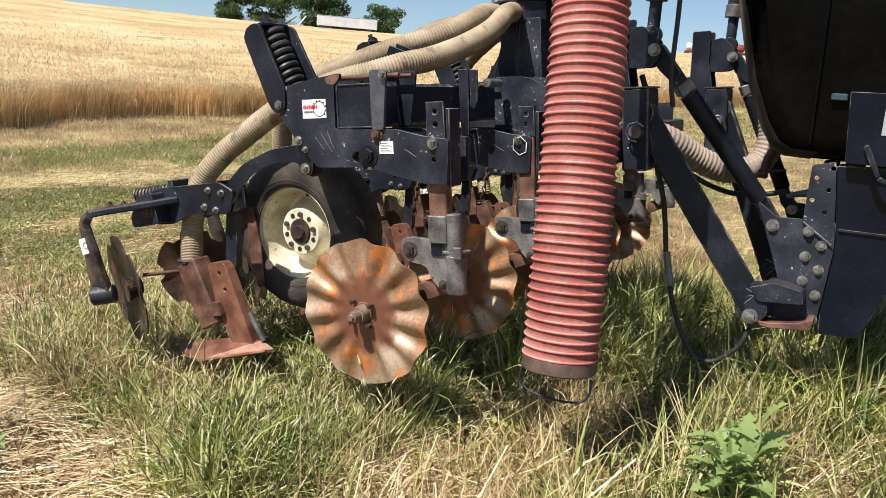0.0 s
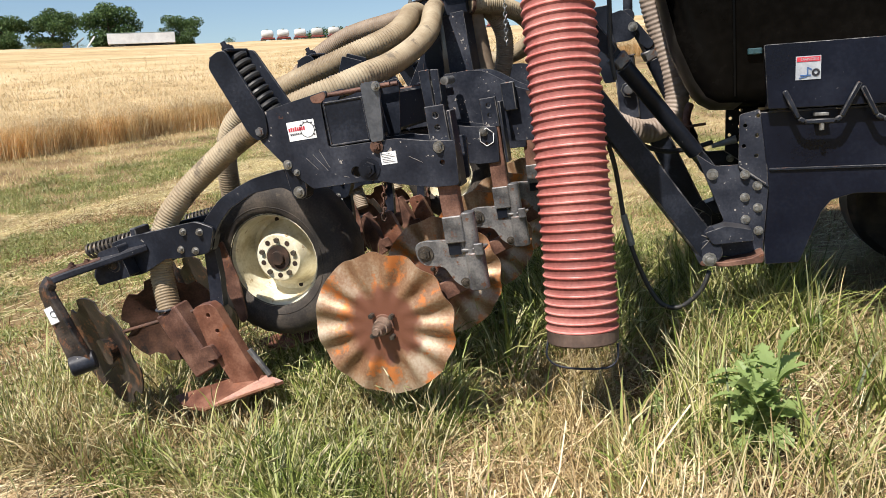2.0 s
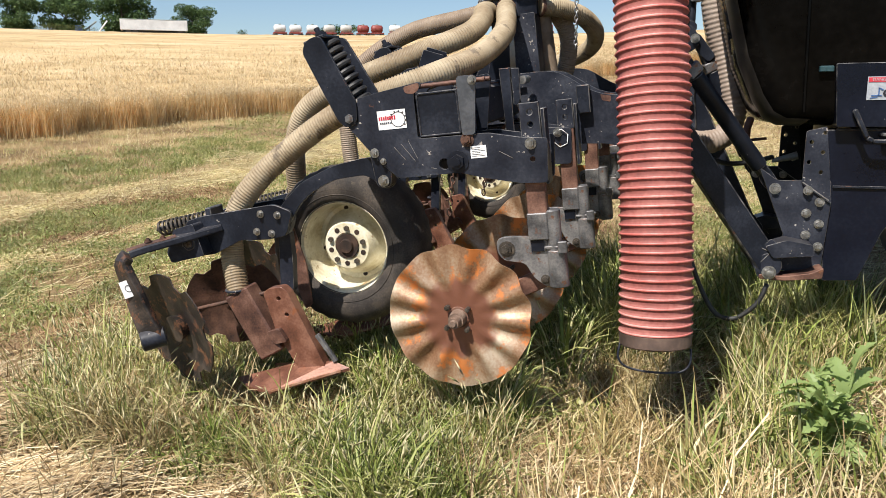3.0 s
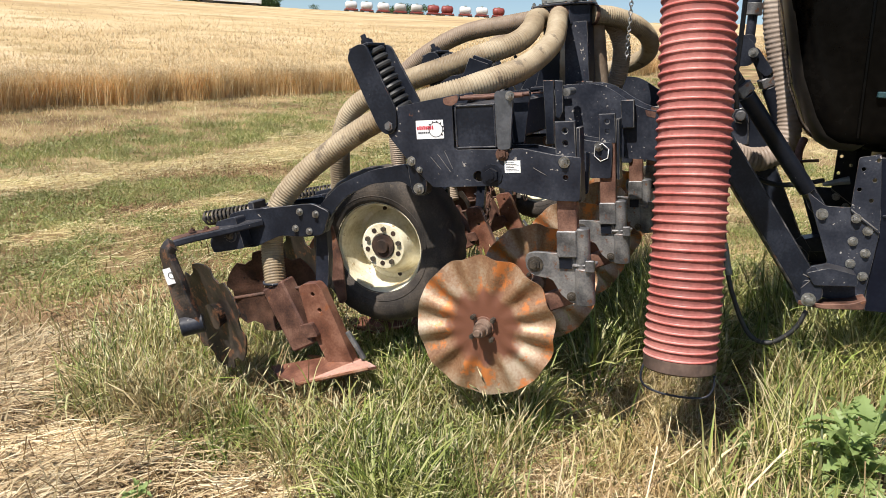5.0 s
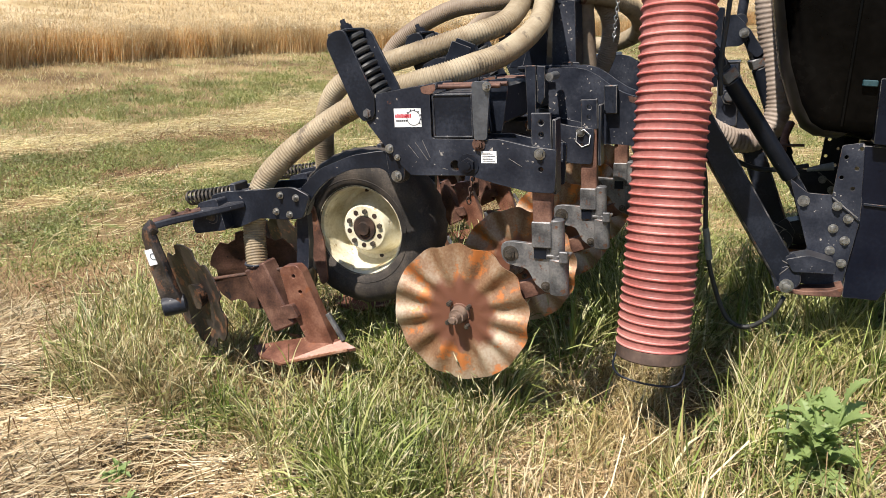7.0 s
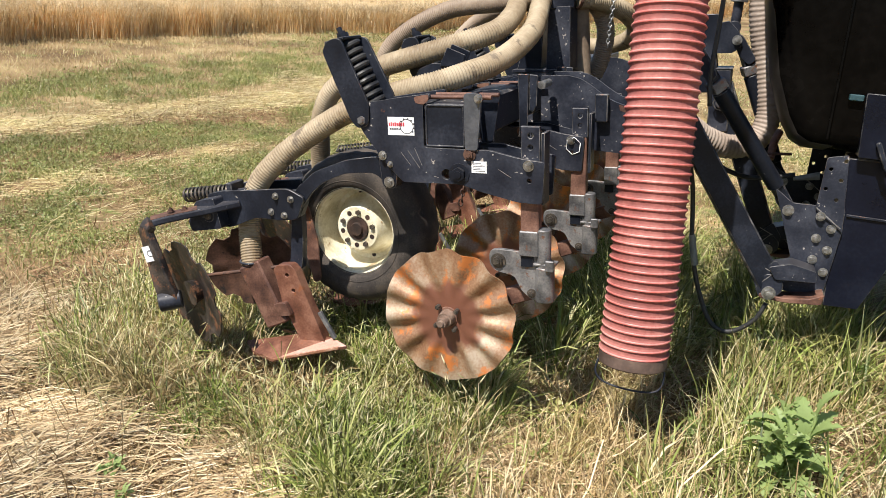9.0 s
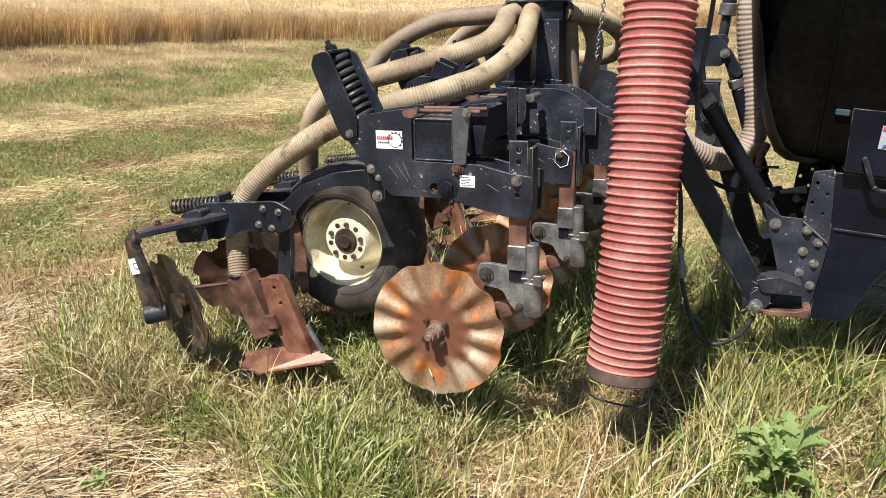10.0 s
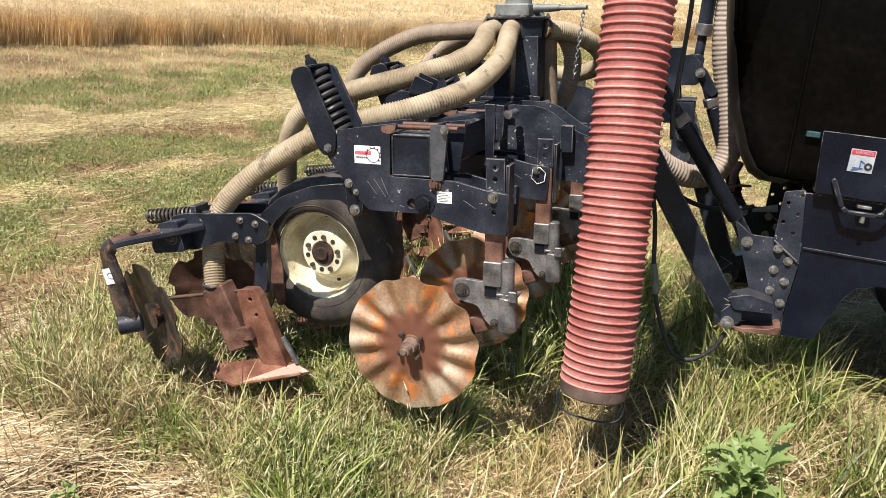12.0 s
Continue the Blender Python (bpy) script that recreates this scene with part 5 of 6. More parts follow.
def coulter():
    t = thing("coulter", "rusty wavy coulter disc on a steel standard", "coulter", MACHINE, "coulters ahead of the injector units")
    holes = [ring_points(0.340, -0.03, 0.010, 10), ring_points(0.340, -0.075, 0.010, 10)]
    part("standard_top", prism([(0.302, 0.005), (0.376, 0.005), (0.378, -0.13), (0.303, -0.13)], 0.008, 0.032, holes, 0.003), BLACK_WORN, t, "drilled black standard top")
    part("standard", box((0.300, 0.010, -0.505), (0.374, 0.058, -0.128), 0.004), RUSTY, t, "rusty square standard")
    part("standard_sleeve", box((0.296, 0.002, -0.508), (0.372, 0.062, -0.405), 0.004), STEEL, t, "grey steel sleeve")
    part("upright", box((0.378, 0.02, -0.30), (0.392, 0.10, -0.02), 0.003), BLACK_WORN, t)
    part("swivel_post", rod((0.388, 0.035, -0.398), (0.388, 0.035, -0.70), 0.030, seg=20, bevel=0.004), STEEL, t, "grey swivel post", 40)
    part("swivel_barrel", rod((0.394, 0.035, -0.552), (0.394, 0.035, -0.698), 0.0385, seg=20, bevel=0.004), STEEL, t, "grey swivel barrel", 40)
    part("barrel_lug", box((0.352, 0.005, -0.545), (0.44, 0.07, -0.535), 0.002), STEEL, t)
    part("stop_lug", box((0.405, -0.012, -0.56), (0.440, 0.004, -0.515), 0.003), STEEL, t)
    plate = [(0.165, -0.520), (0.172, -0.500), (0.205, -0.492), (0.36, -0.500), (0.372, -0.690), (0.345, -0.695), (0.300, -0.658), (0.272, -0.600), (0.19, -0.585), (0.168, -0.560)]
    part("hinge_plate", prism(rounded(plate, 0.018, 3), 0.020, 0.042, bevel=0.003), STEEL, t, "worn grey hinge plate")
    part("hinge_window", box((0.300, 0.012, -0.555), (0.352, 0.0205, -0.505), 0.002), BLACK, t)
    part("bolt", bolt((0.205, 0.020, -0.540), 0.022), BOLT_DARK, t, smooth=30)
    part("bolt", bolt((0.345, 0.018, -0.665), 0.013), BOLT_DARK, t, smooth=30)
    part("disc_arm", bar((0.33, 0.075, -0.672), (-0.012, 0.085, -0.81), 0.075, 0.030, bevel=0.005), RUSTY, t, "rusty coulter arm")
    cx, cz, r0 = -0.014, -0.804, 0.292
    b = bmesh.new()
    waves, seg = 13, 13 * 12
    rows = []
    radii = (0.02, 0.075, 0.125, 0.150, 0.175, 0.20, 0.225, 0.25, 0.272, 0.288, 0.292)
    for k in range(seg):
        a = 2 * math.pi * k / seg
        s = math.sin(waves * a)
        line = []
        for r in radii:
            grow = max(0.0, min(1.0, (r - 0.125) / 0.06))
            dish = 0.0135 * grow * s
            rr = r if r < 0.28 else r + 0.0035 * s
            line.append((cx + rr * math.cos(a), dish, cz + rr * math.sin(a)))
        rows.append([b.verts.new(p) for p in line] + [b.verts.new((p[0], p[1] + 0.006, p[2])) for p in reversed(line)])
    m = len(rows[0])
    for k in range(seg):
        for i in range(m):
            f = b.faces.new((rows[k - 1][i - 1], rows[k - 1][i], rows[k][i], rows[k][i - 1]))
    disc = part("disc", b, DISC, t, "orange and brown rusted wavy disc", 60)
    part("hub_plate", rod((cx, 0.002, cz), (cx, -0.005, cz), 0.045, 0.043, 28), RUSTY, disc, smooth=40)
    hub = rod((cx, -0.005, cz), (cx, -0.046, cz), 0.036, 0.031, 20)
    rod((cx, -0.044, cz), (cx, -0.082, cz), 0.024, 0.021, 16, hub)
    rod((cx, -0.080, cz), (cx, -0.092, cz), 0.016, 0.012, 12, hub)
    part("hub", hub, HUBBED, disc, "dusty brown disc hub", 40)
    for k in range(4):
        a = radians(38 + 90 * k)
        part("bolt", bolt((cx + 0.059 * math.cos(a), -0.006, cz + 0.059 * math.sin(a)), 0.0115, high=0.022, washer=False), BOLT_DARK, disc)
    return t


def disc_material():
    """Radial rust: brown in the middle, orange streaks and dusty pale flutes towards the rim."""
    m = mat("wavy_disc_rust", [(0.20, 0.085, 0.042), (0.33, 0.20, 0.115), (0.47, 0.375, 0.27)], 0.40, 0.3, 5, 90, 0.18, (0.55, 0.19, 0.055), 0.545, 0.5)
    n, l = links_of(m)
    b = n["Principled BSDF"]
    old = b.inputs["Base Color"].links[0].from_socket
    co = n.new("ShaderNodeTexCoord")
    shift = n.new("ShaderNodeVectorMath")
    shift.operation = "SUBTRACT"
    l.new(co.outputs["Object"], shift.inputs[0])
    shift.inputs[1].default_value = (-0.014, 0.0, -0.804)
    far = n.new("ShaderNodeVectorMath")
    far.operation = "LENGTH"
    l.new(shift.outputs[0], far.inputs[0])
    wob = n.new("ShaderNodeTexNoise")
    wob.inputs["Scale"].default_value = 14
    l.new(co.outputs["Object"], wob.inputs["Vector"])
    add = n.new("ShaderNodeMath")
    add.operation = "MULTIPLY_ADD"
    l.new(wob.outputs["Fac"], add.inputs[0])
    add.inputs[1].default_value = 0.13
    l.new(far.outputs["Value"], add.inputs[2])
    zone = n.new("ShaderNodeMapRange")
    zone.inputs["From Min"].default_value, zone.inputs["From Max"].default_value = 0.195, 0.235
    l.new(add.outputs[0], zone.inputs["Value"])
    mix = n.new("ShaderNodeMix")
    mix.data_type = "RGBA"
    l.new(zone.outputs[0], mix.inputs["Factor"])
    mix.inputs["A"].default_value = (0.21, 0.088, 0.055, 1)
    l.new(old, mix.inputs["B"])
    l.new(mix.outputs["Result"], b.inputs["Base Color"])
    return m


DISC = disc_material()
HUBBED = mat("dusty_hub", [(0.13, 0.085, 0.06), (0.20, 0.135, 0.10), (0.28, 0.2, 0.15)], 0.7, 0.2, 20, 140, 0.2)

DISC_DARK = mat("dark_worn_disc", [(0.014, 0.012, 0.011), (0.034, 0.028, 0.025), (0.085, 0.065, 0.052)], 0.5, 0.3, 11, 90, 0.2, (0.17, 0.08, 0.045), 0.54)
STRAP = mat("grey_black_strap", [(0.05, 0.056, 0.066), (0.085, 0.092, 0.105), (0.14, 0.145, 0.16)], 0.34, 0.4, 6, 80, 0.06, RUST, 0.70)

def row_at(k):
    """Where unit k sits along the bar, which sags a little towards its far end."""
    return -0.012 * k, ROW * k, -0.027 * k


toolbar()
unit = row_unit(True)
copy_thing(unit, MACHINE @ Matrix.Translation(row_at(ROWS_OF_TOOLS - 1)))
unit = row_unit(False)
for k in range(1, ROWS_OF_TOOLS - 1):
    if k > 1:
        copy_thing(unit, MACHINE @ Matrix.Translation(row_at(k)))
unit.matrix_world = MACHINE @ Matrix.Translation(row_at(1))
blade = coulter()
for k in range(1, ROWS_OF_TOOLS):
    copy_thing(blade, MACHINE @ Matrix.Translation((0.025 * min(k, 2), ROW * k - 0.01, -0.012 - 0.015 * k)))


# ---- hitch frame ahead of the beam ----
def hitch_frame():
    t = thing("hitch_frame", "black welded hitch frame with curved plates", "hitch", MACHINE)
    curve = [(0.135, 0.115), (0.272, 0.112), (0.325, 0.10), (0.37, 0.075), (0.43, 0.03), (0.486, -0.005), (0.54, -0.025), (0.60, -0.033), (0.668, -0.030), (0.652, -0.290), (0.53, -0.255), (0.383, -0.242), (0.135, -0.21)]
    for v in (0.92, 1.14, 2.20):
        pl = part("curved_plate", prism(rounded(curve, 0.015, 2), v, v + 0.016, bevel=0.003), BLACK_WORN, t, "black plate with a curved top edge")
        part("rust_patch", prism(rounded([(0.515, -0.022), (0.565, -0.034), (0.56, -0.062), (0.522, -0.05)], 0.006), v - 0.0015, v + 0.001, bevel=0), RUSTY, pl, "patch of orange rust")
        if v < 1:
            part("plate_foot", box((0.41, v - 0.045, -0.10), (0.47, v, 0.03), 0.004), BLACK, t)
    part("front_beam", box((0.60, 0.95, -0.30), (0.68, 2.42, -0.13), 0.008), BLACK_WORN, t)
    for v, ahead in ((1.14, 0.03), (2.20, 0.19)):
        def on(points):
            return [(x + ahead, z) for x, z in points]

        for off in (0.0, 0.13):
            mast = on([(0.578, 0.356), (0.676, 0.356), (0.668, 0.20), (0.690, 0.03), (0.690, -0.10), (0.590, -0.10), (0.560, 0.0), (0.570, 0.15)])
            part("mast_plate", prism(rounded(mast, 0.012, 2), v + off, v + off + 0.016, bevel=0.003), BLACK, t, "upright black mast plate")
        part("mast_cross", box((0.585 + ahead, v + 0.016, 0.03), (0.60 + ahead, v + 0.13, 0.34), 0.003), BLACK, t)
        part("knuckle", box((0.655 + ahead, v - 0.015, -0.335), (0.775 + ahead, v + 0.17, 0.038), 0.007), BLACK_WORN, t, "black boxed link knuckle")
        part("knuckle_cap", box((0.650 + ahead, v - 0.018, 0.038), (0.780 + ahead, v + 0.173, 0.046), 0.002), EDGE, t, "scuffed top plate")
        pin = part("link_pin", rod((0.728 + ahead, v - 0.075, -0.155), (0.728 + ahead, v, -0.155), 0.030, seg=18, bevel=0.005), STEEL, t, "bright link pin", 40)
        part("pin_clip", tube([Vector((0.728 + ahead + 0.045 * math.cos(q), v - 0.055, -0.155 + 0.045 * math.sin(q))) for q in (radians(30 + 50 * k) for k in range(6))], 0.004, 6), BOLT, pin)
        ear = on([(0.66, 0.30), (0.74, 0.315), (0.80, 0.25), (0.815, 0.17), (0.77, 0.13), (0.66, 0.13)])
        for off in (0.02, 0.115):
            part("mast_ear", prism(rounded(ear, 0.02, 3), v + off, v + off + 0.016, bevel=0.003), BLACK, t)
        part("bolt", bolt((0.79 + ahead, v + 0.02, 0.205), 0.020, high=0.018), BOLT, t, smooth=30)
        part("clevis", prism(rounded(on([(0.755, 0.24), (0.815, 0.235), (0.905, 0.09), (0.865, 0.055), (0.80, 0.12)]), 0.02, 3), v + 0.045, v + 0.105, bevel=0.004), BLACK, t, "black link clevis")
        part("rod_eye", rod((0.765 + ahead, v + 0.040, 0.275), (0.765 + ahead, v + 0.112, 0.275), 0.040, seg=18, bevel=0.004), BLACK_WORN, t, smooth=30)
        part("cylinder_rod", rod((0.767 + ahead, v + 0.075, 0.28), (0.785 + ahead, v + 0.075, 0.45), 0.028, seg=16), BLACK_WORN, t, "dark lift cylinder rod end", 40)
        part("cylinder_gland", rod((0.782 + ahead, v + 0.075, 0.42), (0.790 + ahead, v + 0.075, 0.49), 0.05, seg=18, bevel=0.004), STEEL, t, smooth=40)
        part("cylinder_barrel", rod((0.790 + ahead, v + 0.075, 0.49), (0.84 + ahead, v + 0.075, 1.10), 0.042, seg=18), BLACK, t, "black lift cylinder barrel", 40)
        if v < 2:
            line = [(0.88 + ahead, v + 0.0, -0.05), (0.875 + ahead, v - 0.01, 0.10), (0.90 + ahead, v - 0.01, 0.35), (0.92 + ahead, v, 0.65), (0.90 + ahead, v + 0.03, 1.0)]
            part("cylinder_hose", tube(spline([Vector(q) for q in line], 0.02), 0.011, 8), RUBBER, t, "thin black hydraulic line")
    return t


hitch_frame()


# ---- distributor tower and its hoses ----
def distributor():
    t = thing("distributor", "black manure distributor head with grey lid", "distributor", MACHINE)
    part("pedestal", prism(rounded([(-0.16, 0.09), (-0.02, 0.09), (0.0, 0.43), (-0.10, 0.43), (-0.10, 0.30)], 0.01, 2), 1.50, 1.70, bevel=0.004), BLACK, t, "black steel pedestal")
    part("pedestal_plate", prism(rounded([(0.02, 0.09), (0.155, 0.09), (0.150, 0.43), (0.03, 0.43)], 0.008, 2), 1.46, 1.64, bevel=0.004), BLACK_WORN, t)
    part("pedestal_rib", prism([(-0.27, 0.085), (-0.14, 0.085), (-0.09, 0.30), (-0.13, 0.30)], 1.59, 1.61, bevel=0.003), BLACK, t)
    part("pedestal_foot", box((-0.17, 1.44, 0.083), (0.12, 1.76, 0.10), 0.003), BLACK_WORN, t)
    part("grey_pipe", rod((0.17, 1.74, -0.10), (0.15, 1.70, 0.42), 0.052, seg=18), TAN_DARK, t, "brown upright feed pipe", 40)
    part("head", prism(ring_points(0.0, 1.60, 0.165, 8, 0.39), 0.415, 0.52, bevel=0.006, axis="z"), BLACK_WORN, t, "black eight-sided outlet head")
    part("lid", prism(ring_points(0.0, 1.60, 0.185, 8, 0.39), 0.52, 0.532, bevel=0.003, axis="z"), BLACK_WORN, t)
    motor = rod((0.0, 1.60, 0.53), (0.0, 1.60, 0.60), 0.13, 0.11, 20)
    rod((0.0, 1.60, 0.60), (0.0, 1.60, 0.72), 0.075, 0.065, 18, motor)
    part("motor", motor, GREY_CAST, t, "grey cast drive motor", 40)
    for k in range(8):
        a = radians(22 + 45 * k)
        part("bolt", bolt((0.168 * math.cos(a), 1.60 + 0.168 * math.sin(a), 0.532), 0.010, (0, 0, 1)), BOLT, t)
    lever = rod((0.06, 1.55, 0.575), (0.40, 1.50, 0.578), 0.013)
    rod((0.09, 1.55, 0.575), (0.25, 1.52, 0.577), 0.026, 0.018, 12, lever)
    part("lever", lever, GREY_CAST, t, "grey lever arm", 40)
    box_bm = box((-0.09, 1.44, 0.53), (0.10, 1.55, 0.60), 0.008)
    part("valve_block", box_bm, GREY_CAST, t)
    ch = bmesh.new()
    top, low = MACHINE.inverted() @ (at(0.385, 1.50, 0.57)), MACHINE.inverted() @ (at(0.385, 1.50, 0.57) - Vector((0, 0, 0.36)))
    n = 17
    for k in range(n):
        c = top.lerp(low, (k + 0.5) / n)
        side = Vector((1, 0.3, 0)).normalized() if k % 2 else Vector((-0.3, 1, 0)).normalized()
        down = (low - top).normalized()
        tube([c + side * 0.0085 * math.cos(a) + down * 0.0145 * math.sin(a) for a in (2 * math.pi * i / 10 for i in range(11))], 0.0034, 5, ch)
    part("chain", ch, CHAIN, t, "hanging galvanised chain")
    return t


distributor()


def hose(pts, r, material, label, pitch=0.013, depth=0.0028, m=MACHINE, name="hose", band=True):
    t = thing(name, label, "hose", m, "corrugated hoses of the distributor")
    part("corrugated_tube", ribbed(pts, r, pitch, depth), material, t)
    if band:
        p, q = Vector(pts[0]), Vector(pts[1])
        d0 = (q - p).normalized()
        part("clamp_band", rod(p + d0 * 0.004, p + d0 * 0.022, r + 0.006, seg=20), RUSTY_DARK, t)
    return t


TANL = "dusty tan corrugated plastic hose"
BRNL = "dusty brown corrugated plastic hose"
hose([(0.0, 1.46, 0.468), (0.03, 1.30, 0.44), (0.065, 1.10, 0.365), (0.078, 0.95, 0.313), (0.057, 0.75, 0.247), (0.011, 0.55, 0.193), (-0.052, 0.42, 0.167), (-0.156, 0.33, 0.135), (-0.26, 0.28, 0.110), (-0.44, 0.25, 0.062), (-0.612, 0.24, -0.010), (-0.775, 0.22, -0.105), (-0.91, 0.18, -0.205), (-1.022, 0.15, -0.33), (-1.077, 0.135, -0.50), (-1.04, 0.07, -0.70)], 0.050, TAN, TANL)
hose([(-0.10, 1.49, 0.468), (-0.085, 1.28, 0.45), (-0.045, 1.05, 0.395), (-0.075, 0.85, 0.325), (-0.28, 0.70, 0.258), (-0.54, 0.675, 0.192), (-0.74, 0.67, 0.135), (-0.88, 0.67, 0.06), (-0.965, 0.69, -0.06), (-1.01, 0.72, -0.20), (-1.05, 0.78, -0.45), (-1.04, 0.836, -0.72)], 0.050, TAN, TANL)
hose([(-0.16, 1.58, 0.468), (-0.30, 1.60, 0.458), (-0.62, 1.67, 0.432), (-0.90, 1.70, 0.325), (-1.07, 1.70, 0.19), (-1.127, 1.70, -0.02), (-1.12, 1.68, -0.40), (-1.04, 1.602, -0.70)], 0.050, TAN_DARK, BRNL)
hose([(-0.13, 1.70, 0.468), (-0.30, 1.95, 0.44), (-0.55, 2.25, 0.40), (-0.78, 2.42, 0.30), (-0.98, 2.46, 0.10), (-1.10, 2.45, -0.2), (-1.10, 2.43, -0.45), (-1.04, 2.368, -0.70)], 0.050, TAN_DARK, BRNL)
hose([(0.15, 1.60, 0.468), (0.26, 1.70, 0.45), (0.37, 1.86, 0.39), (0.41, 2.05, 0.30), (0.33, 2.27, 0.215), (0.10, 2.5, 0.165), (-0.25, 2.85, 0.20), (-0.60, 3.10, 0.16), (-0.92, 3.22, -0.02), (-1.10, 3.21, -0.35), (-1.04, 3.134, -0.70)], 0.050, TAN, TANL)
hose([(0.12, 1.72, 0.468), (0.22, 1.80, 0.43), (0.27, 1.85, 0.30), (0.25, 1.88, 0.15), (0.20, 1.90, 0.03)], 0.050, TAN_DARK, "short brown corrugated hose")


# paler than the shell: the sheen on its corner is put into the colour
TANK_EDGE = mat("painted_shell_sheen", [(0.006, 0.0055, 0.005), (0.013, 0.0115, 0.010), (0.035, 0.03, 0.025)], 0.38, 0, 2.5, 30, 0.04, None, spec=0.5)
FEED = mat("grey_tan_hose", [(0.24, 0.185, 0.145), (0.33, 0.265, 0.215), (0.42, 0.35, 0.29)], 0.6, 0, 4, 45, 0.05, (0.2, 0.15, 0.11), 0.64, 0.4)


# ---- red suction hose hanging beside the tank ----
def red_hose():
    t = thing("suction_hose", "large red ribbed suction hose, darker red between its ribs", "hose")
    path = spline([(-0.905, 2.625, 0.50), (-0.915, 2.65, 0.80), (-0.935, 2.69, 1.15), (-0.962, 2.745, 1.55), (-0.985, 2.79, 1.85), (-1.0, 2.86, 2.25), (-0.95, 3.05, 2.62), (-0.7, 3.5, 2.86), (-0.35, 4.0, 2.9)], 0.0352 / 8)
    # rib crests get the paler red, everything between them the darker
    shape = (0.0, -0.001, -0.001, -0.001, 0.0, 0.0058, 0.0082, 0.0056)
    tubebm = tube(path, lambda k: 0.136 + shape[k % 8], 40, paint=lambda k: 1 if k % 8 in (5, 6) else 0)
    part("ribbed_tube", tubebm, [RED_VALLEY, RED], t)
    low, up = Vector((-0.905, 2.625, 0.50)), Vector((-0.907, 2.630, 0.56))
    part("cuff", rod(low - (up - low) * 0.55, low + (up - low) * 0.4, 0.139, 0.141, 40, bevel=0.006), CUFF, t, "brown rubber end cuff", 40)
    c = low - (up - low) * 0.5
    wire = [(-0.135, -0.02, 0.0), (-0.14, -0.03, -0.06), (-0.10, -0.04, -0.095), (0.0, -0.045, -0.105), (0.10, -0.04, -0.095), (0.135, -0.03, -0.06), (0.135, -0.02, 0.0)]
    part("bail_wire", tube(spline([c + Vector(p) for p in wire], 0.01), 0.0045, 8), BLACK_WORN, t, "black wire bail")
    return t


red_hose()


# ---- tank cart ----
def tank_cart():
    t = thing("tank_cart", "black slurry tank cart with bolted link brackets", "tank cart")
    prof = [(-0.78, 3.1), (-0.72, 2.4), (-0.665, 2.05), (-0.625, 1.88), (-0.556, 1.61), (-0.475, 1.42), (-0.42, 1.335), (-0.36, 1.302), (-0.25, 1.297), (0.4, 1.297), (3.4, 1.297), (3.4, 3.1)]
    shell = bmesh.new()
    rows = []
    for v, inset in ((3.79, 0.10), (3.80, 0.055), (3.83, 0.02), (3.89, 0.0), (6.5, 0.0), (6.54, 0.02), (6.56, 0.05)):
        rows.append([shell.verts.new((x + inset * (1 if x < 0 else -1), v, z + (inset if z < 2 else -inset))) for x, z in prof])
    for a, b in zip(rows, rows[1:]):
        for k in range(len(prof)):
            shell.faces.new((a[k - 1], a[k], b[k], b[k - 1]))
    shell.faces.new(rows[0])
    shell.faces.new(list(reversed(rows[-1])))
    part("tank_shell", shell, BLACK_TANK, t, "glossy black tank shell with rounded lower corner", 50)
    # thin proud strip that paints the highlight along the rounded corner
    edge = bmesh.new()
    strip = []
    for v, inset in ((3.812, 0.034), (3.827, 0.018), (3.887, -0.003), (3.97, -0.003)):
        strip.append([edge.verts.new((x + inset - 0.001, v - 0.001, z + (inset if z < 2 else 0) - 0.002)) for x, z in prof[:9]])
    for a, b in zip(strip, strip[1:]):
        for k in range(8):
            edge.faces.new((a[k], a[k + 1], b[k + 1], b[k]))
    part("shell_edge", edge, TANK_EDGE, t, "rounded edge of the shell with its sheen painted paler", 50)
    part("shell_rib", bar((-0.255, 3.775, 1.36), (-0.29, 3.775, 3.0), 0.012, 0.02, (1, 0, 0), 0.002), BLACK_TANK, t)
    part("shell_fitting", box((-0.20, 3.76, 1.555), (-0.135, 3.80, 1.585), 0.004), TEAL, t, "small teal fitting")
    # upper box with the sign
    part("upper_box", prism(rounded([(-0.128, 1.596), (2.2, 1.596), (2.2, 1.290), (-0.105, 1.290)], 0.01, 2), 3.76, 3.92, bevel=0.006), BLACK_BOX, t, "dull black toolbox lid")
    part("lower_box", prism(rounded([(-0.135, 1.275), (2.2, 1.275), (2.2, 0.86), (0.30, 0.86), (0.20, 0.83), (0.155, 0.77), (0.06, 0.515), (-0.10, 0.505), (-0.13, 0.98)], 0.01, 2), 3.82, 3.93, bevel=0.006), BLACK_BOX, t, "black steel side box with cut-away wheel arch")
    part("box_lip", bar((-0.095, 3.815, 1.278), (2.2, 3.815, 1.278), 0.010, 0.02, (0, 0, 1), 0.002), BLACK_WORN, t)
    part("box_seam", bar((-0.088, 3.815, 0.992), (2.2, 3.815, 0.992), 0.012, 0.014, (0, 0, 1), 0.002), BLACK, t)
    part("undercarriage", box((0.0, 3.95, 0.86), (3.2, 6.3, 1.29), 0.01), BLACK, t)
    for yy in (4.15, 6.2):
        w = rod((1.25, yy - 0.2, 0.52), (1.25, yy + 0.2, 0.52), 0.52, seg=40, bevel=0.05)
        part("cart_tyre", w, TYRE, t, smooth=40)
    # warning sign
    sign = part("warning_sign", box((0.014, 3.7565, 1.420), (0.124, 3.7595, 1.530), 0), SIGN_WHITE, t, "white warning sign with a red heading")
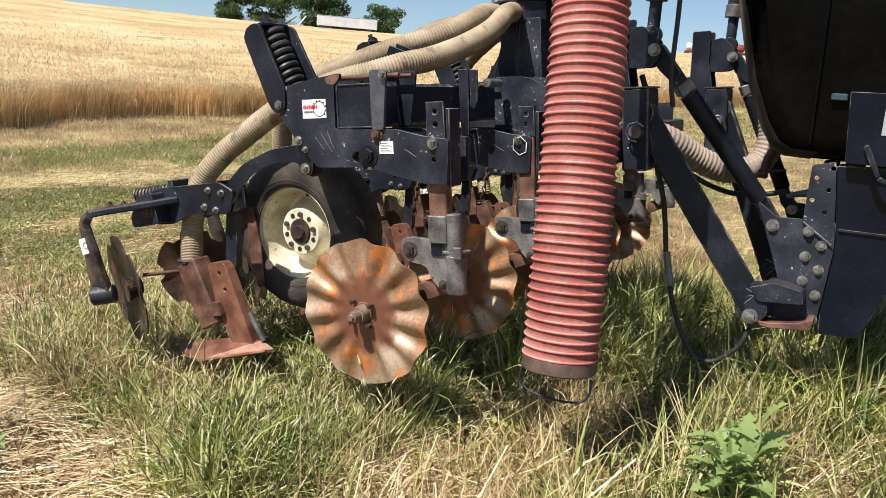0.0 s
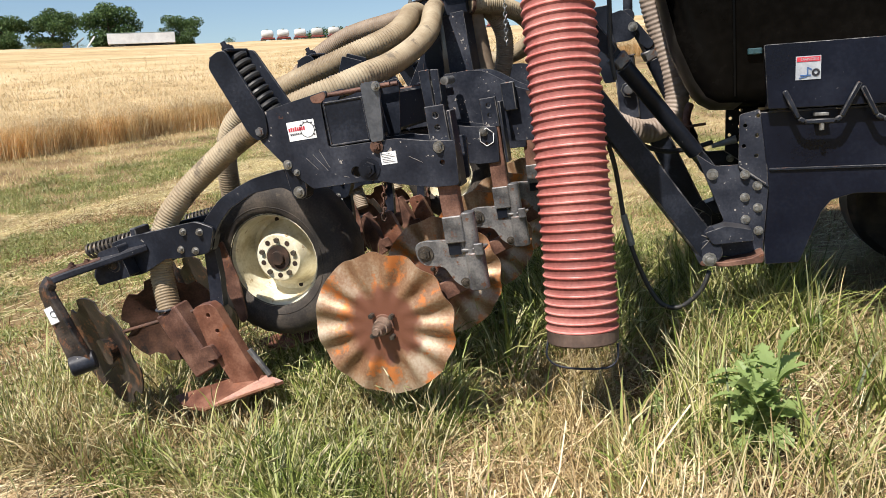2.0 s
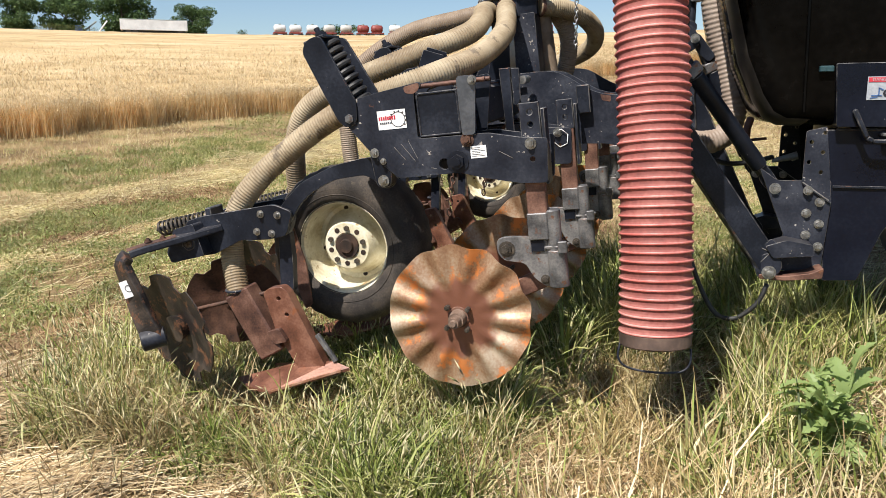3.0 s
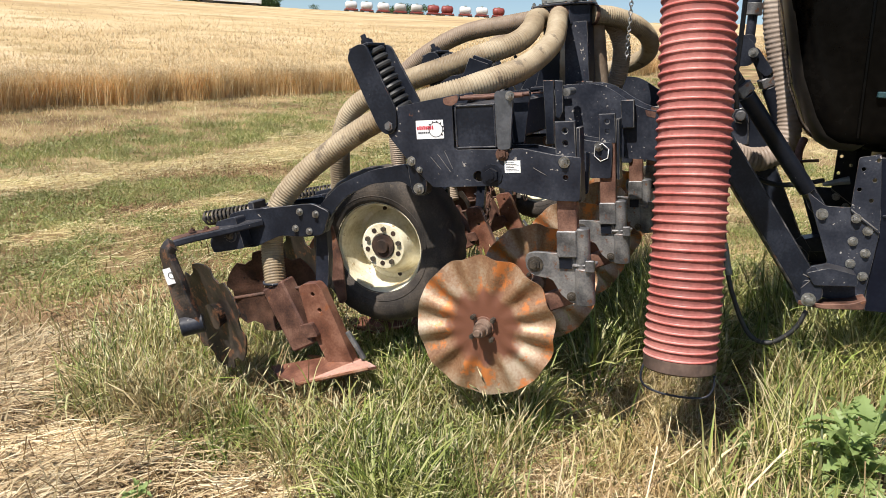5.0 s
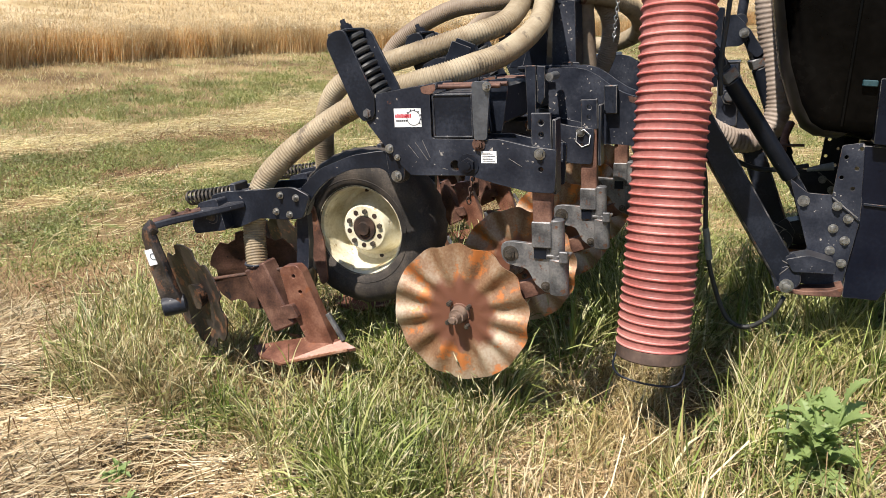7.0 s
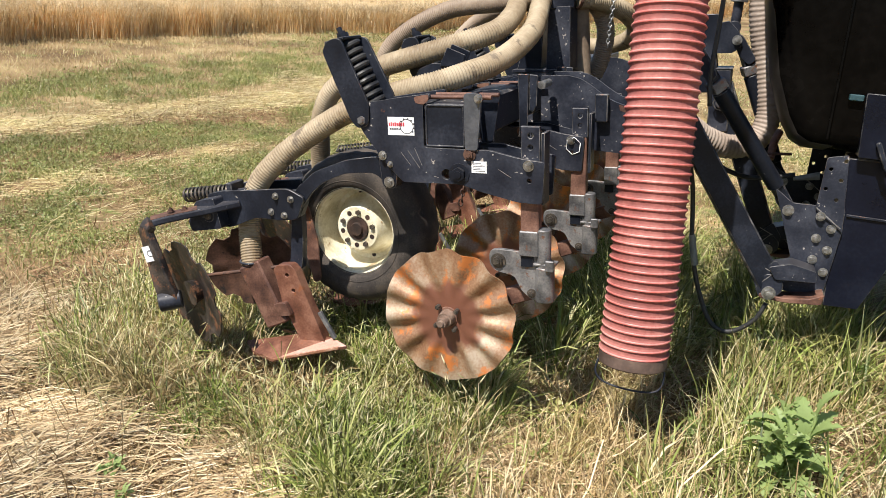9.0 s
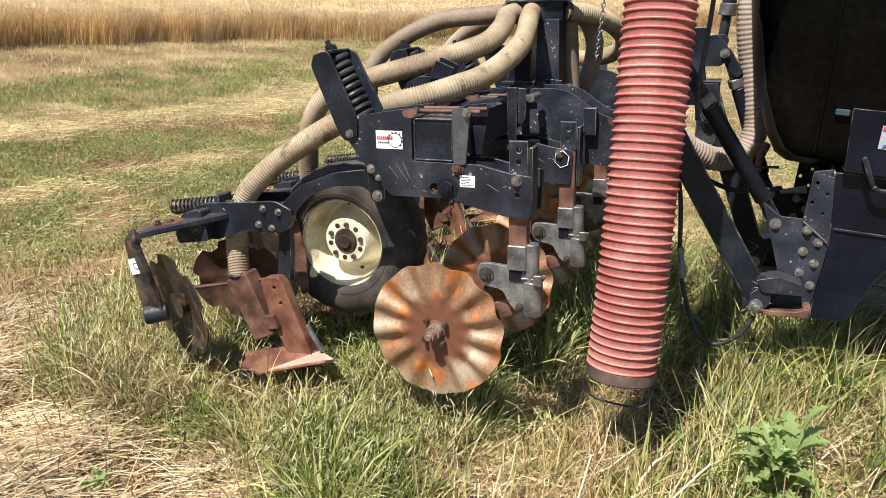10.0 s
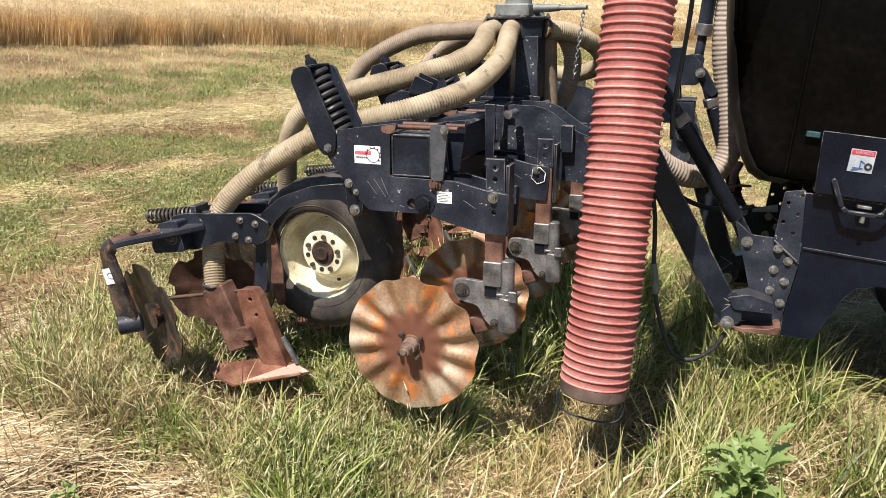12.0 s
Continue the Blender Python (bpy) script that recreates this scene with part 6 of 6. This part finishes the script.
    part("sign_heading", box((0.018, 3.7545, 1.504), (0.120, 3.7575, 1.526), 0), STICK_RED, sign)
    text = bpy.data.curves.new("sign_word", "FONT")
    text.body, text.size, text.align_x, text.extrude = "DANGER", 0.020, "CENTER", 0.0004
    word = new("sign_word", bpy.data.meshes.new_from_object(bpy.data.objects.new("tmp", text)))
    word.data.materials.append(SIGN_WHITE)
    word.parent, word.matrix_world = sign, pose(0.074, 3.7535, 1.5085, 90, 0, 0)
    pict = bar((0.034, 3.7545, 1.440), (0.080, 3.7545, 1.440), 0.006, 0.002, (0, 0, 1), 0)
    bar((0.066, 3.7545, 1.440), (0.066, 3.7545, 1.478), 0.006, 0.002, (1, 0, 0), 0, pict)
    bar((0.066, 3.7545, 1.476), (0.084, 3.7545, 1.466), 0.006, 0.002, (0, 0, 1), 0, pict)
    bar((0.03, 3.7545, 1.428), (0.062, 3.7545, 1.434), 0.005, 0.002, (0, 0, 1), 0, pict)
    part("pictogram", pict, STICK_BLUE, sign)
    part("pictogram_wheel", prism(ring_points(0.102, 1.452, 0.018, 18), 3.7535, 3.7565, [ring_points(0.102, 1.452, 0.008, 12)], 0), STICK_BLACK, sign)
    # draw latch
    for off in (0.0, 0.335):
        run = [(-0.035, 1.375), (0.030, 1.240), (0.058, 1.222), (0.190, 1.222), (0.216, 1.240), (0.290, 1.395)]
        lever = bmesh.new()
        for (ax, az), (bx, bz) in zip(run, run[1:]):
            bar((ax + off, 3.742, az), (bx + off, 3.742, bz), 0.026, 0.024, (0, 1, 0), 0.006, lever)
        latch = part("latch_handle", lever, BLACK, t, "black bent latch handle", 40)
        part("latch_plate", box((0.10 + off, 3.752, 1.246), (0.165 + off, 3.822, 1.262), 0.003), BOLT, latch, "bright metal latch plate")
        part("latch_pin", rod((0.132 + off, 3.742, 1.215), (0.132 + off, 3.742, 1.180), 0.012, seg=10), BOLT, latch, "bright latch pin")
    # link brackets on both sides
    for y0 in (3.80, 4.72):
        lower = [(-0.437, 1.085), (-0.345, 1.019), (-0.10, 1.026), (-0.092, 0.90), (-0.118, 0.530), (-0.31, 0.555), (-0.42, 0.52), (-0.425, 0.60), (-0.30, 0.735)]
        br = part("link_bracket", prism(rounded(lower, 0.015, 3), y0, y0 + 0.02, bevel=0.003), BLACK_WORN, t, "black bracket plate with bright bolts")
        upper = [(-0.232, 1.270), (-0.137, 1.293), (-0.092, 0.905), (-0.235, 1.005)]
        part("upper_plate", prism(rounded(upper, 0.012, 3), y0 - 0.012, y0 - 0.001, [ring_points(-0.205, 1.215, 0.010, 10), ring_points(-0.15, 1.165, 0.010, 10), ring_points(-0.21, 1.115, 0.010, 10), ring_points(-0.152, 1.065, 0.010, 10), ring_points(-0.145, 1.262, 0.010, 10)], 0.003), BLACK_WORN, br, "black drilled plate with scuffed edge")
        part("scuff", bar((-0.232, y0 - 0.0125, 1.015), (-0.105, y0 - 0.0125, 0.925), 0.006, 0.002, (0, 0, 1), 0), SCRATCH, br)
        for u, w in ((-0.204, 0.973), (-0.144, 0.914), (-0.202, 0.856), (-0.140, 0.802), (-0.198, 0.743), (-0.136, 0.685), (-0.133, 0.571)):
            part("bolt", bolt((u, y0 - (0.012 if w > 0.97 else 0.0), w), 0.0165, high=0.014), BOLT, br, smooth=30)
        part("bolt", bolt((-0.357, y0, 0.978), 0.020, high=0.018), BOLT, br, smooth=30)
        part("pivot_block", prism(rounded([(-0.40, 0.70), (-0.30, 0.735), (-0.18, 0.715), (-0.17, 0.66), (-0.36, 0.64)], 0.012, 2), y0 - 0.14, y0, bevel=0.004), BLACK_WORN, br)
        part("pivot_shelf", prism(rounded([(-0.42, 0.555), (-0.30, 0.548), (-0.18, 0.57), (-0.12, 0.60), (-0.125, 0.545), (-0.30, 0.525), (-0.42, 0.53)], 0.01, 2), y0 - 0.13, y0, bevel=0.003), RUSTY, br, "rusty lower shelf")
        part("pivot_pin", rod((-0.378, y0 - 0.165, 0.572), (-0.378, y0 + 0.03, 0.572), 0.026, seg=18, bevel=0.004), STEEL, br, smooth=30)
        part("bolt", bolt((-0.378, y0 - 0.165, 0.572), 0.024, high=0.018), BOLT, br, smooth=30)
        part("rear_post", box((-0.13, y0 + 0.14, 0.54), (-0.03, y0 + 0.24, 1.28), 0.006), BLACK, br)
    part("grip_hose_stub", rod((-0.22, 4.1, 1.13), (-0.345, 4.1, 1.098), 0.022, 0.011, 12), GREY_CAST, t, "pale worn hose fitting")
    # quick coupling below the shell
    part("coupling", tube(spline([(-0.45, 4.3, 1.32), (-0.47, 4.25, 1.26), (-0.475, 4.2, 1.17)], 0.01), 0.022, 10), RUSTY, t, "rusty pipe elbow")
    part("coupling_handle", rod((-0.50, 4.2, 1.20), (-0.37, 4.2, 1.215), 0.008), RUSTY_DARK, t)
    return t


tank_cart()


def link_arm(p, q, wide, thick, name, label, ends=True):
    t = thing(name, label, "link arm", group="lift links between cart and toolbar")
    p, q = Vector(p), Vector(q)
    part("arm_bar", bar(p, q, wide, thick, (0, 0, 1), 0.008), BLACK, t)
    if ends:
        for c in (p, q):
            part("arm_eye", rod(c - Vector((0, thick * 0.62, 0)), c + Vector((0, thick * 0.62, 0)), wide * 0.52, seg=20, bevel=0.005), BLACK_WORN, t, smooth=30)
    return t


for dy, da in ((0.0, 0.03), (0.90, 0.19)):
    p, q = at(0.728 + da, 1.20 + dy * 1.178, -0.075), Vector((-0.378, 3.725 + dy, 0.60))
    arm = link_arm(p, q, 0.125, 0.085, "lower_link", "heavy black lower lift link")
    part("gusset", prism(rounded([(-0.47, 0.64), (-0.37, 0.74), (-0.31, 0.66), (-0.34, 0.55), (-0.42, 0.53)], 0.015, 3), 3.675 + dy, 3.69 + dy, bevel=0.003), BLACK_WORN, arm, "scuffed black gusset")
    for a, b in (((-0.44, 0.70), (-0.36, 0.665)), ((-0.43, 0.60), (-0.37, 0.67))):
        part("weld_scuff", bar((a[0], 3.673 + dy, a[1]), (b[0], 3.673 + dy, b[1]), 0.004, 0.003, (1, 0, 0), 0), SCRATCH, arm)
    p, q = at(0.815 + da, 1.215 + dy * 1.178, 0.18), Vector((-0.40, 3.86 + dy, 1.04))
    link = link_arm(p, q, 0.055, 0.055, "upper_link", "black upper link cylinder", False)
    part("barrel", rod(p.lerp(q, 0.24), p.lerp(q, 0.93), 0.042, seg=20, bevel=0.004), BLACK, link, smooth=30)
    part("lock_collar", box((-0.03, -0.04, -0.04), (0.03, 0.04, 0.04), 0.006, Matrix.Translation(p.lerp(q, 0.20)) @ (q - p).to_track_quat("X", "Z").to_matrix().to_4x4()), STEEL, link)
    part("end_ear", prism(rounded([(-0.45, 1.08), (-0.40, 1.10), (-0.33, 1.0), (-0.36, 0.94), (-0.42, 1.0)], 0.015, 3), 3.84 + dy, 3.88 + dy, bevel=0.003), BLACK, link)

hose([(-0.69, 4.66, 2.30), (-0.665, 4.67, 1.99), (-0.61, 4.68, 1.755), (-0.548, 4.68, 1.537), (-0.515, 4.67, 1.36), (-0.56, 4.64, 1.22), (-0.70, 4.56, 1.17), (-0.85, 4.45, 1.22), (-1.0, 4.30, 1.32), (-1.25, 4.10, 1.40)], 0.072, FEED, "grey tan corrugated feed hose", 0.028, 0.0028, Matrix(), "feed_hose")
cable = thing("hydraulic_hose", "black hydraulic hose hanging in a loop", "hose")
part("loop", tube(spline([at(0.80, 1.15, -0.15), (-0.84, 3.62, 1.10), (-0.815, 3.66, 0.95), (-0.785, 3.68, 0.74), (-0.723, 3.68, 0.53), (-0.628, 3.68, 0.345), (-0.526, 3.68, 0.31), (-0.42, 3.67, 0.40), (-0.37, 3.68, 0.52)], 0.02), 0.012, 10), RUBBER, cable)
part("sleeve", rod((-0.795, 3.68, 0.80), (-0.755, 3.68, 0.64), 0.017), GREY_CAST, cable, "dusty grey sleeve")
cable = thing("hydraulic_hose", "black hydraulic hose looping over the links", "hose")
part("loop", tube(spline([at(0.74, 1.25, 0.10), (-0.90, 3.72, 1.35), (-0.78, 3.80, 1.19), (-0.62, 3.95, 1.10), (-0.48, 4.05, 1.09), (-0.34, 4.1, 1.12)], 0.02), 0.013, 10), RUBBER, cable)


# ---- a broad-leaved weed beside the tank ----
def leaf_mesh(long, wide):
    b = bmesh.new()
    left, mid, right = [], [], []
    for k in range(15):
        f = k / 14
        w = wide * math.sin(math.pi * min(1, 0.06 + f * 0.94)) ** 0.8 * (0.6 + 0.5 * f) * (1.0, 0.62, 0.95, 0.45)[k % 4]
        x, z = long * f, 0.30 * long * math.sin(1.9 * f) - 0.22 * long * f * f
        left.append(b.verts.new((x, w / 2, z + 0.18 * w)))
        mid.append(b.verts.new((x, 0, z)))
        right.append(b.verts.new((x, -w / 2, z + 0.18 * w)))
    for k in range(14):
        b.faces.new((left[k], mid[k], mid[k + 1], left[k + 1]))
        b.faces.new((mid[k], right[k], right[k + 1], mid[k + 1]))
    return b


LEAF = leafy("weed_leaves", [(0.22, 0.31, 0.10), (0.36, 0.46, 0.17), (0.51, 0.60, 0.28)], 0.4, 0.5, 0.4)


def weed(x, y, high, spread, leaves, label):
    t = thing("broad_leaf_weed", label, "plant", Matrix.Translation((x, y, float(hill(x, y)))), "weeds in the dry grass")
    stalk = bmesh.new()
    made = []
    for k in range(3):
        a = 2.1 * k
        top = Vector((0.3 * spread * math.cos(a), 0.3 * spread * math.sin(a), high * (1 - 0.12 * k)))
        rod((0, 0, -0.02), top, 0.009, 0.005, 8, stalk)
        made.append(top)
    part("stalk", stalk, LEAF, t)
    shapes = []
    for k in range(4):
        ob = part("leaf", leaf_mesh(spread * (0.45 + 0.12 * k), spread * (0.26 + 0.04 * k)), LEAF, t)
        shapes.append(ob)
    for k in range(leaves):
        ob = shapes[k] if k < 4 else new("leaf", shapes[k % 4].data)
        ob.parent = t
        f = random.uniform(0.06, 1.0)
        ob.matrix_local = Matrix.Translation(made[k % 3] * f) @ pose(0, 0, 0, random.uniform(-35, 35), random.uniform(-65, 15), 137.5 * k + random.uniform(-20, 20))
    return t


random.seed(4)
weed(-0.25, 2.64, 0.41, 0.23, 84, "broad-leaved green weed in the dry grass")
weed(-0.62, 2.95, 0.14, 0.09, 30, "low green weed in the straw")
weed(-2.62, 1.50, 0.09, 0.075, 46, "low green weed in the straw")
weed(-2.46, 1.38, 0.07, 0.065, 34, "low green weed in the straw")
weed(-2.05, 2.02, 0.12, 0.08, 26, "low green weed at the grass edge")
weed(-0.75, 2.30, 0.09, 0.07, 24, "low green weed in the dry grass")


# ---- far off: trees, trailer, tank wagons ----
def polar(azimuth, far):
    """A place on the land at an azimuth in degrees from y towards x."""
    x, y = -0.6 + far * math.sin(radians(azimuth)), -0.2 + far * math.cos(radians(azimuth))
    return x, y, float(hill(x, y))


BARK = mat("bark", [(0.06, 0.045, 0.035), (0.1, 0.08, 0.06), (0.15, 0.12, 0.09)], 0.9, 0, 2, 20, 0.5)
FOLIAGE = leafy("tree_leaves", [(0.03, 0.06, 0.018), (0.05, 0.095, 0.028), (0.08, 0.135, 0.04), (0.115, 0.165, 0.055)], 0.3, 0.6, 0.2)
BUSH = leafy("bush_leaves", [(0.06, 0.085, 0.02), (0.10, 0.12, 0.03), (0.15, 0.16, 0.05)], 0.3, 0.6, 0.2)


def tree(azimuth, far, wide, high, seed, label, leaves=11000, material=None, trunk_share=0.06):
    x, y, z = polar(azimuth, far)
    t = thing("tree", label, "tree", Matrix.Translation((x, y, z)), "trees on the crest")
    g = np.random.default_rng(seed)
    wood = rod((0, 0, -0.3), (0, 0, high * 0.55), 0.035 * high, 0.015 * high, 8)
    tips = []
    for k in range(9):
        a, lift = 2.4 * k + g.uniform(-0.3, 0.3), g.uniform(0.2, 0.85)
        tip = Vector((math.cos(a) * wide * g.uniform(0.25, 0.42), math.sin(a) * wide * g.uniform(0.25, 0.42), high * lift))
        rod((0, 0, high * min(0.5, lift * 0.55)), tip, 0.012 * high, 0.004 * high, 6, wood)
        tips.append(tip)
    tips += [Vector((math.cos(1.05 * k) * wide * 0.15, math.sin(1.05 * k) * wide * 0.15, high * 0.16)) for k in range(6)]
    tips += [Vector((0, 0, high * 0.85)), Vector((wide * 0.1, 0, high * 0.7)), Vector((-wide * 0.12, 0, high * 0.75))]
    part("trunk", wood, BARK, t)
    lumps = np.array([[*p] for p in tips])
    pick = g.integers(0, len(lumps), leaves)
    away = g.normal(0, 1, (leaves, 3))
    away /= np.linalg.norm(away, axis=1, keepdims=True)
    p = lumps[pick] + away * (g.random((leaves, 1)) ** 0.4) * np.array([0.21 * wide, 0.21 * wide, 0.19 * high])
    p[:, 2] = np.clip(p[:, 2], trunk_share * high, high * 1.02)
    size = g.uniform(0.009, 0.024, leaves) * high
    e1, e2 = g.normal(0, 1, (leaves, 3)), g.normal(0, 1, (leaves, 3))
    e1 *= (size / np.linalg.norm(e1, axis=1))[:, None]
    e2 *= (size / np.linalg.norm(e2, axis=1))[:, None]
    verts = np.stack([p - e1 - e2, p + e1 - e2, p + e1 + e2, p - e1 + e2], 1).reshape(-1, 3)
    tris = (np.array([[0, 1, 2], [0, 2, 3]])[None] + 4 * np.arange(leaves)[:, None, None]).reshape(-1, 3)
    crown = new("crown", mesh_of("crown", verts, tris, material or FOLIAGE))
    crown.parent = t
    return t


D = 165.0
tree(-44.7, D, 8.0, 6.4, 1, "round green tree on the crest")
tree(-42.0, D, 9.0, 7.6, 2, "tall green tree on the crest")
tree(-38.6, D + 8, 11.5, 9.0, 3, "dense green tree behind the trailer")
tree(-34.1, D + 4, 8.5, 6.0, 5, "spreading green tree at the trailer's end")
tree(-24.4, D + 20, 11.0, 4.3, 6, "low wide tree behind the tank wagons")
tree(-30.8, D + 10, 2.2, 2.2, 7, "small tree on the crest", 1800)
tree(-2.2, D + 60, 5.0, 3.5, 8, "far green tree beyond the field", 2500)
tree(-43.0, D - 6, 7.0, 1.8, 9, "yellowish bush on the crest", 3000, BUSH, 0.02)
tree(-41.2, D - 6, 6.0, 1.6, 10, "yellowish bush on the crest", 3000, BUSH, 0.02)

VAN = mat("weathered_white_paint", [(0.55, 0.55, 0.54), (0.66, 0.66, 0.65), (0.75, 0.75, 0.73)], 0.5, 0, 0.6, 8, 0.05, (0.4, 0.34, 0.28), 0.7)
ROOF = mat("grey_roof", [(0.20, 0.24, 0.22), (0.28, 0.32, 0.30), (0.36, 0.4, 0.38)], 0.5, 0, 0.6, 8, 0.05)
TANK_GREY = mat("weathered_grey_tank", [(0.34, 0.33, 0.30), (0.45, 0.44, 0.41), (0.56, 0.55, 0.51)], 0.5, 0, 0.8, 10, 0.05, (0.30, 0.24, 0.18), 0.62)
FARM_RED = mat("farm_red", [(0.16, 0.03, 0.022), (0.23, 0.045, 0.035), (0.28, 0.07, 0.055)], 0.5, 0, 2, 20, 0.05)


def van_trailer(azimuth, far, long, label, turn=0.0):
    x, y, z = polar(azimuth, far)
    t = thing("van_trailer", label, "trailer", Matrix.Translation((x, y, z)) @ pose(0, 0, 0, 0, 0, -azimuth + turn))
    part("body", box((-long / 2, -1.3, 0.9), (long / 2, 1.3, 2.85), 0.06), VAN, t)
    part("roof", box((-long / 2 - 0.02, -1.32, 2.80), (long / 2 + 0.02, 1.32, 2.96), 0.04), ROOF, t)
    part("chassis", box((-long / 2 + 0.4, -1.0, 0.65), (long / 2 - 0.4, 1.0, 0.9), 0.03), BLACK, t)
    for u in (-long / 2 + 1.4, -long / 2 + 2.6, long / 2 - 1.5):
        for v in (-1.1, 1.1):
            part("wheel", rod((u, v - 0.15, 0.5), (u, v + 0.15, 0.5), 0.5, seg=20), TYRE, t, smooth=40)
    return t


van_trailer(-36.6, D - 2, 12.2, "long white van trailer parked on the crest")
van_trailer(8.2, 62.0, 7.5, "white box trailer parked beyond the field", 8)


def tank_wagon(azimuth, far, colour):
    x, y, z = polar(azimuth, far)
    t = thing("tank_wagon", "pale nurse tank wagon on a red frame" if colour is not FARM_RED else "red farm wagon parked in the row", "wagon", Matrix.Translation((x, y, z)) @ pose(0, 0, 0, 0, 0, -azimuth + 12) @ Matrix.Diagonal((1.0, 1.0, 1.05, 1)), "wagons parked on the crest")
    body = rod((-1.15, 0, 1.75), (1.15, 0, 1.75), 0.72, seg=22, bevel=0.25)
    part("tank", body, colour, t, smooth=50)
    part("dome", rod((0, 0, 2.4), (0, 0, 2.62), 0.28, seg=14), ROOF, t)
    part("frame", box((-1.25, -0.7, 0.75), (1.3, 0.7, 1.05), 0.04), FARM_RED, t)
    for u in (-1.0, 1.0):
        for v in (-0.8, 0.8):
            part("wheel", rod((u, v - 0.12, 0.42), (u, v + 0.12, 0.42), 0.42, seg=16), TYRE, t, smooth=40)
    return t


for a, c in ((-28.2, VAN), (-27.1, VAN), (-25.9, VAN), (-24.7, TANK_GREY), (-23.5, TANK_GREY), (-22.3, FARM_RED), (-21.3, FARM_RED), (-20.0, VAN), (-18.8, VAN), (-17.6, FARM_RED), (-12.0, VAN), (-9.0, FARM_RED)):
    tank_wagon(a, D - 4, c)


def scrap(azimuth, far):
    x, y, z = polar(azimuth, far)
    t = thing("old_auger", "old farm augers leaning beside the trees", "farm machine", Matrix.Translation((x, y, z)) @ pose(0, 0, 0, 0, 0, -azimuth))
    part("auger_tube", rod((-2.2, 0, 0.3), (0.3, 0.2, 2.4), 0.16, seg=10), ROOF, t)
    part("auger_tube", rod((0.5, 0, 0.3), (2.2, 0.3, 2.6), 0.14, seg=10), VAN, t)
    part("stand", bar((-1.0, 0, 0), (-0.9, 0, 1.4), 0.15, 0.15, (1, 0, 0), 0.01), RUSTY, t)
    part("hopper_box", box((-3.4, -0.8, 0.2), (-2.2, 0.8, 1.5), 0.05), STICK_BLUE, t)
    return t


scrap(-40.3, D - 3)
